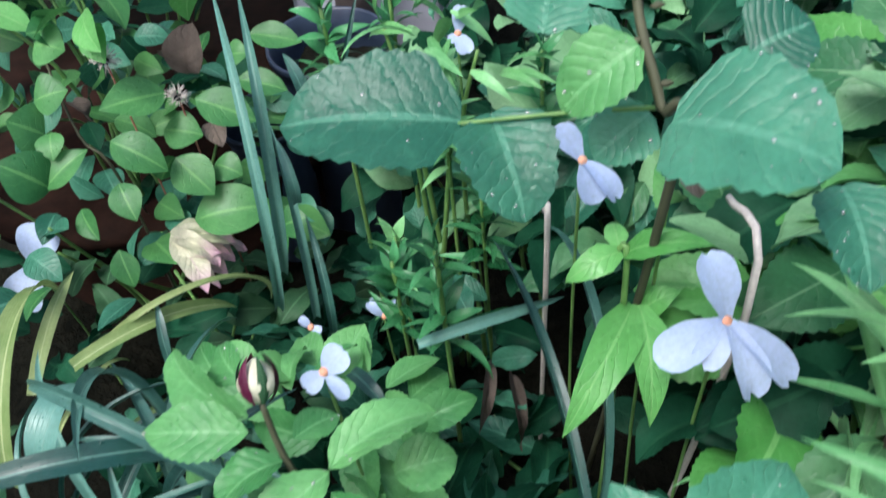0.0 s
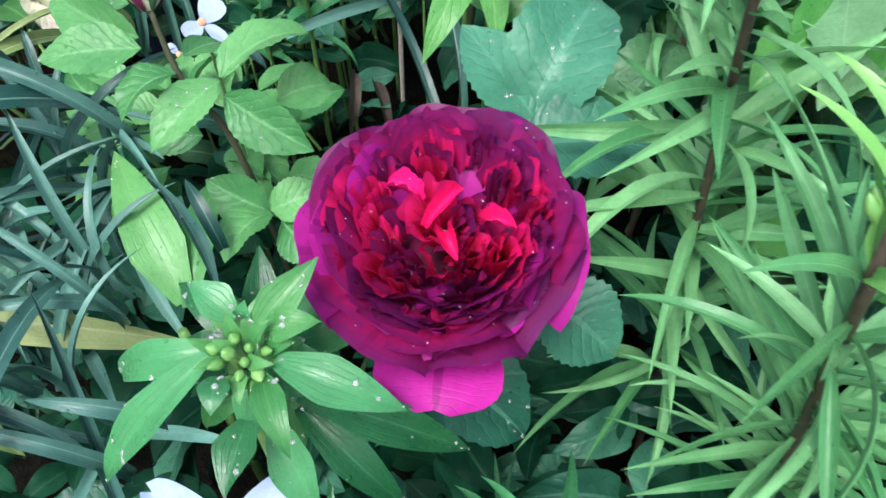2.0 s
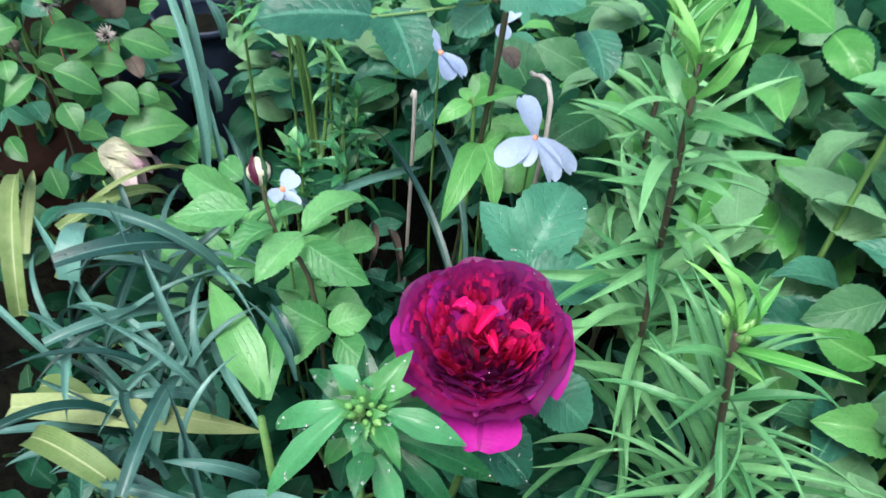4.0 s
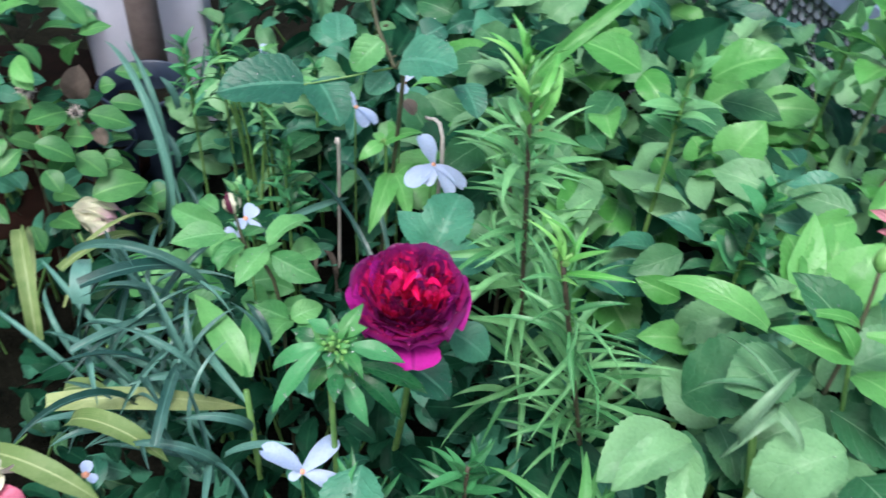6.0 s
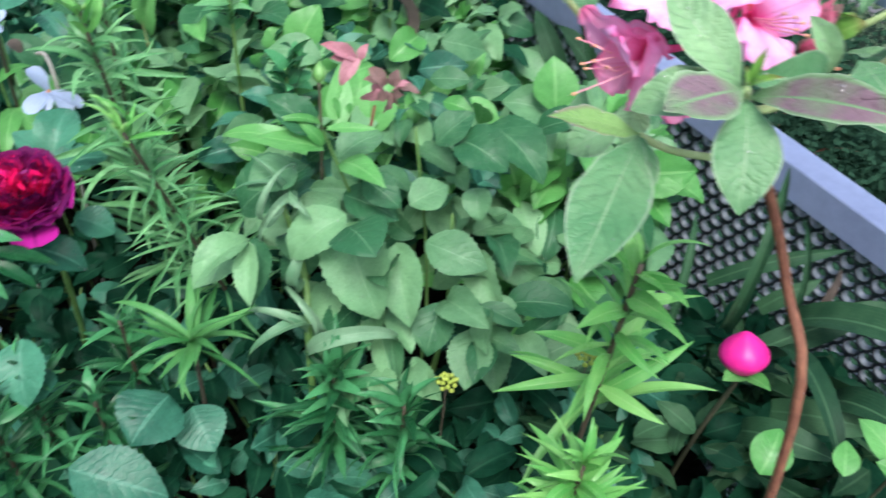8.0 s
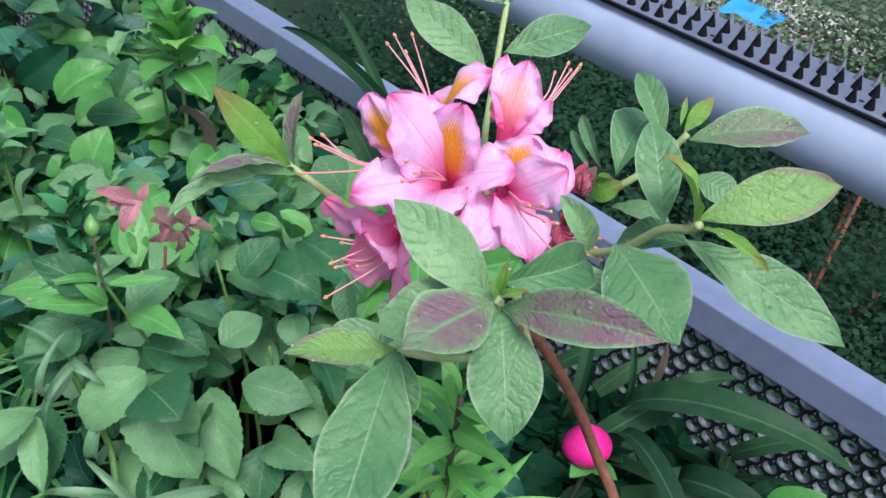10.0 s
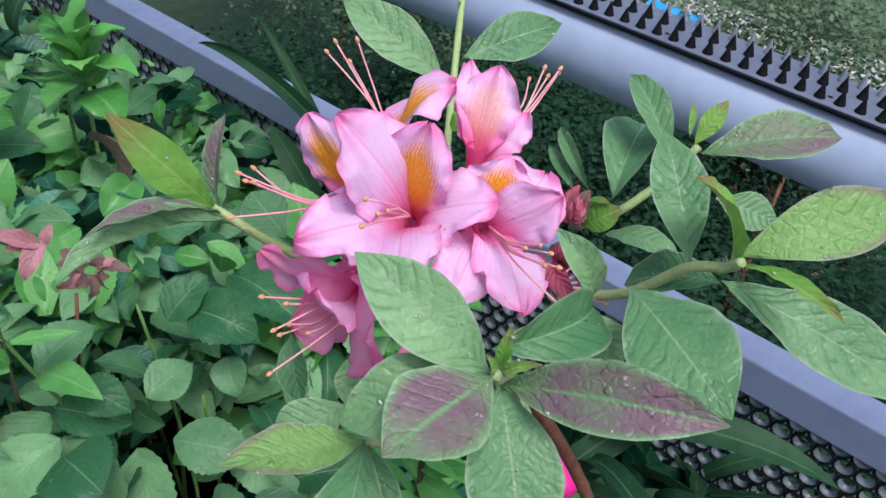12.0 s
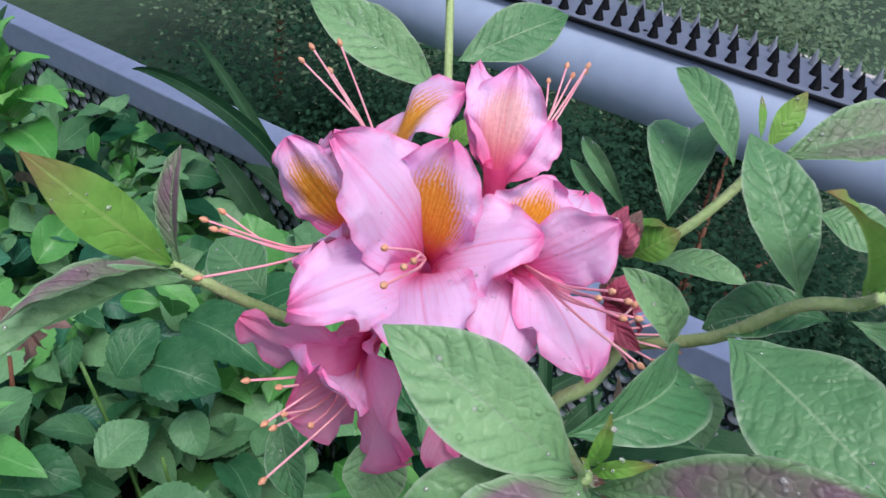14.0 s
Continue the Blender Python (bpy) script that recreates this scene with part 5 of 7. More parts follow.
def floret(c, axis, seed, short):
    """The narrow tube of one azalea flower, from the twig's end to its throat; petals and stamens are put under it."""
    c, axis = Vector(c), Vector(axis)
    back = c - axis * 0.012
    return part("flower", tube_bm([back.lerp(AZ_JOINT, 0.7), back.lerp(AZ_JOINT, 0.25) - axis * 0.003, back, c - axis * 0.001], 0.0009, 0.0036, 10, cap=False), M_AZ_DEEP, az)


def az_petal(fl, c, axis, tip, width, bend, mat):
    """One flared petal from the throat c to its tip, recurved, with a wavy margin."""
    c, axis, tip = Vector(c), Vector(axis), Vector(tip)
    e = tip - c
    e = (e - axis * e.dot(axis)).normalized()
    i = len(AZ_PETALS)
    me = sheet(f"azalea_petal_{i}", mat, "azpetal", fold=0.0, droop=bend, frill=0.03 + 0.012 * (i % 3), wave=0.05 + 0.015 * (i % 4), cup=0.05 - 0.06 * (i % 3), ruffle=0.07, twist=0.18 * ((i % 5) - 2), nv=26, nu=7, aspect=0.7, seed=500 + i)
    ob = place(new("petal", me), fl, basis(c - axis * 0.008 + e * 0.0015, tip, width, 7.0 * ((i * 3) % 5 - 2), axis - e * 0.35))
    AZ_PETALS.append(ob)
    return ob


def az_stamen(fl, root, mid, tip):
    """A long curved filament with a tan anther at its tip."""
    root, mid, tip = Vector(root), Vector(mid), Vector(tip)
    st = part("stamen", tube_bm([root, root.lerp(mid, 0.5) + (mid - root.lerp(tip, 0.5)) * 0.2, mid, tip], 0.00042, 0.00030, 6), M_STAMEN, fl)
    part("anther", blob_bm(tip - (tip - mid).normalized() * 0.0006, (tip - mid), 0.0026, 0.0008, 7, 6), M_ANTHER, st)


fl = floret((0.2968, -0.4174, 0.9759), (-0.5078, -0.2371, 0.8282), 1, False)
az_petal(fl, (0.2968, -0.4174, 0.9759), (-0.5078, -0.2371, 0.8282), (0.2962, -0.4219, 1.0119), 0.0239, 0.35, M_AZ_BLOTCH)
az_petal(fl, (0.2968, -0.4174, 0.9759), (-0.5078, -0.2371, 0.8282), (0.2754, -0.4061, 1.0157), 0.0291, 0.45, M_AZ_PETAL)
az_petal(fl, (0.2968, -0.4174, 0.9759), (-0.5078, -0.2371, 0.8282), (0.2516, -0.413, 0.9882), 0.0229, 0.5, M_AZ_PETAL)
az_petal(fl, (0.2968, -0.4174, 0.9759), (-0.5078, -0.2371, 0.8282), (0.2622, -0.4439, 0.9828), 0.0251, 0.5, M_AZ_PETAL)
az_petal(fl, (0.2968, -0.4174, 0.9759), (-0.5078, -0.2371, 0.8282), (0.302, -0.4455, 0.9937), 0.0259, 0.6, M_AZ_PETAL)
az_stamen(fl, (0.2968, -0.4174, 0.9759), (0.2729, -0.4293, 0.9989), (0.2614, -0.4305, 1.007))
az_stamen(fl, (0.2968, -0.4174, 0.9759), (0.2719, -0.4303, 0.9972), (0.2605, -0.4356, 1.0056))
az_stamen(fl, (0.2968, -0.4174, 0.9759), (0.2693, -0.4325, 0.9977), (0.2555, -0.435, 1.0041))
az_stamen(fl, (0.2968, -0.4174, 0.9759), (0.2752, -0.4294, 0.9964), (0.2654, -0.4345, 1.0035))
fl = floret((0.3095, -0.4391, 0.9773), (-0.4303, -0.6472, 0.6292), 2, False)
az_petal(fl, (0.3095, -0.4391, 0.9773), (-0.4303, -0.6472, 0.6292), (0.3217, -0.4365, 0.9962), 0.0239, 0.3, M_AZ_BLOTCH)
az_petal(fl, (0.3095, -0.4391, 0.9773), (-0.4303, -0.6472, 0.6292), (0.3179, -0.4576, 0.9954), 0.0221, 0.6, M_AZ_PETAL)
az_petal(fl, (0.3095, -0.4391, 0.9773), (-0.4303, -0.6472, 0.6292), (0.2878, -0.4682, 0.9732), 0.0218, 0.55, M_AZ_PETAL)
az_petal(fl, (0.3095, -0.4391, 0.9773), (-0.4303, -0.6472, 0.6292), (0.2765, -0.4502, 0.974), 0.0205, 0.45, M_AZ_PETAL)
az_petal(fl, (0.3095, -0.4391, 0.9773), (-0.4303, -0.6472, 0.6292), (0.3385, -0.4399, 0.9842), 0.0286, 0.9, M_AZ_PETAL)
az_stamen(fl, (0.3095, -0.4391, 0.9773), (0.296, -0.4559, 0.9885), (0.2909, -0.4667, 0.9965))
az_stamen(fl, (0.3095, -0.4391, 0.9773), (0.2955, -0.4563, 0.9877), (0.2903, -0.4706, 0.9964))
az_stamen(fl, (0.3095, -0.4391, 0.9773), (0.2949, -0.458, 0.9859), (0.2914, -0.4733, 0.9925))
az_stamen(fl, (0.3095, -0.4391, 0.9773), (0.2919, -0.461, 0.9856), (0.2871, -0.4775, 0.9852))
az_stamen(fl, (0.3095, -0.4391, 0.9773), (0.2933, -0.4565, 0.9901), (0.2833, -0.4667, 0.9998))
az_stamen(fl, (0.3095, -0.4391, 0.9773), (0.293, -0.4584, 0.9884), (0.2865, -0.4715, 0.9951))
fl = floret((0.2802, -0.4102, 0.9512), (-0.9585, -0.2019, 0.2013), 3, True)
az_petal(fl, (0.2802, -0.4102, 0.9512), (-0.9585, -0.2019, 0.2013), (0.2558, -0.4432, 0.9576), 0.0326, 0.5, M_AZ_DEEP)
az_petal(fl, (0.2802, -0.4102, 0.9512), (-0.9585, -0.2019, 0.2013), (0.2507, -0.4127, 0.9574), 0.0300, 0.5, M_AZ_DEEP)
az_petal(fl, (0.2802, -0.4102, 0.9512), (-0.9585, -0.2019, 0.2013), (0.2532, -0.4202, 0.9739), 0.0259, 0.6, M_AZ_PALE)
az_petal(fl, (0.2802, -0.4102, 0.9512), (-0.9585, -0.2019, 0.2013), (0.2533, -0.396, 0.9746), 0.0189, 0.7, M_AZ_DEEP)
az_petal(fl, (0.2802, -0.4102, 0.9512), (-0.9585, -0.2019, 0.2013), (0.2828, -0.4116, 0.9656), 0.0262, 0.4, M_AZ_DEEP)
az_stamen(fl, (0.2802, -0.4102, 0.9512), (0.2559, -0.4147, 0.9597), (0.244, -0.4132, 0.9597))
az_stamen(fl, (0.2802, -0.4102, 0.9512), (0.2592, -0.4158, 0.9545), (0.2455, -0.4142, 0.9574))
az_stamen(fl, (0.2802, -0.4102, 0.9512), (0.2615, -0.4204, 0.9537), (0.2377, -0.418, 0.95))
az_stamen(fl, (0.2802, -0.4102, 0.9512), (0.257, -0.4136, 0.9616), (0.2495, -0.4125, 0.9658))
az_stamen(fl, (0.2802, -0.4102, 0.9512), (0.2569, -0.4159, 0.9552), (0.2473, -0.4158, 0.9613))
az_stamen(fl, (0.2802, -0.4102, 0.9512), (0.2592, -0.4114, 0.9607), (0.246, -0.4062, 0.9666))
az_stamen(fl, (0.2802, -0.4102, 0.9512), (0.2585, -0.4188, 0.9549), (0.248, -0.4227, 0.9621))
fl = floret((0.3228, -0.3876, 0.9689), (-0.1733, 0.2541, 0.9515), 4, False)
az_petal(fl, (0.3228, -0.3876, 0.9689), (-0.1733, 0.2541, 0.9515), (0.3396, -0.3986, 0.9992), 0.0234, 0.95, M_AZ_BLOTCH)
az_petal(fl, (0.3228, -0.3876, 0.9689), (-0.1733, 0.2541, 0.9515), (0.3064, -0.3793, 0.9928), 0.0305, 0.5, M_AZ_PALE)
az_petal(fl, (0.3228, -0.3876, 0.9689), (-0.1733, 0.2541, 0.9515), (0.3175, -0.3828, 0.9891), 0.0252, 0.4, M_AZ_PALE)
az_stamen(fl, (0.3243, -0.3866, 0.9712), (0.3233, -0.3738, 0.9884), (0.3178, -0.3587, 1.0026))
az_stamen(fl, (0.3243, -0.3866, 0.9712), (0.3238, -0.3707, 0.9911), (0.3198, -0.3606, 1.0065))
az_stamen(fl, (0.3243, -0.3866, 0.9712), (0.3252, -0.3734, 0.9874), (0.3238, -0.3638, 0.999))
az_stamen(fl, (0.3243, -0.3866, 0.9712), (0.3241, -0.3754, 0.993), (0.3219, -0.3686, 1.0095))
fl = floret((0.293, -0.3938, 0.9755), (-0.704, 0.3123, 0.6378), 5, False)
az_petal(fl, (0.293, -0.3938, 0.9755), (-0.704, 0.3123, 0.6378), (0.2891, -0.3791, 0.999), 0.0208, 0.5, M_AZ_BLOTCH)
az_petal(fl, (0.293, -0.3938, 0.9755), (-0.704, 0.3123, 0.6378), (0.3013, -0.3769, 0.9891), 0.0230, 0.5, M_AZ_PETAL)
az_petal(fl, (0.293, -0.3938, 0.9755), (-0.704, 0.3123, 0.6378), (0.2705, -0.3985, 0.9809), 0.0157, 0.5, M_AZ_PETAL)
az_stamen(fl, (0.292, -0.3949, 0.9737), (0.2755, -0.3905, 0.9789), (0.2629, -0.3777, 0.9875))
az_stamen(fl, (0.292, -0.3949, 0.9737), (0.2752, -0.3908, 0.9784), (0.2632, -0.3804, 0.9859))
az_stamen(fl, (0.292, -0.3949, 0.9737), (0.2736, -0.3877, 0.9788), (0.2689, -0.3771, 0.9861))
az_stamen(fl, (0.292, -0.3949, 0.9737), (0.2739, -0.3922, 0.9793), (0.2634, -0.3838, 0.987))
az_stamen(fl, (0.292, -0.3949, 0.9737), (0.2705, -0.3909, 0.9767), (0.2547, -0.3833, 0.9784))
fl = floret((0.3319, -0.4156, 0.9877), (0.0892, 0.0445, 0.995), 6, False)
az_petal(fl, (0.3319, -0.4156, 0.9877), (0.0892, 0.0445, 0.995), (0.3507, -0.3953, 1.0033), 0.0153, 0.5, M_AZ_PETAL)
az_petal(fl, (0.3319, -0.4156, 0.9877), (0.0892, 0.0445, 0.995), (0.3487, -0.409, 1.0078), 0.0223, 0.35, M_AZ_TINGE)
az_petal(fl, (0.3319, -0.4156, 0.9877), (0.0892, 0.0445, 0.995), (0.353, -0.4205, 0.9932), 0.0183, 0.4, M_AZ_PETAL)
az_petal(fl, (0.3319, -0.4156, 0.9877), (0.0892, 0.0445, 0.995), (0.3552, -0.4047, 0.9889), 0.0178, 0.3, M_AZ_PETAL)
az_stamen(fl, (0.335, -0.4156, 0.9846), (0.3537, -0.4186, 0.9921), (0.368, -0.4152, 1.0027))
az_stamen(fl, (0.335, -0.4156, 0.9846), (0.3535, -0.4197, 0.9927), (0.3662, -0.4221, 1.0056))
az_stamen(fl, (0.335, -0.4156, 0.9846), (0.3562, -0.416, 0.9933), (0.3644, -0.412, 0.998))
az_stamen(fl, (0.335, -0.4156, 0.9846), (0.3545, -0.4186, 0.9929), (0.3657, -0.4183, 1.0014))
az_stamen(fl, (0.335, -0.4156, 0.9846), (0.3533, -0.4205, 0.992), (0.3668, -0.4215, 1.0035))
drops(az, AZ_PETALS[:10], 130, 41, 0.0002, 0.0007)
leaf(az, "white", M_AZ_DEEP, (0.2825, -0.4368, 0.9481), (0.2681, -0.4424, 0.9424), 0.011, 0, (-0.356, -0.6984, 0.6208), 1, "petal")
leaf(az, "white", M_AZ_DEEP, (0.2849, -0.4388, 0.9501), (0.2741, -0.4464, 0.9454), 0.009, 20, (-0.356, -0.6984, 0.6208), 2, "petal")
wz = rng_for(79)
for k in range(22):     # a withered flower, crumpled and dark pink, with a dried strip beside the bracts
    b = Vector((0.3222, -0.4562, 0.9664)) if k < 17 else Vector((0.3358, -0.4536, 0.9714))
    a = radians(-150 + 13 * k + wz.uniform(-20, 20)) if k < 17 else radians(70 + wz.uniform(-40, 40))
    d = Vector((0.6133, -0.7846, 0.0909)) * math.cos(a) * 0.9 + Vector((0.456, 0.4457, 0.7703)) * math.sin(a) + Vector((-0.6449, -0.431, 0.6312)) * wz.uniform(0.0, 0.5)
    leaf(az, "shrub", M_WILT if k % 5 else M_WITHER, b + d * 0.001, b + d * wz.uniform(0.008, 0.0155), wz.uniform(0.005, 0.009), wz.uniform(-60, 60), (-0.6449, -0.431, 0.6312), None, "petal")
for k in range(7):
    a = radians(-70 + 22 * k)
    d = Vector((0.6133, -0.7846, 0.0909)) * math.cos(a) + Vector((0.456, 0.4457, 0.7703)) * math.sin(a) * 0.6 + Vector((-0.6449, -0.431, 0.6312)) * 0.35
    az_stamen(az, (0.3162, -0.4616, 0.9624), Vector((0.3162, -0.4616, 0.9624)) + d * 0.008, Vector((0.3162, -0.4616, 0.9624)) + d * (0.013 + 0.002 * (k % 3)))


def az_twig(pts, r):
    """A lime twig with a short bristle of hairs."""
    tw = stalk(az, pts, r * 1.2, r, M_STEM_LIME, "twig", 9)
    hr = rng_for(int(1e4 * abs(pts[0][0])))
    bm = bmesh.new()
    pts = [Vector(q) for q in pts]
    for _ in range(150):
        k = hr.randrange(len(pts) - 1)
        q = pts[k].lerp(pts[k + 1], hr.random())
        d = (pts[k + 1] - pts[k]).normalized()
        e = Vector((hr.gauss(0, 1), hr.gauss(0, 1), hr.gauss(0, 1)))
        e = (e - d * e.dot(d)).normalized()
        tube_bm([q + e * r * 0.8, q + e * (r + hr.uniform(0.0006, 0.0016))], 0.00006, 0.00003, 3, bm, cap=False)
    tagged(part("hairs", bm, M_FLUFF, tw), kind="stuff")


az_twig(((0.322, -0.4649, 0.9566), (0.3186, -0.4855, 0.9739), (0.3156, -0.4998, 0.9943), (0.3136, -0.5094, 1.0015), (0.3118, -0.5131, 1.0068)), 0.0014)
az_twig(((0.345, -0.4528, 0.9662), (0.3473, -0.4637, 0.9769), (0.3564, -0.4717, 0.9887), (0.3632, -0.4777, 1.0026)), 0.0013)
az_twig(((0.288, -0.3871, 0.9401), (0.271, -0.378, 0.9575), (0.2627, -0.3745, 0.9672), (0.259, -0.3676, 0.9714)), 0.0014)
az_twig(((0.3364, -0.4079, 0.9438), (0.3538, -0.3884, 0.9558), (0.3699, -0.3755, 0.9683), (0.3999, -0.3532, 0.9984), (0.4085, -0.3469, 1.0036)), 0.0014)
az_twig(((0.2755, -0.4855, 0.9473), (0.2633, -0.4813, 0.9694), (0.2538, -0.4816, 0.9864)), 0.0014)
az_twig(((0.2755, -0.4855, 0.9473), (0.2493, -0.4666, 0.9493), (0.235, -0.4578, 0.9565)), 0.0014)
az_twig(((0.322, -0.4649, 0.9566), (0.313, -0.4617, 0.9464), (0.3, -0.458, 0.9436), (0.2755, -0.4855, 0.9473)), 0.0018)


def az_leaf(b, t, w, mat, roll, n, variant):
    return leaf(az, "azalea", mat, b, t, w, roll, n, variant)


hero = []
hero.append(az_leaf((0.2542, -0.4802, 0.9846), (0.2438, -0.4432, 1.0072), 0.0189, M_AZ_LEAF, 0, (-0.5718, -0.2328, 0.7866), 1))
hero.append(az_leaf((0.253, -0.4814, 0.9858), (0.2167, -0.4784, 0.9872), 0.0248, M_AZ_PURPLE, 0, (-0.5136, -0.1847, 0.8379), 0))
hero.append(az_leaf((0.2546, -0.4832, 0.983), (0.2643, -0.533, 1.0017), 0.0168, M_AZ_PURPLE, 0, (-0.4567, -0.3219, 0.8293), 1))
hero.append(az_leaf((0.2565, -0.4783, 0.9803), (0.2263, -0.457, 0.9704), 0.0198, M_AZ_LEAF, 0, (-0.5341, -0.0874, 0.8409), 2))
hero.append(az_leaf((0.2644, -0.4733, 0.9808), (0.3034, -0.4813, 0.9756), 0.0178, M_AZ_LEAF, 0, (-0.623, -0.5486, 0.5577), 3))
hero.append(az_leaf((0.3009, -0.4807, 0.975), (0.2972, -0.4951, 0.9614), 0.0147, M_AZ_LEAF, 0, (-0.2607, -0.6937, 0.6714), 2))
hero.append(az_leaf((0.235, -0.4578, 0.9565), (0.1992, -0.4442, 0.9689), 0.0148, M_AZ_EDGE, 0, (-0.426, -0.1155, 0.8973), 0))
hero.append(az_leaf((0.2554, -0.4812, 0.9867), (0.2549, -0.4825, 1.0028), 0.0035, M_AZ_LIME, 0, (-0.4866, -0.2847, 0.8259), 1))
hero.append(az_leaf((0.2544, -0.4813, 0.9857), (0.2483, -0.4813, 0.9969), 0.0025, M_AZ_LIME, 0, (-0.4866, -0.2847, 0.8259), 0))
hero.append(az_leaf((0.2549, -0.4823, 0.987), (0.2553, -0.4922, 0.9965), 0.0030, M_AZ_LIME, 20, (-0.3728, -0.1862, 0.909), 2))
hero.append(az_leaf((0.3034, -0.4903, 0.9884), (0.2826, -0.5306, 0.9856), 0.0285, M_AZ_LEAF, 0, (-0.4567, -0.3219, 0.8293), 0))
hero.append(az_leaf((0.3166, -0.4998, 0.9953), (0.3344, -0.4757, 1.0189), 0.0157, M_AZ_LEAF, 0, (-0.6277, -0.2811, 0.7259), 1))
hero.append(az_leaf((0.3132, -0.5104, 1.0005), (0.3063, -0.4963, 1.0268), 0.0129, M_AZ_LIME, 65, (-0.4866, -0.2847, 0.8259), 2))
hero.append(az_leaf((0.3125, -0.5113, 1.0071), (0.3458, -0.5395, 1.0218), 0.0178, M_AZ_EDGE, 0, (-0.4259, -0.3582, 0.8308), 1))
hero.append(az_leaf((0.3111, -0.5095, 0.999), (0.3258, -0.5657, 0.9835), 0.0187, M_AZ_LEAF, 0, (-0.3626, -0.4273, 0.8283), 0))
hero.append(az_leaf((0.3123, -0.5134, 1.0055), (0.304, -0.5412, 1.0097), 0.0044, M_AZ_LIME, 0, (-0.3102, -0.3739, 0.874), 1))
hero.append(az_leaf((0.3385, -0.495, 1.0036), (0.3424, -0.5125, 1.0021), 0.0117, M_AZ_LEAF, 0, (-0.4259, -0.3582, 0.8308), 0))
hero.append(az_leaf((0.3591, -0.4569, 0.9572), (0.36, -0.4849, 0.9628), 0.0118, M_AZ_LEAF, 0, (-0.1173, -0.2297, 0.9662), 1))
hero.append(az_leaf((0.3285, -0.5074, 0.985), (0.3216, -0.4824, 0.9728), 0.0152, M_AZ_LEAF, 0, (-0.2423, -0.0774, 0.9671), 2))
hero.append(az_leaf((0.3483, -0.4607, 0.9801), (0.3893, -0.4503, 0.9862), 0.0203, M_AZ_LEAF, 0, (-0.6939, -0.1001, 0.713), 3))
hero.append(az_leaf((0.3596, -0.4706, 0.9959), (0.3729, -0.4452, 1.011), 0.0110, M_AZ_LEAF, 25, (-0.7808, -0.0671, 0.6211), 2))
hero.append(az_leaf((0.3582, -0.4807, 1.0034), (0.3872, -0.5121, 1.0116), 0.0170, M_AZ_PURPLE, 0, (-0.4009, -0.2101, 0.8917), 1))
hero.append(az_leaf((0.3624, -0.4764, 1.0027), (0.3709, -0.4797, 1.0171), 0.0067, M_AZ_LIME, 0, (-0.6508, -0.1779, 0.7381), 0))
hero.append(az_leaf((0.3625, -0.4741, 1.0044), (0.3705, -0.4694, 1.0126), 0.0026, M_AZ_LIME, 0, (-0.6449, -0.431, 0.6312), 0))
hero.append(az_leaf((0.367, -0.4379, 0.9624), (0.3766, -0.4189, 0.9693), 0.0049, M_AZ_LEAF, 0, (-0.6371, -0.057, 0.7687), 1))
hero.append(az_leaf((0.3681, -0.4433, 0.9646), (0.3823, -0.4191, 0.975), 0.0057, M_AZ_LEAF, 0, (-0.6739, 0.0148, 0.7387), 2))
hero.append(az_leaf((0.3431, -0.4555, 0.9687), (0.3476, -0.4653, 0.9794), 0.0094, M_AZ_LIME, 20, (-0.4294, -0.2346, 0.8721), 2))
hero.append(az_leaf((0.3435, -0.4541, 0.9701), (0.3441, -0.4623, 0.981), 0.0072, M_AZ_LIME, -30, (-0.3183, -0.1402, 0.9375), 3))
hero.append(az_leaf((0.3113, -0.4775, 0.9719), (0.306, -0.4636, 0.9919), 0.0098, M_AZ_LEAF, 55, (-0.7773, 0.2109, 0.5927), 3))
hero.append(az_leaf((0.2592, -0.3683, 0.971), (0.2354, -0.3552, 1.0096), 0.0137, M_AZ_LIME, 0, (-0.5933, -0.132, 0.7941), 0))
hero.append(az_leaf((0.2602, -0.3692, 0.9714), (0.2686, -0.3647, 1.0006), 0.0073, M_AZ_PURPLE, 0, (-0.8071, 0.0052, 0.5904), 1))
hero.append(az_leaf((0.2599, -0.3709, 0.9701), (0.2147, -0.368, 0.9828), 0.0099, M_AZ_PURPLE, 0, (-0.2416, 0.0428, 0.9694), 1))
hero.append(az_leaf((0.2606, -0.3754, 0.9676), (0.2061, -0.3651, 0.9697), 0.0115, M_AZ_LEAF, 0, (-0.2416, 0.0428, 0.9694), 2))
hero.append(az_leaf((0.277, -0.3811, 0.9567), (0.2843, -0.3547, 0.9585), 0.0172, M_AZ_LEAF, 0, (-0.4866, -0.2847, 0.8259), 0))
hero.append(az_leaf((0.3751, -0.3681, 0.9756), (0.3617, -0.3222, 0.998), 0.0202, M_AZ_LEAF, 0, (-0.5963, -0.3845, 0.7047), 1))
hero.append(az_leaf((0.3803, -0.3707, 0.9855), (0.419, -0.391, 0.9968), 0.0198, M_AZ_LEAF, 0, (-0.5429, -0.3352, 0.77), 0))
hero.append(az_leaf((0.3993, -0.3538, 0.9974), (0.3795, -0.3496, 1.0037), 0.0088, M_AZ_LEAF, 0, (-0.3183, -0.1402, 0.9375), 1))
hero.append(az_leaf((0.3997, -0.3534, 0.9981), (0.4106, -0.3528, 1.0095), 0.0113, M_AZ_LEAF, 0, (-0.4866, -0.2847, 0.8259), 2))
hero.append(az_leaf((0.3644, -0.3804, 0.9626), (0.3706, -0.3883, 0.973), 0.0086, M_AZ_LIME, 0, (-0.4866, -0.2847, 0.8259), 2))
hero.append(az_leaf((0.2673, -0.3933, 0.9274), (0.2561, -0.411, 0.9134), 0.0118, M_AZ_LEAF, 0, (-0.6939, -0.1001, 0.713), 1))
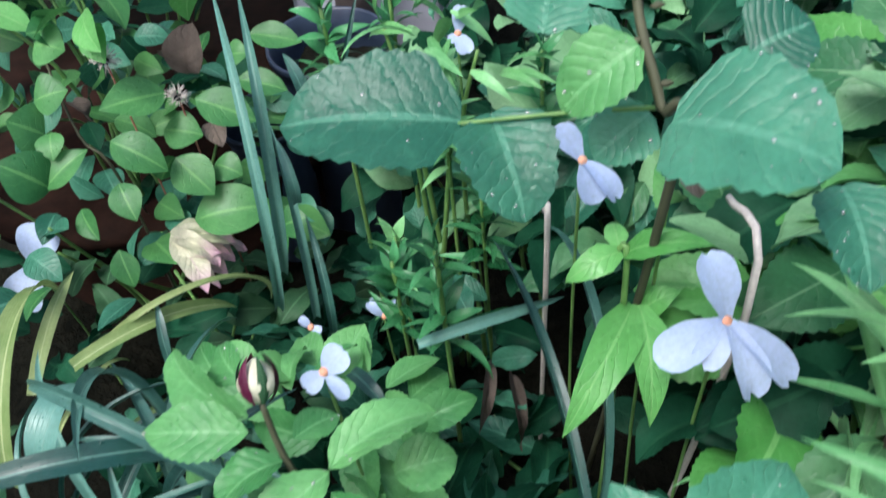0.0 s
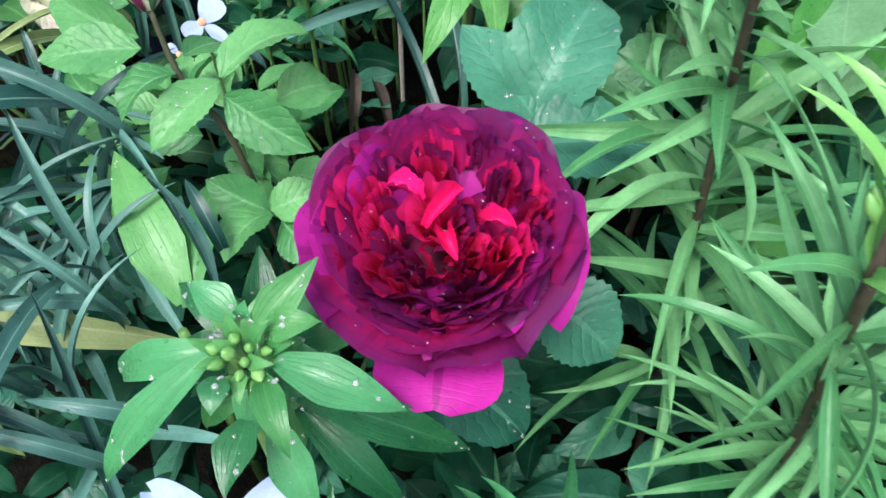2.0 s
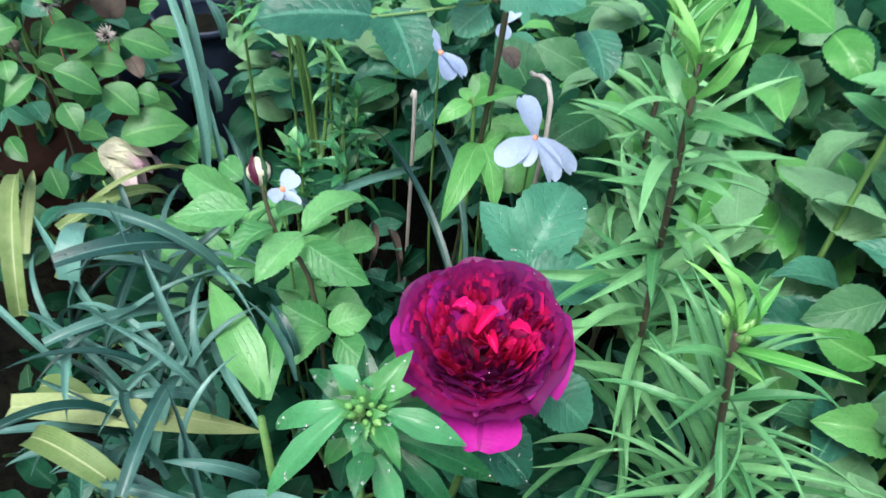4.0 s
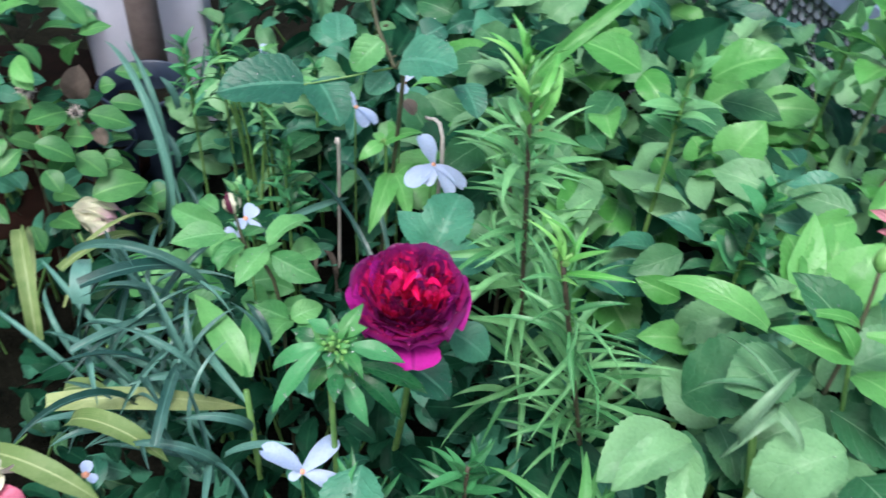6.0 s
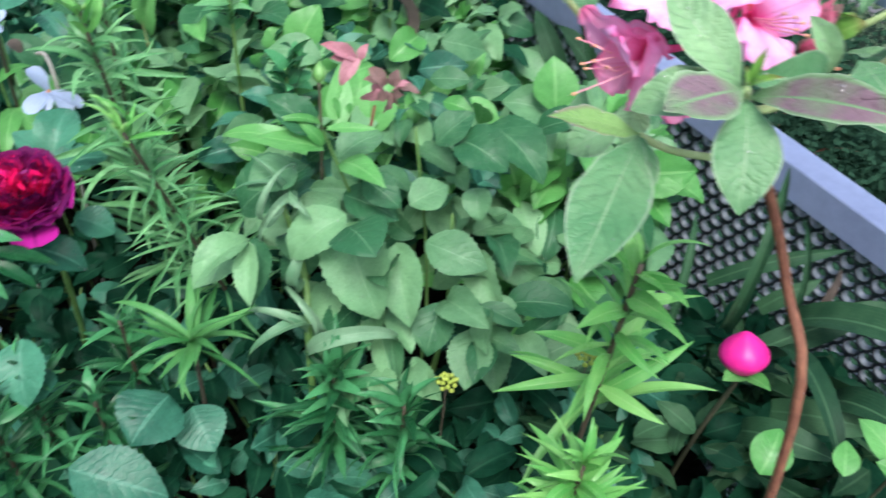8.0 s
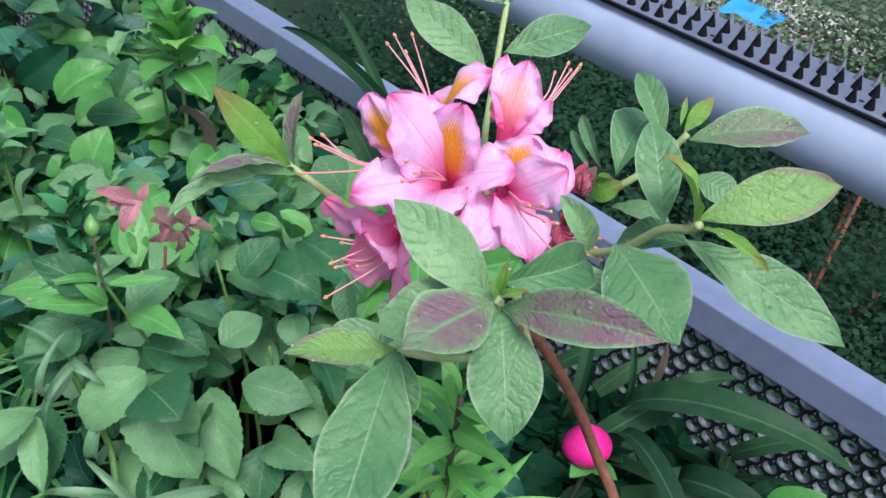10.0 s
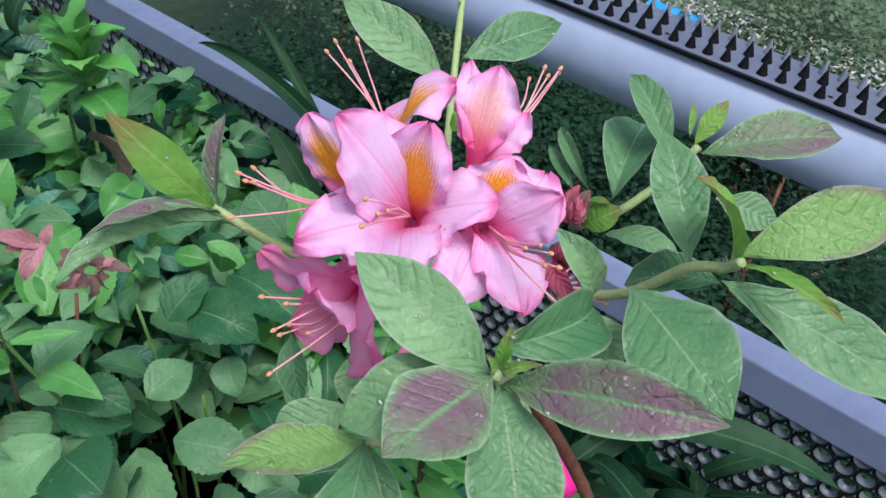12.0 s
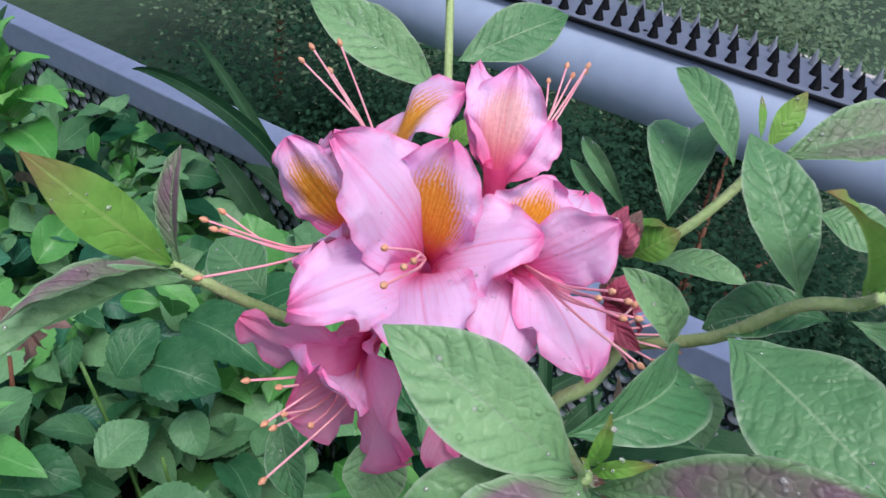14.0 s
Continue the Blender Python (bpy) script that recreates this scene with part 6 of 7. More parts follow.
hero.append(az_leaf((0.2711, -0.4244, 0.9418), (0.258, -0.4331, 0.9256), 0.0163, M_AZ_LEAF, 0, (-0.5429, -0.3352, 0.77), 0))
hero.append(az_leaf((0.2489, -0.4371, 0.9421), (0.229, -0.4294, 0.9302), 0.0182, M_AZ_LEAF, 0, (-0.4294, -0.2346, 0.8721), 2))
hero.append(az_leaf((0.235, -0.4578, 0.9565), (0.175, -0.496, 0.9425), 0.0278, M_AZ_LEAF, 0, (-0.4409, -0.4089, 0.799), 0))
hero.append(az_leaf((0.2557, -0.4818, 0.9819), (0.2342, -0.5086, 0.9569), 0.0234, M_AZ_LEAF, 0, (-0.4409, -0.4089, 0.799), 1))
hero.append(az_leaf((0.235, -0.4578, 0.9565), (0.2237, -0.4732, 0.9391), 0.0149, M_AZ_LEAF, 0, (-0.4409, -0.4089, 0.799), 2))
drops(az, hero, 330, 42, 0.0002, 0.0008)

# ---- peony buds by the railing ----
for k, (c, s) in enumerate((((0.5737, -0.3976, 0.5008), 1.0), ((0.6176, -0.6028, 0.5537), 0.6))):
    c = Vector(c)
    t = thing("peony_bud", (c.x, c.y + 0.02, 0.1), "round hot pink peony bud on a dark stem", "peony", "peony buds")
    stalk(t, [(c.x, c.y + 0.02, 0.1), (c.x - 0.01, c.y + 0.01, 0.35), c], 0.003, 0.0025, M_STEM_RED)
    part("bud", blob_bm(c, (0.0854, 0.3527, 0.9318), 0.048 * s, 0.024 * s, 20, 16, 0.95), M_PEONY, t)
    for j in range(4):
        a = j * 1.57
        e = Vector((math.cos(a), math.sin(a), 0.35))
        leaf(t, "round", M_LIME, c, c + e * 0.032 * s, 0.02 * s, 0, UP, name="sepal")

# ---- leafy shrub in the middle of the bed ----
mid = thing("rose_shrub", (0.36, -0.14, 0.1), "leafy rose shrub with large wet ovate leaves", "shrub")
for p in ((0.2703, -0.1248, 0.6271), (0.3838, -0.1524, 0.5998), (0.2644, -0.1117, 0.7297), (0.3706, -0.0986, 0.674)):
    stalk(mid, [(0.36, -0.14, 0.1), (Vector((0.36, -0.14, 0.1)) + Vector(p)) / 2 + Vector((0.02, 0, 0.05)), p], 0.0025, 0.0014, M_STEM)
g = []
for b, t, w in (((0.2799, -0.1309, 0.618), (0.2713, -0.2079, 0.566), 0.058), ((0.3195, -0.1544, 0.5934), (0.2985, -0.2183, 0.5497), 0.042), ((0.3432, -0.1673, 0.5939), (0.3802, -0.2202, 0.5865), 0.042), ((0.2856, -0.1139, 0.6366), (0.3212, -0.1544, 0.6221), 0.034),
                ((0.281, -0.1146, 0.634), (0.2289, -0.119, 0.6182), 0.036), ((0.1932, -0.1094, 0.6177), (0.1336, -0.1261, 0.6052), 0.026), ((0.1945, -0.1108, 0.6167), (0.1714, -0.156, 0.5852), 0.022), ((0.3621, -0.2356, 0.5279), (0.3257, -0.2763, 0.5009), 0.042),
                ((0.2587, -0.1107, 0.6077), (0.2379, -0.1376, 0.577), 0.03), ((0.3465, -0.1321, 0.6117), (0.3899, -0.134, 0.6196), 0.036), ((0.4165, -0.1434, 0.6129), (0.4038, -0.1711, 0.596), 0.028)):
    g.append(leaf(mid, "rose", M_SHRUB, b, t, w, 0, (-0.4243, -0.2583, 0.8679)))
for b, t, w in (((0.3825, -0.1178, 0.6612), (0.422, -0.1205, 0.6859), 0.034), ((0.4019, -0.1265, 0.6651), (0.4216, -0.18, 0.6588), 0.045), ((0.2838, -0.1105, 0.6767), (0.3298, -0.109, 0.6861), 0.034), ((0.2448, -0.1063, 0.6803), (0.1982, -0.1102, 0.676), 0.04),
                ((0.2593, -0.1188, 0.7191), (0.2307, -0.0874, 0.7455), 0.028), ((0.3021, -0.1232, 0.6569), (0.3184, -0.1611, 0.6433), 0.03), ((0.222, -0.1006, 0.6487), (0.2569, -0.1123, 0.6786), 0.034), ((0.3398, -0.207, 0.5491), (0.3079, -0.235, 0.5176), 0.04)):
    g.append(leaf(mid, "rose", M_SHRUB, b, t, w, 0, (-0.375, -0.1989, 0.9055)))
drops(mid, g, 160, 51, 0.0003, 0.0009)
for b, t, w in (((0.2609, -0.1277, 0.7096), (0.2105, -0.1095, 0.7268), 0.02), ((0.2617, -0.1265, 0.7113), (0.2446, -0.1141, 0.7343), 0.012), ((0.2688, -0.1203, 0.7216), (0.3036, -0.146, 0.7261), 0.010), ((0.2658, -0.1172, 0.7239), (0.224, -0.1078, 0.7337), 0.008)):
    leaf(mid, "lily", M_LIME, b, t, w, 0, (-0.2833, -0.2277, 0.9316))
bud = part("bud", blob_bm((0.2704, -0.1055, 0.7571), (0.2787, 0.4432, 0.852), 0.017, 0.0055, 10, 9, 0.8), M_BUDS, mid, "closed green rose bud")
stalk(mid, [(0.2613, -0.1217, 0.6704), (0.2658, -0.1156, 0.7257), (0.2704, -0.1055, 0.7571)], 0.0015, 0.0012, M_STEM_RED)

wilt = thing("wilted_bloom", (0.32, -0.0866, 0.6274), "wilted brown and pink flower hanging over the shrub", "flower")
stalk(wilt, [(0.32, -0.0866, 0.6274), (0.3303, -0.0916, 0.7062)], 0.0018, 0.0014, M_BARK)
for b, t, w in (((0.3227, -0.0725, 0.7429), (0.2965, -0.0562, 0.7587), 0.012), ((0.3256, -0.0725, 0.7447), (0.3032, -0.081, 0.729), 0.013), ((0.3253, -0.0729, 0.7439), (0.3337, -0.0731, 0.7582), 0.009), ((0.3192, -0.0688, 0.7421), (0.3008, -0.0652, 0.7486), 0.009)):
    leaf(wilt, "shrub", M_WILT_DULL, b, t, w, 0, (-0.3773, -0.3508, 0.8571), name="petal")
wr = rng_for(77)
for k in range(16):
    a = k * 2.4
    rr = 20 + 3.4 * k
    b = Vector((0.3433, -0.0927, 0.7213))
    e = Vector((0.7688, -0.6347, 0.0786)) * math.cos(a) * 1.25 + Vector((0.3861, 0.5587, 0.734)) * math.sin(a) * 0.8
    leaf(wilt, "shrub", M_WITHER if k % 4 else M_WILT_DULL, b + e * 0.004, b + e * rr * 0.00038 + Vector((-0.5098, -0.5339, 0.6746)) * wr.uniform(-0.004, 0.008), 0.008 + 0.006 * wr.random(), wr.uniform(-60, 60), (-0.3773, -0.3508, 0.8571), name="petal")

curl = thing("wilting_lily", Vector((0.2177, -0.1724, 0.4974)) - Vector((0, 0, 0.3)), "wilting lily with curled pale twisted leaves", "lily", "lilies")
stalk(curl, [Vector((0.2177, -0.1724, 0.4974)) - Vector((0, 0, 0.3)), (0.2161, -0.1734, 0.5084), (0.2323, -0.1374, 0.5761), (0.2271, -0.1119, 0.6484)], 0.004, 0.0025, M_STEM)
for b, t, w in (((0.2282, -0.109, 0.6517), (0.1868, -0.1004, 0.6677), 0.008), ((0.2282, -0.109, 0.6517), (0.2066, -0.0853, 0.6926), 0.007), ((0.2291, -0.1129, 0.6486), (0.2383, -0.1477, 0.6528), 0.010), ((0.2314, -0.1169, 0.6322), (0.1992, -0.1312, 0.6324), 0.007), ((0.2291, -0.1129, 0.6486), (0.2426, -0.1125, 0.6863), 0.01),
                ((0.2323, -0.1374, 0.5761), (0.2492, -0.1295, 0.6038), 0.014), ((0.2226, -0.161, 0.5307), (0.1594, -0.1657, 0.5295), 0.014), ((0.219, -0.1635, 0.5276), (0.1705, -0.1264, 0.5462), 0.011), ((0.2161, -0.1734, 0.5084), (0.2941, -0.2038, 0.515), 0.016), ((0.2235, -0.1527, 0.5362), (0.2125, -0.1359, 0.5683), 0.009)):
    leaf(curl, "curl", M_CURL, b, t, w, 0, (-0.1964, -0.323, 0.9258))

g = []
for b, t, w in (((0.202, -0.0741, 0.621), (0.2701, -0.0905, 0.6546), 0.052), ((0.2002, -0.0781, 0.591), (0.1388, -0.1008, 0.5745), 0.040), ((0.2087, -0.0835, 0.592), (0.1758, -0.1413, 0.5682), 0.034), ((0.2466, -0.0699, 0.5695), (0.24, -0.1165, 0.5644), 0.03),
                ((0.2881, -0.0897, 0.6401), (0.311, -0.1075, 0.677), 0.03), ((0.2704, -0.1489, 0.6457), (0.2176, -0.144, 0.6131), 0.04), ((0.2611, -0.1703, 0.6543), (0.2616, -0.2172, 0.6594), 0.05)):
    g.append(leaf(mid, "rose", M_SHRUB, b, t, w, 0, (-0.1434, -0.3206, 0.9363)))
drops(mid, g, 70, 52, 0.0003, 0.0009)
for b, t, w in (((0.2896, -0.0315, 0.6261), (0.2248, 0.0251, 0.6304), 0.024), ((0.2837, -0.1162, 0.6769), (0.2965, -0.1706, 0.6832), 0.026), ((0.3427, 0.0063, 0.6086), (0.3722, 0.058, 0.6522), 0.03)):
    leaf(mid, "lily", M_LIME, b, t, w, 0, (-0.1434, -0.3206, 0.9363))
for b, t, w in (((0.3656, 0.0064, 0.5971), (0.3993, 0.0564, 0.6429), 0.045), ((0.3702, -0.0002, 0.5957), (0.4167, 0.0211, 0.6439), 0.045), ((0.3565, 0.0118, 0.5938), (0.3589, 0.0623, 0.6264), 0.04), ((0.3945, 0.2178, 0.5696), (0.4341, 0.2273, 0.6208), 0.05), ((0.3807, 0.2325, 0.5756), (0.3725, 0.2511, 0.5926), 0.04), ((0.4153, 0.3112, 0.6205), (0.4801, 0.2859, 0.655), 0.05), ((0.3512, 0.3462, 0.6145), (0.2904, 0.3869, 0.6329), 0.05)):
    leaf(mid, "rose", M_LIME, b, t, w, 0, (-0.1434, -0.3206, 0.9363))

hyd = thing("hydrangea", (0.55, -0.1, 0.1), "hydrangea with broad bright serrated leaves beside the railing", "shrub")
for p in ((0.5398, -0.1178, 0.5256), (0.5495, -0.2041, 0.4554), (0.543, -0.0828, 0.5876)):
    stalk(hyd, [(0.55, -0.1, 0.1), (Vector((0.55, -0.1, 0.1)) + Vector(p)) / 2, p], 0.003, 0.0018)
g = []
for b, t, w in (((0.4862, -0.0644, 0.6117), (0.4996, -0.1509, 0.5882), 0.050), ((0.5314, -0.0892, 0.6035), (0.5697, -0.1405, 0.6408), 0.034), ((0.5509, -0.1033, 0.5796), (0.5303, -0.0927, 0.5994), 0.04), ((0.5835, -0.1354, 0.5583), (0.5492, -0.1852, 0.523), 0.05), ((0.5073, -0.1107, 0.5309), (0.4963, -0.1694, 0.4988), 0.036),
                ((0.5448, -0.132, 0.5209), (0.5045, -0.1724, 0.4898), 0.036), ((0.5267, -0.1754, 0.4786), (0.4907, -0.1619, 0.4842), 0.032), ((0.5522, -0.1923, 0.4635), (0.5901, -0.2409, 0.5051), 0.032), ((0.5348, -0.1952, 0.4471), (0.5466, -0.2709, 0.4521), 0.044), ((0.5259, -0.2422, 0.4191), (0.4674, -0.2311, 0.4065), 0.052), ((0.4237, -0.1878, 0.4221), (0.3957, -0.2441, 0.4056), 0.04)):
    g.append(leaf(hyd, "rose", M_SHRUB, b, t, w, 0, (-0.1808, -0.2866, 0.9408)))
for b, t, w in (((0.5769, -0.0687, 0.6031), (0.5906, -0.0352, 0.6526), 0.05), ((0.518, -0.0905, 0.5245), (0.5067, -0.0535, 0.5751), 0.05), ((0.5566, -0.0972, 0.5252), (0.579, -0.1072, 0.5738), 0.05), ((0.6203, -0.1708, 0.4958), (0.638, -0.2082, 0.5101), 0.04), ((0.5049, -0.1811, 0.4301), (0.464, -0.1784, 0.4279), 0.04), ((0.4474, -0.1232, 0.4463), (0.426, -0.0882, 0.4811), 0.05)):
    g.append(leaf(hyd, "rose", M_LIME, b, t, w, 0, (-0.1808, -0.2866, 0.9408)))
drops(hyd, g, 90, 53, 0.0003, 0.0009)

# ---- clumps that fill the bed ----
shrub("hydrangea", (0.6142, -0.106, 0.5065), (0.075, 0.085, 0.09), 75, "rose", M_LIME, 0.05, 0.08, 0.6, "hydrangea with broad bright leaves against the railing", "shrub", 143, mats=[M_SHRUB, M_LIME, M_SHRUB])
shrub("clematis", (-0.4596, 0.6741, 0.389), (0.16, 0.10, 0.10), 90, "round", M_ROUND, 0.03, 0.045, 0.65, "trailing plant with shaded rounded leaves", "clematis", 144, mats=[M_ROUND, M_ROSE_DARK, M_UNDER_SHADE])
shrub("rose_shoot", (-0.125, 0.3098, 0.3739), (0.085, 0.06, 0.05), 34, "rose", M_ROSE_LEAF, 0.035, 0.05, 0.62, "rose shoot with light green serrated leaves", "rose", 145)
shrub("hydrangea", (0.56, -0.05, 0.38), (0.13, 0.17, 0.17), 150, "rose", M_SHRUB, 0.04, 0.07, 0.58, "leafy green shrub beside the railing", "shrub", 140, mats=[M_SHRUB, M_UNDER_SHADE, M_LIME])
shrub("ground_cover", (0.52, -0.25, 0.30), (0.12, 0.14, 0.13), 100, "rose", M_UNDER_SHADE, 0.04, 0.07, 0.55, "dark leafy growth beside the railing", "shrub", 141, mats=[M_UNDER_SHADE, M_ROSE_DARK])
shrub("rose_shrub", (0.36, -0.12, 0.47), (0.13, 0.14, 0.13), 80, "rose", M_SHRUB, 0.04, 0.07, 0.52, "leafy rose shrub with many wet ovate leaves", "shrub", 61)
shrub("rose_shrub", (0.44, 0.07, 0.50), (0.17, 0.16, 0.16), 190, "rose", M_SHRUB, 0.03, 0.062, 0.56, "leafy green shrub with ovate leaves", "shrub", 62, mats=[M_SHRUB, M_SHRUB, M_ROSE_DARK, M_LIME])
shrub("hydrangea", (0.35, 0.38, 0.44), (0.24, 0.22, 0.17), 240, "rose", M_SHRUB, 0.045, 0.08, 0.62, "hydrangea with broad serrated bright leaves", "shrub", 63, mats=[M_SHRUB, M_SHRUB, M_UNDER_SHADE, M_LIME])
shrub("hydrangea", (0.60, 0.28, 0.44), (0.15, 0.3, 0.17), 220, "shrub", M_SHRUB, 0.04, 0.07, 0.55, "leafy green shrub beside the railing", "shrub", 64, mats=[M_SHRUB, M_SHRUB, M_UNDER_SHADE, M_LIME])
shrub("hydrangea", (0.66, 0.66, 0.34), (0.09, 0.27, 0.15), 170, "rose", M_SHRUB, 0.05, 0.08, 0.6, "hydrangea with broad bright leaves against the railing", "shrub", 146, mats=[M_SHRUB, M_LIME, M_SHRUB])
shrub("hydrangea", (0.67, 0.33, 0.36), (0.08, 0.16, 0.14), 100, "rose", M_SHRUB, 0.05, 0.08, 0.6, "hydrangea with broad bright leaves against the railing", "shrub", 147, mats=[M_SHRUB, M_LIME, M_SHRUB])
shrub("hydrangea", (0.50, 0.75, 0.42), (0.26, 0.3, 0.2), 220, "shrub", M_SHRUB, 0.05, 0.085, 0.58, "leafy green shrub beside the railing", "shrub", 90, mats=[M_SHRUB, M_ROSE_DARK])
# low clumps in the gaps; their darkest leaves carry painted shade
shrub("ground_cover", (0.06, 0.40, 0.22), (0.30, 0.28, 0.16), 230, "shrub", M_ROSE_DARK, 0.035, 0.06, 0.5, "dark leafy growth between the stems", "shrub", 65, mats=[M_UNDER_SHADE, M_UNDER_SHADE, M_ROSE_DARK])
shrub("ground_cover", (0.10, -0.20, 0.26), (0.28, 0.22, 0.16), 230, "shrub", M_ROSE_DARK, 0.04, 0.07, 0.5, "dark leafy growth between the stems", "shrub", 66, mats=[M_UNDER_SHADE, M_UNDER_SHADE, M_ROSE_DARK])
shrub("ground_cover", (-0.15, 0.0, 0.22), (0.26, 0.25, 0.14), 200, "shrub", M_ROSE_DARK, 0.035, 0.06, 0.45, "dark leafy growth between the stems", "shrub", 91, mats=[M_UNDER_SHADE, M_UNDER_SHADE, M_ROSE_DARK])
shrub("ground_cover", (0.48, -0.40, 0.28), (0.18, 0.2, 0.14), 150, "shrub", M_ROSE_DARK, 0.04, 0.07, 0.5, "dark leafy growth beside the railing", "shrub", 67, mats=[M_UNDER_SHADE, M_STRAP])
shrub("ground_cover", (0.22, 0.75, 0.26), (0.25, 0.25, 0.2), 180, "shrub", M_ROSE_DARK, 0.05, 0.08, 0.5, "dark leafy growth behind the pots", "shrub", 92, mats=[M_UNDER_SHADE, M_ROSE_DARK])
shrub("ground_cover", (-0.38, 0.40, 0.2), (0.25, 0.3, 0.12), 170, "shrub", M_ROSE_DARK, 0.04, 0.06, 0.5, "dark leafy growth between the stems", "shrub", 93, mats=[M_UNDER_SHADE, M_STRAP])
for k, (x, y, z, rx, ry, rz, n, kind) in enumerate(((0.10, 0.98, 0.34, 0.20, 0.14, 0.22, 200, "shrub"), (0.38, 1.05, 0.36, 0.22, 0.2, 0.26, 220, "rose"), (-0.02, 0.70, 0.28, 0.14, 0.10, 0.16, 130, "shrub"), (-0.55, 1.00, 0.34, 0.2, 0.16, 0.24, 190, "round"), (0.12, 0.60, 0.34, 0.16, 0.12, 0.16, 150, "rose"))):
    shrub("ground_cover", (x, y, z), (rx, ry, rz), n, kind, M_ROSE_DARK, 0.04, 0.075, 0.5, "dark leafy growth behind the pots", "shrub", 150 + k, mats=[M_UNDER_SHADE, M_ROSE_DARK, M_ROUND if kind == "round" else M_SHRUB])
for k, (x, y, z, rx, ry, rz, n) in enumerate(((0.37, 0.37, 0.40, 0.10, 0.11, 0.10, 110), (0.27, 0.42, 0.42, 0.08, 0.08, 0.10, 80), (0.38, 0.24, 0.30, 0.09, 0.09, 0.09, 80))):
    shrub("ground_cover", (x, y, z), (rx, ry, rz), n, "rose" if k else "shrub", M_SHRUB, 0.045, 0.075, 0.6, "mid green leafy growth behind the lilies", "shrub", 170 + k, mats=[M_SHRUB, M_ROSE_LEAF, M_ROSE_DARK])
shrub("jasmine", (-0.065, 0.5467, 0.513), (0.06, 0.06, 0.05), 30, "lily", M_LILY, 0.035, 0.055, 0.2, "star-like sprigs of narrow bright leaves", "shrub", 94, mats=[M_LILY, M_ROSE_LEAF])
for k, p in enumerate(((-0.0539, 0.5247, 0.5141), (-0.0964, 0.4879, 0.3926), (-0.0266, 0.4958, 0.4427), (0.0169, 0.5599, 0.5185), (-0.0808, 0.415, 0.4459), (-0.0369, 0.3608, 0.5188), (-0.0983, 0.5908, 0.5484), (-0.1365, 0.5423, 0.5684))):
    lily(Vector(p) - Vector((0, 0, 0.35)), p, 26, 0.045, 0.009, M_LILY if k < 2 else M_LILY_DARK, "small upright sprig with whorled narrow leaves", 95 + k, lo=0.75, rise=0.25, group="leafy sprigs", stem_mat=M_STEM, r=0.0015)
for k, p in enumerate(((0.3776, 0.2387, 0.5769), (0.4001, 0.1631, 0.5975), (0.3228, 0.0619, 0.6724), (0.3038, 0.1803, 0.7197), (0.3014, 0.0337, 0.6799), (0.5268, 0.2639, 0.6998))):
    lily(Vector(p) - Vector((0, 0, 0.35)), p, 22, 0.05, 0.016, M_LILY if k % 2 else M_LILY_DARK, "upright leafy sprig with bright whorled leaves", 110 + k, lo=0.78, rise=0.35, group="leafy sprigs", stem_mat=M_STEM, r=0.0018)
lime_sprig = thing("leafy_shoot", (0.5114, 0.1871, 0.12), "lime green shoot with broad pointed leaves in a rosette", "shrub", "leafy sprigs")
stalk(lime_sprig, [(0.5114, 0.1871, 0.12), (0.5114, 0.1871, 0.7366)], 0.003, 0.002, M_STEM)
for k in range(16):
    a, s = k * 2.39996, k / 15
    e = Vector((math.cos(a), math.sin(a), 0))
    q = Vector((0.5114, 0.1871, 0.7366)) - UP * 0.05 * s
    leaf(lime_sprig, "shrub", M_LILY_LIME if k % 3 else M_LIME, q, q + e * (0.030 + 0.050 * s) + UP * (0.052 - 0.052 * s), 0.026 + 0.022 * s, 0, UP - e * 0.4)
yel = [(0.3051, -0.2732, 0.52), (0.3938, -0.3496, 0.5854)]
for p in yel:
    t = thing("euphorbia_head", Vector(p) - Vector((0, 0, 0.25)), "small yellow-green flower head", "flower", "yellow heads")
    stalk(t, [Vector(p) - Vector((0, 0, 0.25)), p], 0.0007, 0.0006, M_STEM_DARK)
    for j in range(16):
        e = Vector((math.cos(j * 2.4) * (j / 16) ** 0.5, math.sin(j * 2.4) * (j / 16) ** 0.5, 0.9 - 0.5 * j / 16)) * 0.008
        part("floret", blob_bm(Vector(p) + e, e, 0.005, 0.0026, 6, 4), M_YBUD, t)

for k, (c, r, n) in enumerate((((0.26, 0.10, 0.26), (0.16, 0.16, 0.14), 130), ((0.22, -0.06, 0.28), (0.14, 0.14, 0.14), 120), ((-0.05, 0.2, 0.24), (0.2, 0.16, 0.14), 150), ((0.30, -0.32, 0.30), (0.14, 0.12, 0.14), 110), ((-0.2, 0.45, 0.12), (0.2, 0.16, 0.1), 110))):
    shrub("ground_cover", c, r, n, "shrub", M_ROSE_DARK, 0.04, 0.065, 0.5, "dark leafy growth between the stems", "shrub", 130 + k, mats=[M_UNDER_SHADE, M_UNDER_SHADE, M_ROSE_DARK])
big = thing("hosta", (0.14, -0.16, 0.1), "low plant with large smooth dark green leaves", "hosta")
for b, t, w in (((0.0936, -0.1102, 0.4531), (0.0435, -0.1385, 0.442), 0.07), ((0.1097, -0.1205, 0.4349), (0.1118, -0.1675, 0.4159), 0.05), ((-0.0074, -0.0036, 0.4876), (-0.025, -0.0514, 0.4466), 0.05), ((-0.0116, -0.1354, 0.445), (0.0579, -0.1933, 0.4193), 0.06), ((-0.0039, -0.0145, 0.4528), (-0.0236, -0.042, 0.4359), 0.05)):
    leaf(big, "rose", M_ROSE_DARK, b, t, w, 0, (-0.2247, -0.2272, 0.9476))

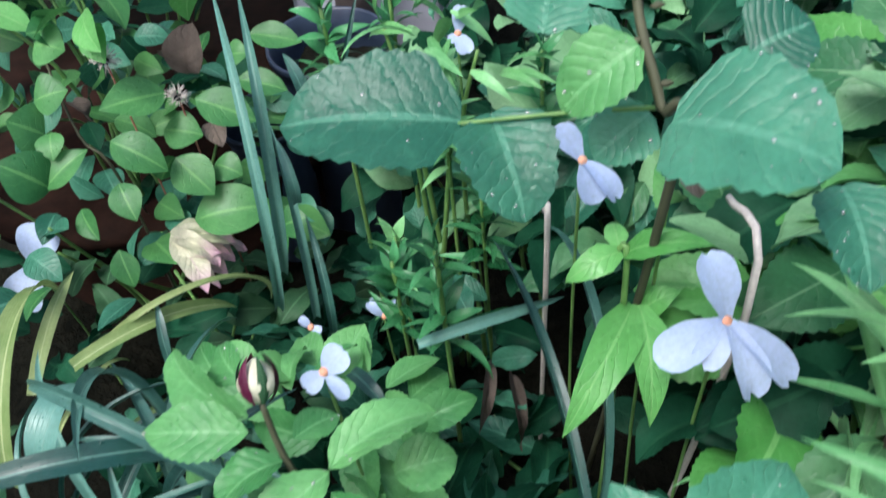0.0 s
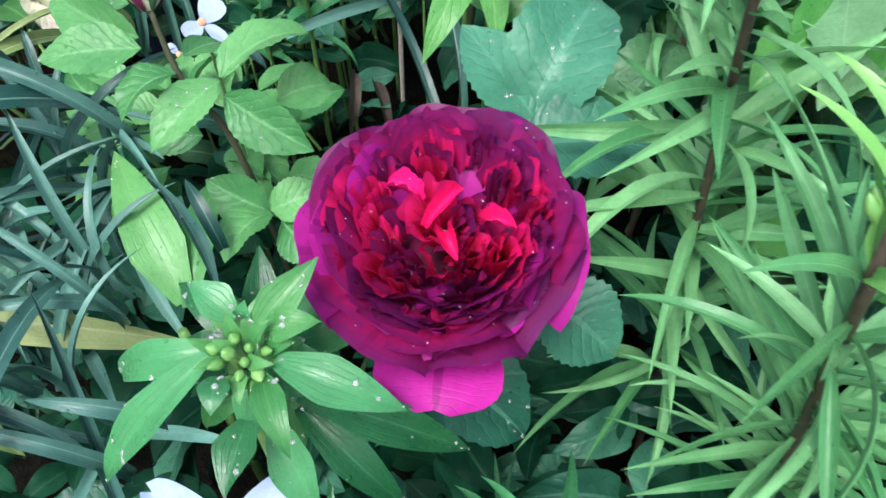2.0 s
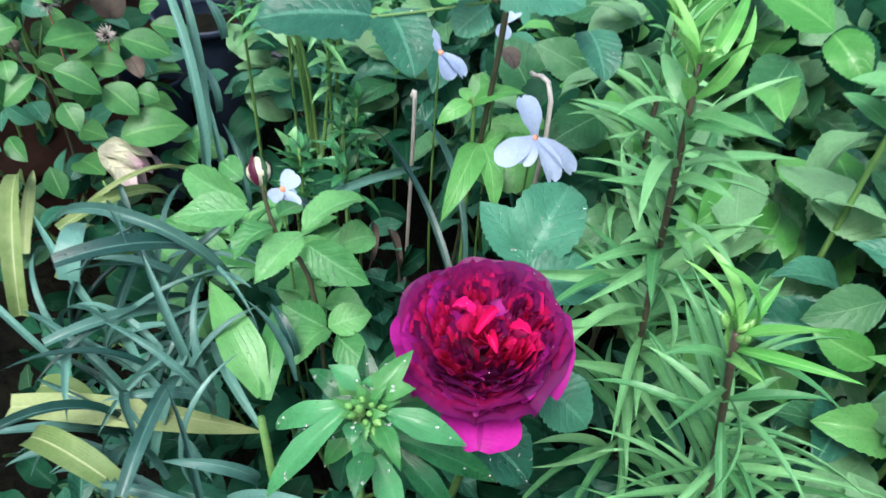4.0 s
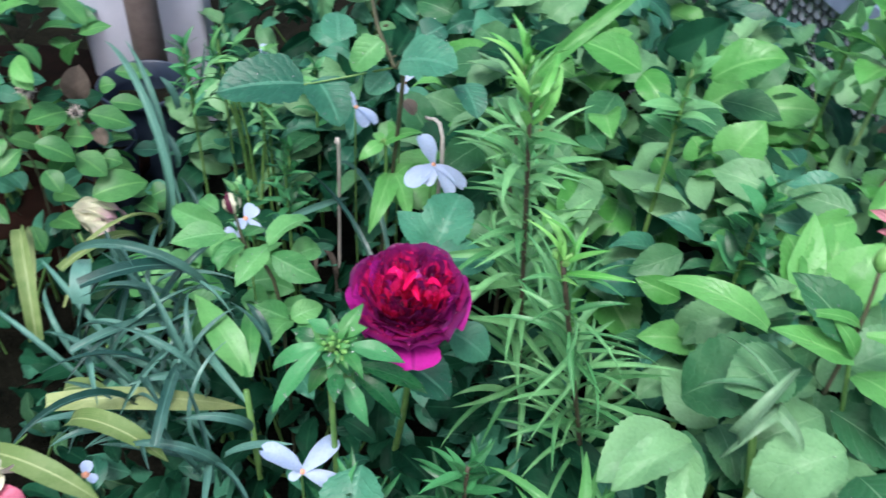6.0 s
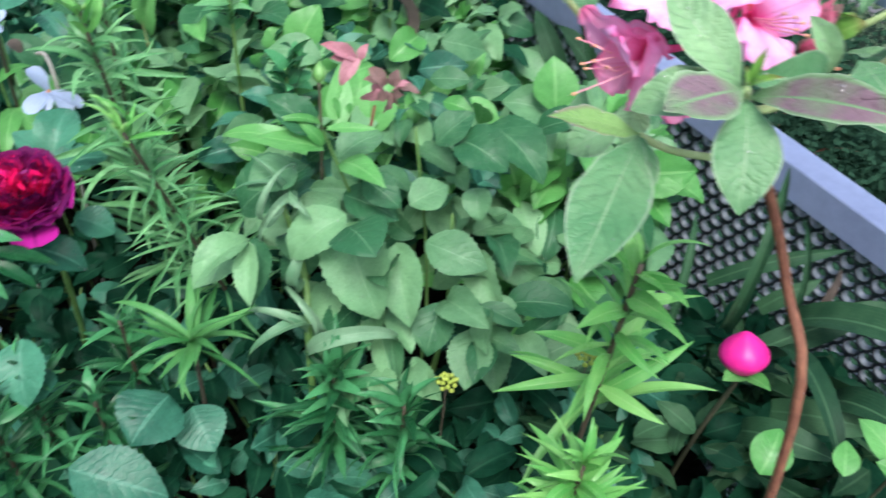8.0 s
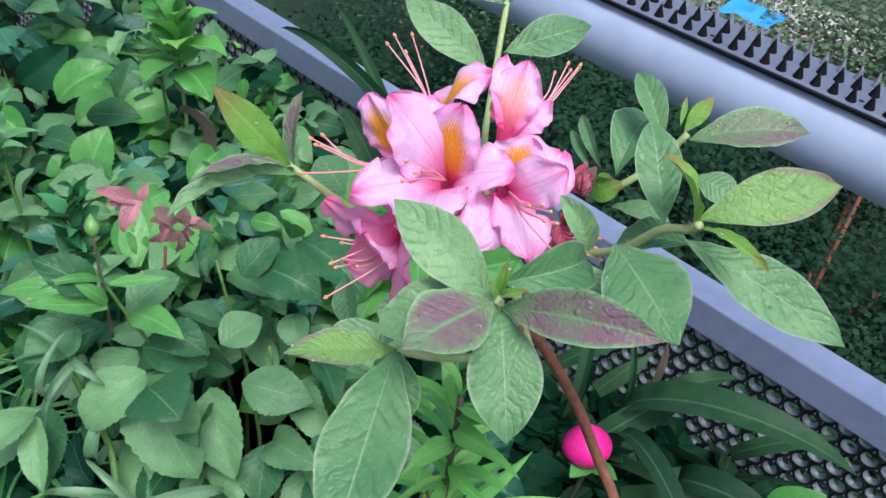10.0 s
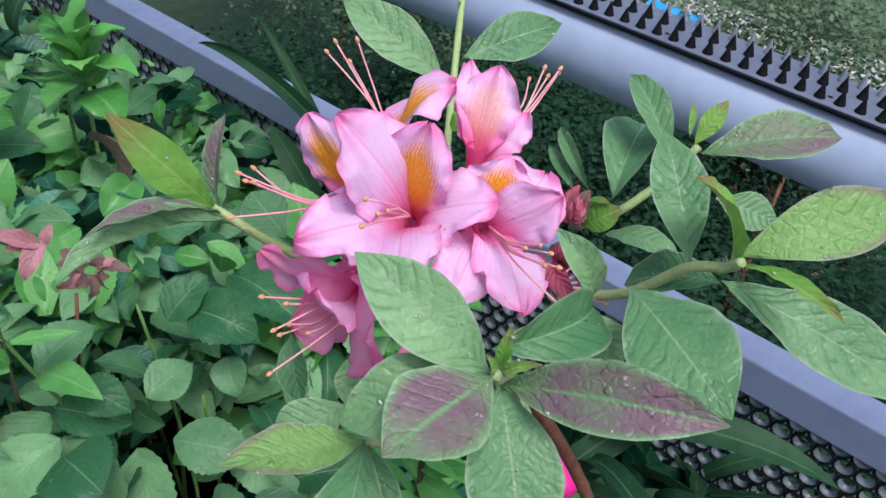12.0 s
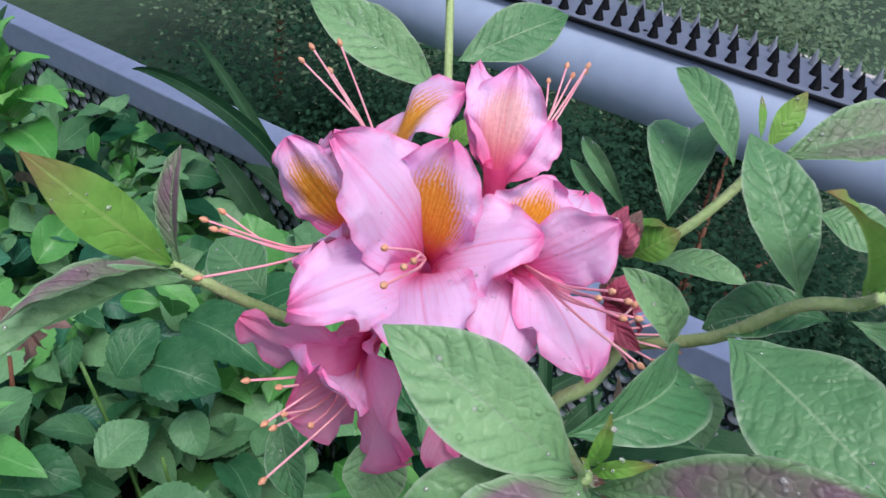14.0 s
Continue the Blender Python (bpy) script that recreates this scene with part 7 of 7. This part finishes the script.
# ---- trailing plant with rounded leaves ----
clem = thing("clematis", (-0.36, 0.55, 0.1), "trailing plant with bright rounded pointed leaves", "clematis")
for b, t, w in (((-0.3685, 0.5438, 0.5356), (-0.3453, 0.5441, 0.5303), 0.036), ((-0.3566, 0.5649, 0.5318), (-0.3725, 0.5461, 0.5441), 0.034), ((-0.3717, 0.5174, 0.5024), (-0.3459, 0.5266, 0.5063), 0.036), ((-0.3664, 0.5039, 0.48), (-0.3825, 0.4925, 0.5029), 0.042), ((-0.3575, 0.5006, 0.4856), (-0.351, 0.4807, 0.4744), 0.022),
                ((-0.3585, 0.471, 0.4537), (-0.3837, 0.4618, 0.4876), 0.042), ((-0.3617, 0.4694, 0.4551), (-0.3307, 0.4964, 0.4726), 0.026), ((-0.2872, 0.5612, 0.4781), (-0.3277, 0.5263, 0.4876), 0.038), ((-0.2633, 0.5588, 0.4743), (-0.2148, 0.5553, 0.4544), 0.034)):
    leaf(clem, "round", M_ROUND, b, t, w, 0, (0.1259, -0.4266, 0.8956))
for b, t, w in (((-0.3216, 0.5138, 0.4666), (-0.2789, 0.5072, 0.4417), 0.032), ((-0.3118, 0.4872, 0.4459), (-0.2948, 0.465, 0.4266), 0.026), ((-0.2948, 0.5485, 0.4501), (-0.2623, 0.5491, 0.4439), 0.034), ((-0.283, 0.5294, 0.436), (-0.2504, 0.5122, 0.4115), 0.036), ((-0.2584, 0.5433, 0.4179), (-0.2332, 0.537, 0.4114), 0.028),
                ((-0.2729, 0.5051, 0.3879), (-0.2067, 0.5264, 0.3859), 0.046), ((-0.2052, 0.522, 0.3662), (-0.1817, 0.5258, 0.3737), 0.03), ((-0.2326, 0.6263, 0.4912), (-0.1876, 0.6268, 0.4823), 0.026), ((-0.2432, 0.6017, 0.4627), (-0.2003, 0.6005, 0.4521), 0.026), ((-0.2548, 0.6176, 0.4747), (-0.2335, 0.617, 0.4778), 0.026)):
    leaf(clem, "round", M_ROUND, b, t, w, 0, (0.1259, -0.4266, 0.8956))
stalk(clem, [(-0.36, 0.55, 0.1), (-0.3277, 0.5123, 0.4188), (-0.3513, 0.5206, 0.4663), (-0.3844, 0.5698, 0.5289)], 0.0014, 0.001, M_STEM_RED)
shrub("clematis", (-0.4152, 0.6091, 0.3257), (0.22, 0.16, 0.08), 90, "round", M_ROUND, 0.035, 0.05, 0.65, "trailing plant with bright rounded pointed leaves", "clematis", 68, mats=[M_ROUND, M_ROSE_DARK])
shrub("clematis", (-0.3957, 0.6579, 0.5283), (0.16, 0.12, 0.08), 60, "round", M_ROUND, 0.035, 0.05, 0.65, "trailing plant with bright rounded pointed leaves", "clematis", 69, mats=[M_ROUND, M_LIME])
for c, s in (((-0.3243, 0.5558, 0.5145), 0.013), ((-0.2772, 0.5593, 0.4767), 0.011)):
    t = thing("seed_head", (c[0], c[1], 0.2), "fluffy grey clematis seed head", "seed head", "seed heads")
    stalk(t, [(c[0], c[1], 0.2), c], 0.001, 0.0008, M_BARK)
    part("core", blob_bm(Vector(c) - Vector((0, 0, 0.003)), (0.132, -0.509, 0.8506), 0.007, 0.004, 8, 6), M_SPIKE, t)
    bm = bmesh.new()
    rr = rng_for(int(c[0] * 1000))
    for j in range(110):
        e = (Vector((rr.gauss(0, 1), rr.gauss(0, 1), rr.gauss(0, 1))).normalized() + Vector((0.132, -0.509, 0.8506)) * 0.3).normalized()
        tube_bm([Vector(c) + e * 0.003, Vector(c) + e * s * rr.uniform(0.7, 1.1)], 0.00035, 0.0002, 4, bm)
    tagged(part("fluff", bm, M_FLUFF, t), kind="stuff")
for b, t, w in (((-0.279, 0.5918, 0.4756), (-0.27, 0.6089, 0.5134), 0.035), ((-0.2639, 0.5731, 0.4396), (-0.2519, 0.555, 0.4269), 0.02), ((-0.3012, 0.6093, 0.4805), (-0.2769, 0.6015, 0.4686), 0.03), ((-0.0122, 0.3864, 0.3733), (-0.0189, 0.3504, 0.3393), 0.010), ((0.0022, 0.3809, 0.3684), (0.0099, 0.3425, 0.3328), 0.011),
                ((0.091, 0.3582, 0.5899), (0.1008, 0.3462, 0.579), 0.016), ((-0.3908, 0.5833, 0.4518), (-0.38, 0.5779, 0.4343), 0.02), ((0.4804, 0.1386, 0.6646), (0.4799, 0.11, 0.6248), 0.03)):
    d = thing("dry_leaf", b, "crumpled dry brown leaf hanging among the stems", "dead leaf", "dry leaves")
    leaf(d, "dry", M_DRY, b, t, w, 0, (0.1259, -0.4266, 0.8956))

fad = thing("faded_bloom", Vector((-0.2783, 0.4933, 0.3506)) - Vector((0, 0, 0.2)), "faded cream rose bloom with pink withered edges", "flower")
stalk(fad, [Vector((-0.2783, 0.4933, 0.3506)) - Vector((0, 0, 0.2)), (-0.2948, 0.4802, 0.3497)], 0.0018, 0.0015, M_STEM)
fr = rng_for(78)
FB, FX, FY, FZ = Vector((-0.3001, 0.5032, 0.3735)), Vector((0.9896, 0.1179, -0.083)), Vector((-0.031, 0.7363, 0.6759)), Vector((0.1408, -0.6663, 0.7323))
for k in range(15):     # crumpled petals that hang in a loose cone
    a = radians(-8 - 5.6 * (k % 9) - fr.uniform(0, 8))
    d = FX * math.cos(a) + FY * math.sin(a) + FZ * fr.uniform(-0.3, 0.35)
    leaf(fad, "shrub", M_FADED, FB + d * 0.004 * k / 5, FB + d * fr.uniform(0.04, 0.066), fr.uniform(0.016, 0.028), fr.uniform(-35, 35), FZ + FY * 0.3, None, "petal")

wp = thing("wilted_bloom", Vector((-0.2437, -0.0476, 0.5999)) - Vector((0, 0, 0.3)), "withered cream and coral bloom", "flower")
stalk(wp, [Vector((-0.2437, -0.0476, 0.5999)) - Vector((0, 0, 0.3)), (-0.2437, -0.049, 0.5989)], 0.002, 0.0015)
for b, t, w in (((-0.2437, -0.0448, 0.6019), (-0.2551, -0.0435, 0.6208), 0.025), ((-0.2437, -0.0448, 0.6019), (-0.2254, -0.0464, 0.6067), 0.025), ((-0.2407, -0.0502, 0.5968), (-0.2208, -0.0649, 0.5796), 0.022), ((-0.2437, -0.0448, 0.6019), (-0.2437, -0.0646, 0.6008), 0.025)):
    leaf(wp, "dry", M_FADED if t[2] > 0.6 else M_WILT, b, t, w, 0, (-0.1359, -0.4951, 0.8581), name="petal")

# ---- blades and straps ----
for k, (p, n, a, b) in enumerate((((-0.1512, 0.1552, 0.4504), 10, 0.07, 0.13), ((-0.1464, 0.2205, 0.4263), 9, 0.07, 0.13), ((-0.1871, 0.1254, 0.4172), 10, 0.07, 0.13), ((-0.2404, 0.2128, 0.4287), 13, 0.08, 0.14), ((-0.1708, 0.2548, 0.4599), 10, 0.08, 0.13), ((-0.1316, 0.0733, 0.4361), 8, 0.07, 0.12), ((-0.1951, 0.1436, 0.4137), 9, 0.08, 0.13))):
    tuft("carnation_tuft", Vector(p) - Vector((0, 0, 0.03)), n, a, b, 0.0078, M_BLUE, "blue-green tuft of narrow arching blades", "grassy plant", 70 + k, rise=(0.0, 1.0), group="blue-green tufts")
blades = thing("leek_blades", Vector((-0.1937, 0.4444, 0.3906)) - Vector((0, 0, 0.35)), "long blue-green upright blades between the pots", "grassy plant")
for b, t, w in (((-0.1973, 0.4521, 0.3442), (-0.2271, 0.5725, 0.5645), 0.008), ((-0.1877, 0.4625, 0.3756), (-0.2025, 0.5624, 0.57), 0.009), ((-0.1659, 0.452, 0.3313), (-0.1944, 0.5321, 0.4816), 0.008), ((-0.1408, 0.4174, 0.3485), (-0.1598, 0.4736, 0.4302), 0.007), ((-0.1299, 0.5257, 0.508), (-0.1102, 0.5512, 0.5751), 0.004),
                ((-0.1597, 0.4647, 0.451), (-0.1733, 0.4919, 0.4875), 0.008), ((-0.1517, 0.5131, 0.5021), (-0.1678, 0.5312, 0.536), 0.010), ((0.0526, 0.2633, 0.4154), (-0.0122, 0.4287, 0.4589), 0.009), ((0.0616, 0.2724, 0.398), (0.0221, 0.4501, 0.4492), 0.006), ((-0.052, 0.3446, 0.4483), (0.0383, 0.4011, 0.4322), 0.008)):
    leaf(blades, "strap", M_BLUE, b, t, w, 0, (0.3099, -0.3968, 0.864), name="blade")
for b, t, w in (((-0.2436, 0.2345, 0.4682), (-0.2377, 0.2841, 0.4776), 0.02), ((-0.2284, 0.194, 0.5312), (-0.1351, 0.2535, 0.467), 0.014), ((-0.1256, 0.2275, 0.474), (-0.2543, 0.2684, 0.4942), 0.009), ((-0.0801, 0.297, 0.4847), (-0.0532, 0.2723, 0.4863), 0.009), ((-0.2283, 0.3439, 0.4154), (-0.2396, 0.3746, 0.4444), 0.007),
                ((-0.0712, 0.1548, 0.4713), (-0.0881, 0.1828, 0.4959), 0.008), ((-0.2489, 0.1765, 0.4655), (-0.1593, 0.2395, 0.4164), 0.009), ((-0.095, 0.0683, 0.4499), (-0.1473, 0.066, 0.4886), 0.009), ((-0.168, 0.0453, 0.4858), (-0.1517, 0.1489, 0.46), 0.010)):
    leaf(blades, "strap", M_BLUE, b, t, w, 0, (0.1121, -0.2667, 0.9572), name="blade")
yl = thing("yellowing_blades", Vector((-0.2375, 0.1355, 0.4039)) - Vector((0, 0, 0.2)), "broad yellowing strap leaves arching over", "grassy plant")
for b, t, w in (((-0.2751, 0.1477, 0.4308), (-0.1, 0.1429, 0.3895), 0.022), ((-0.2469, 0.1106, 0.4496), (-0.1649, 0.0591, 0.4399), 0.020), ((-0.3093, 0.3081, 0.4206), (-0.3278, 0.4147, 0.4231), 0.0104), ((-0.3007, 0.2489, 0.4107), (-0.3334, 0.3991, 0.4151), 0.017), ((-0.2806, 0.3222, 0.4356), (-0.212, 0.4198, 0.3801), 0.0117),
                ((-0.2769, 0.3465, 0.421), (-0.1951, 0.443, 0.363), 0.0065), ((-0.2729, 0.2725, 0.4285), (-0.2604, 0.346, 0.4096), 0.0039), ((-0.2345, 0.2712, 0.4287), (-0.2195, 0.3272, 0.3999), 0.0052), ((-0.2665, 0.1751, 0.415), (-0.222, 0.1608, 0.4122), 0.018), ((-0.2442, -0.0284, 0.6074), (-0.1794, -0.064, 0.5866), 0.016)):
    leaf(yl, "strap", M_YELLOW, b, t, w, 0, (0.1998, -0.2551, 0.946), name="blade")
pale = thing("pale_blade", (0.28, 0.36, 0.12), "long pale green strap blade", "grassy plant")
leaf(pale, "strap", M_YELLOW, (0.26, 0.36, 0.12), (0.25, 0.37, 0.575), 0.02, 0, (-0.1469, -0.5728, 0.8064), 0, "blade")
leaf(pale, "strap", M_LIME, (0.2494, 0.3866, 0.5949), (0.3908, 0.4284, 0.6838), 0.018, 0, (-0.1469, -0.5728, 0.8064), 0, "blade")

iris = thing("iris", (0.66, -0.36, 0.1), "dark green iris with long strap leaves beside the railing", "iris")
for b, t, w in (((0.5998, -0.3849, 0.5036), (0.7005, -0.4283, 0.5538), 0.030), ((0.644, -0.3825, 0.5151), (0.6804, -0.5867, 0.5888), 0.034), ((0.6264, -0.2958, 0.5101), (0.7281, -0.3706, 0.5755), 0.018), ((0.5923, -0.3505, 0.5112), (0.6769, -0.2986, 0.6523), 0.012), ((0.5681, -0.3067, 0.4852), (0.6321, -0.2484, 0.572), 0.010),
                ((0.6485, -0.3811, 0.5197), (0.6979, -0.3248, 0.5955), 0.006), ((0.6168, -0.3976, 0.5132), (0.5418, -0.531, 0.5238), 0.022), ((0.657, -0.3461, 0.4993), (0.709, -0.3683, 0.5402), 0.02), ((0.6873, -0.3965, 0.5077), (0.7425, -0.4494, 0.5474), 0.02), ((0.6934, -0.4869, 0.5019), (0.7485, -0.5526, 0.5478), 0.018)):
    leaf(iris, "strap", M_STRAP, b, t, w, 0, (-0.2833, -0.2277, 0.9316), name="blade")
for b, t, w in (((0.7249, 0.0486, 0.5778), (0.6466, 0.1799, 0.7044), 0.018), ((0.7253, 0.0325, 0.5618), (0.7001, 0.1438, 0.7375), 0.014), ((0.5346, 0.3015, 0.6623), (0.6046, 0.3086, 0.7478), 0.02), ((0.7189, 0.0646, 0.5014), (0.716, 0.1457, 0.5865), 0.03), ((0.7581, 0.0459, 0.522), (0.7338, 0.1194, 0.5739), 0.03), ((0.5365, 0.3696, 0.6775), (0.5984, 0.3626, 0.7252), 0.03),
                ((0.5736, -0.4399, 0.4913), (0.6245, -0.5139, 0.5158), 0.03), ((0.6247, -0.4677, 0.499), (0.6269, -0.5632, 0.5379), 0.03), ((0.5333, -0.4388, 0.4876), (0.562, -0.513, 0.5169), 0.03)):
    leaf(iris, "strap", M_STRAP, b, t, w, 0, (-0.4278, -0.2421, 0.8708), name="blade")
leaf(iris, "strap", M_DRY, (0.6967, -0.3872, 0.5202), (0.7312, -0.3717, 0.5473), 0.009, 0, (-0.3773, -0.3508, 0.8571), 0, "blade", "rust brown dying blade")
for k, (x, y) in enumerate(((0.66, -0.05), (0.68, 0.2), (0.67, 0.5))):
    tuft("iris", (x, y, 0.1), 6, 0.22, 0.36, 0.018, M_STRAP, "dark green iris with long strap leaves beside the railing", "iris", 80 + k, rise=(0.9, 1.4), group="irises")
shrub("ground_cover", (0.60, -0.42, 0.24), (0.14, 0.27, 0.14), 230, "shrub", M_STRAP, 0.04, 0.07, 0.5, "dark leafy growth beside the railing", "shrub", 96, mats=[M_UNDER_SHADE, M_STRAP])

shrub("ground_cover", (0.69, -0.50, 0.32), (0.07, 0.24, 0.13), 170, "shrub", M_STRAP, 0.045, 0.08, 0.4, "dark leafy growth against the railing", "shrub", 97, mats=[M_UNDER_SHADE, M_STRAP, M_UNDER_SHADE])
for k, (x, y) in enumerate(((0.70, -0.44), (0.69, -0.56), (0.71, -0.30))):
    tuft("iris", (x, y, 0.12), 6, 0.30, 0.42, 0.024, M_STRAP, "dark green iris with long strap leaves beside the railing", "iris", 86 + k, heading=-1.6, spread=0.9, rise=(0.85, 1.25), group="irises")
lime = thing("young_shoots", (0.58, -0.53, 0.12), "young lime green leaves on thin reddish shoots", "shrub")
stalk(lime, [(0.58, -0.53, 0.12), (0.5566, -0.5535, 0.5579), (0.562, -0.5297, 0.5658)], 0.0016, 0.001, M_STEM_RED)
for b, t, w in (((0.5567, -0.5564, 0.5707), (0.5587, -0.5077, 0.5803), 0.028), ((0.5782, -0.5509, 0.5901), (0.6053, -0.5779, 0.6269), 0.034), ((0.5747, -0.5892, 0.5965), (0.5673, -0.5524, 0.5936), 0.028), ((0.5205, -0.533, 0.558), (0.5435, -0.5132, 0.5666), 0.022), ((0.4718, -0.4924, 0.5434), (0.5085, -0.4755, 0.5608), 0.035), ((0.549, -0.5616, 0.5767), (0.5353, -0.5417, 0.581), 0.02)):
    leaf(lime, "round", M_LIME, b, t, w, 0, (-0.2833, -0.2277, 0.9316))

# ---- white flowers ----
def white_flower(c, axis, right, up, spokes, label="white flower with long separate petals"):
    """spokes: across, up and width of each petal, in millimetres."""
    c, axis, right, up = Vector(c), Vector(axis), Vector(right), Vector(up)
    t = thing("white_flower", (c.x, c.y, 0.1), label, "flower", "white flowers")
    stalk(t, [(c.x + 0.01, c.y, 0.1), (c.x, c.y + 0.01, c.z * 0.6), c - axis * 0.004], 0.0012, 0.001)
    for sx, sy, w in spokes:
        leaf(t, "white", M_WHITE, c, c + (right * sx + up * sy) * 0.001 + axis * 0.003, w * 0.001, 0, axis, name="petal")
    part("eye", blob_bm(c - axis * 0.001, axis, 0.004, 0.0028, 8, 5), M_ANTHER, t)


R0, U0, A0 = (0.9896, 0.1179, -0.083), (-0.031, 0.7363, 0.6759), (0.2102, -0.3328, 0.9193)
white_flower((0.1102, 0.2887, 0.5565), A0, R0, U0, ((-10, 29, 20), (-33, -20, 20), (-12, -20, 15), (10, -33, 17), (27, -28, 17)))
white_flower((0.044, 0.3764, 0.5747), A0, R0, U0, ((-14, 17, 15), (6, -24, 16), (16, -20, 12)))
white_flower((-0.0818, 0.2707, 0.524), A0, R0, U0, ((10, 10, 16), (-9, -9, 12), (12, -14, 8)))
white_flower((-0.0545, 0.0073, 0.4744), A0, R0, U0, ((-28, 22, 16), (28, 18, 16), (30, -22, 16), (-12, -4, 8)))
white_flower((-0.4576, 0.5086, 0.3165), A0, R0, U0, ((10, 38, 42), (-8, -40, 40)))
white_flower((-0.0445, 0.5626, 0.5313), A0, R0, U0, ((2, 18, 12), (6, -16, 14), (-6, -8, 8)))
white_flower((-0.1028, 0.4387, 0.3527), A0, R0, U0, ((-12, 10, 12), (14, 8, 12)))
white_flower((-0.1465, 0.3982, 0.3881), A0, R0, U0, ((-8, 6, 7), (8, -4, 7)))
white_flower((0.0838, 0.3264, 0.6323), A0, R0, U0, ((10, 14, 14), (-4, -12, 12)))
white_flower((-0.1953, -0.0304, 0.5703), A0, R0, U0, ((2, 8, 8), (6, -6, 6)))

snag = thing("dry_stalks", (0.10, 0.33, 0.1), "pale dry broken flower stalks", "stalk")
stalk(snag, [(0.10, 0.33, 0.1), (0.1227, 0.3017, 0.544), (0.1174, 0.3589, 0.5672)], 0.0022, 0.002, M_FLUFF)
stalk(snag, [(0.02, 0.42, 0.1), (0.0259, 0.3981, 0.4826), (0.0238, 0.4016, 0.5138)], 0.0018, 0.0022, M_FLUFF)
curlleaf = thing("lime_shoot", Vector((0.0675, 0.3234, 0.5124)) - Vector((0, 0, 0.3)), "young shoot with curled lime leaves", "shrub")
stalk(curlleaf, [Vector((0.0675, 0.3234, 0.5124)) - Vector((0, 0, 0.3)), (0.0672, 0.32, 0.5354), (0.0623, 0.3239, 0.565)], 0.002, 0.0015)
for b, t, w in (((0.0637, 0.3228, 0.5641), (0.037, 0.3114, 0.5527), 0.016), ((0.0651, 0.3218, 0.5633), (0.1046, 0.3154, 0.578), 0.016), ((0.0623, 0.3239, 0.565), (0.0585, 0.3399, 0.5661), 0.012), ((0.0724, 0.3217, 0.5244), (0.038, 0.2551, 0.501), 0.024), ((0.0752, 0.3216, 0.5247), (0.0808, 0.2658, 0.4986), 0.022), ((0.0776, 0.3255, 0.5152), (0.096, 0.3263, 0.5317), 0.018)):
    leaf(curlleaf, "lily", M_LIME, b, t, w, 0, (0.1192, -0.3452, 0.9309), 3)

# ---- pot and container ----
def pot(c, r, h, label):
    """A tapered plastic pot with a rolled rim, open and filled with soil."""
    c = Vector(c)
    t = thing("plant_pot", (c.x, c.y, c.z - h), label, "pot")
    bm = bmesh.new()
    prev = None
    for z, rr in ((-h, r * 0.74), (-h * 0.1, r * 0.96), (-0.012, r * 0.97), (-0.011, r * 1.05), (-0.002, r * 1.06), (0, r * 1.03), (-0.002, r * 0.99), (-0.03, r * 0.93)):
        ring = [bm.verts.new(c + Vector((rr * math.cos(k * 0.19635), rr * math.sin(k * 0.19635), z))) for k in range(32)]
        if prev:
            for k in range(32):
                bm.faces.new((prev[k], prev[(k + 1) % 32], ring[(k + 1) % 32], ring[k]))
        prev = ring
    part("body", bm, M_POT, t)
    bm = bmesh.new()
    bmesh.ops.create_grid(bm, x_segments=14, y_segments=14, size=r * 0.68)
    for v in bm.verts:
        v.co = c + Vector((v.co.x, v.co.y, -0.04 + 0.006 * noise.noise(v.co * 90)))
    part("soil_fill", bm, M_SOIL, t)


pot((-0.2283, 0.8108, 0.3647), 0.066, 0.34, "dark navy plastic plant pot with a rolled rim")
pot((-0.2873, 0.7208, 0.3286), 0.045, 0.2, "small dark navy plastic plant pot")
crate = thing("storage_box", (-0.16, 1.05, -0.08), "pale grey plastic box behind the pots", "box")
part("body", box_bm(-0.33, -0.13, 0.99, 1.25, -0.08, 0.50, 0.012), M_PALE, crate)
part("lid", box_bm(-0.34, -0.12, 0.98, 1.26, 0.503, 0.53, 0.008), M_PALE, crate)
cane = thing("wooden_post", (-0.225, 0.935, 0.1), "weathered grey brown wooden post", "post")
stalk(cane, [(-0.225, 0.935, 0.1), (-0.222, 0.93, 0.78)], 0.026, 0.025, M_POST, "post", 14)
tub = thing("terracotta_tub", (-0.48, 0.85, -0.08), "old terracotta tub under the trailing plant, coloured dark for shade", "pot")
stalk(tub, [(-0.48, 0.85, -0.08), (-0.48, 0.85, 0.24)], 0.2, 0.25, M_CLAY_SHADE, "body", 32)
stalk(tub, [(-0.48, 0.85, 0.245), (-0.48, 0.85, 0.275)], 0.265, 0.27, M_CLAY_SHADE, "rim", 32)
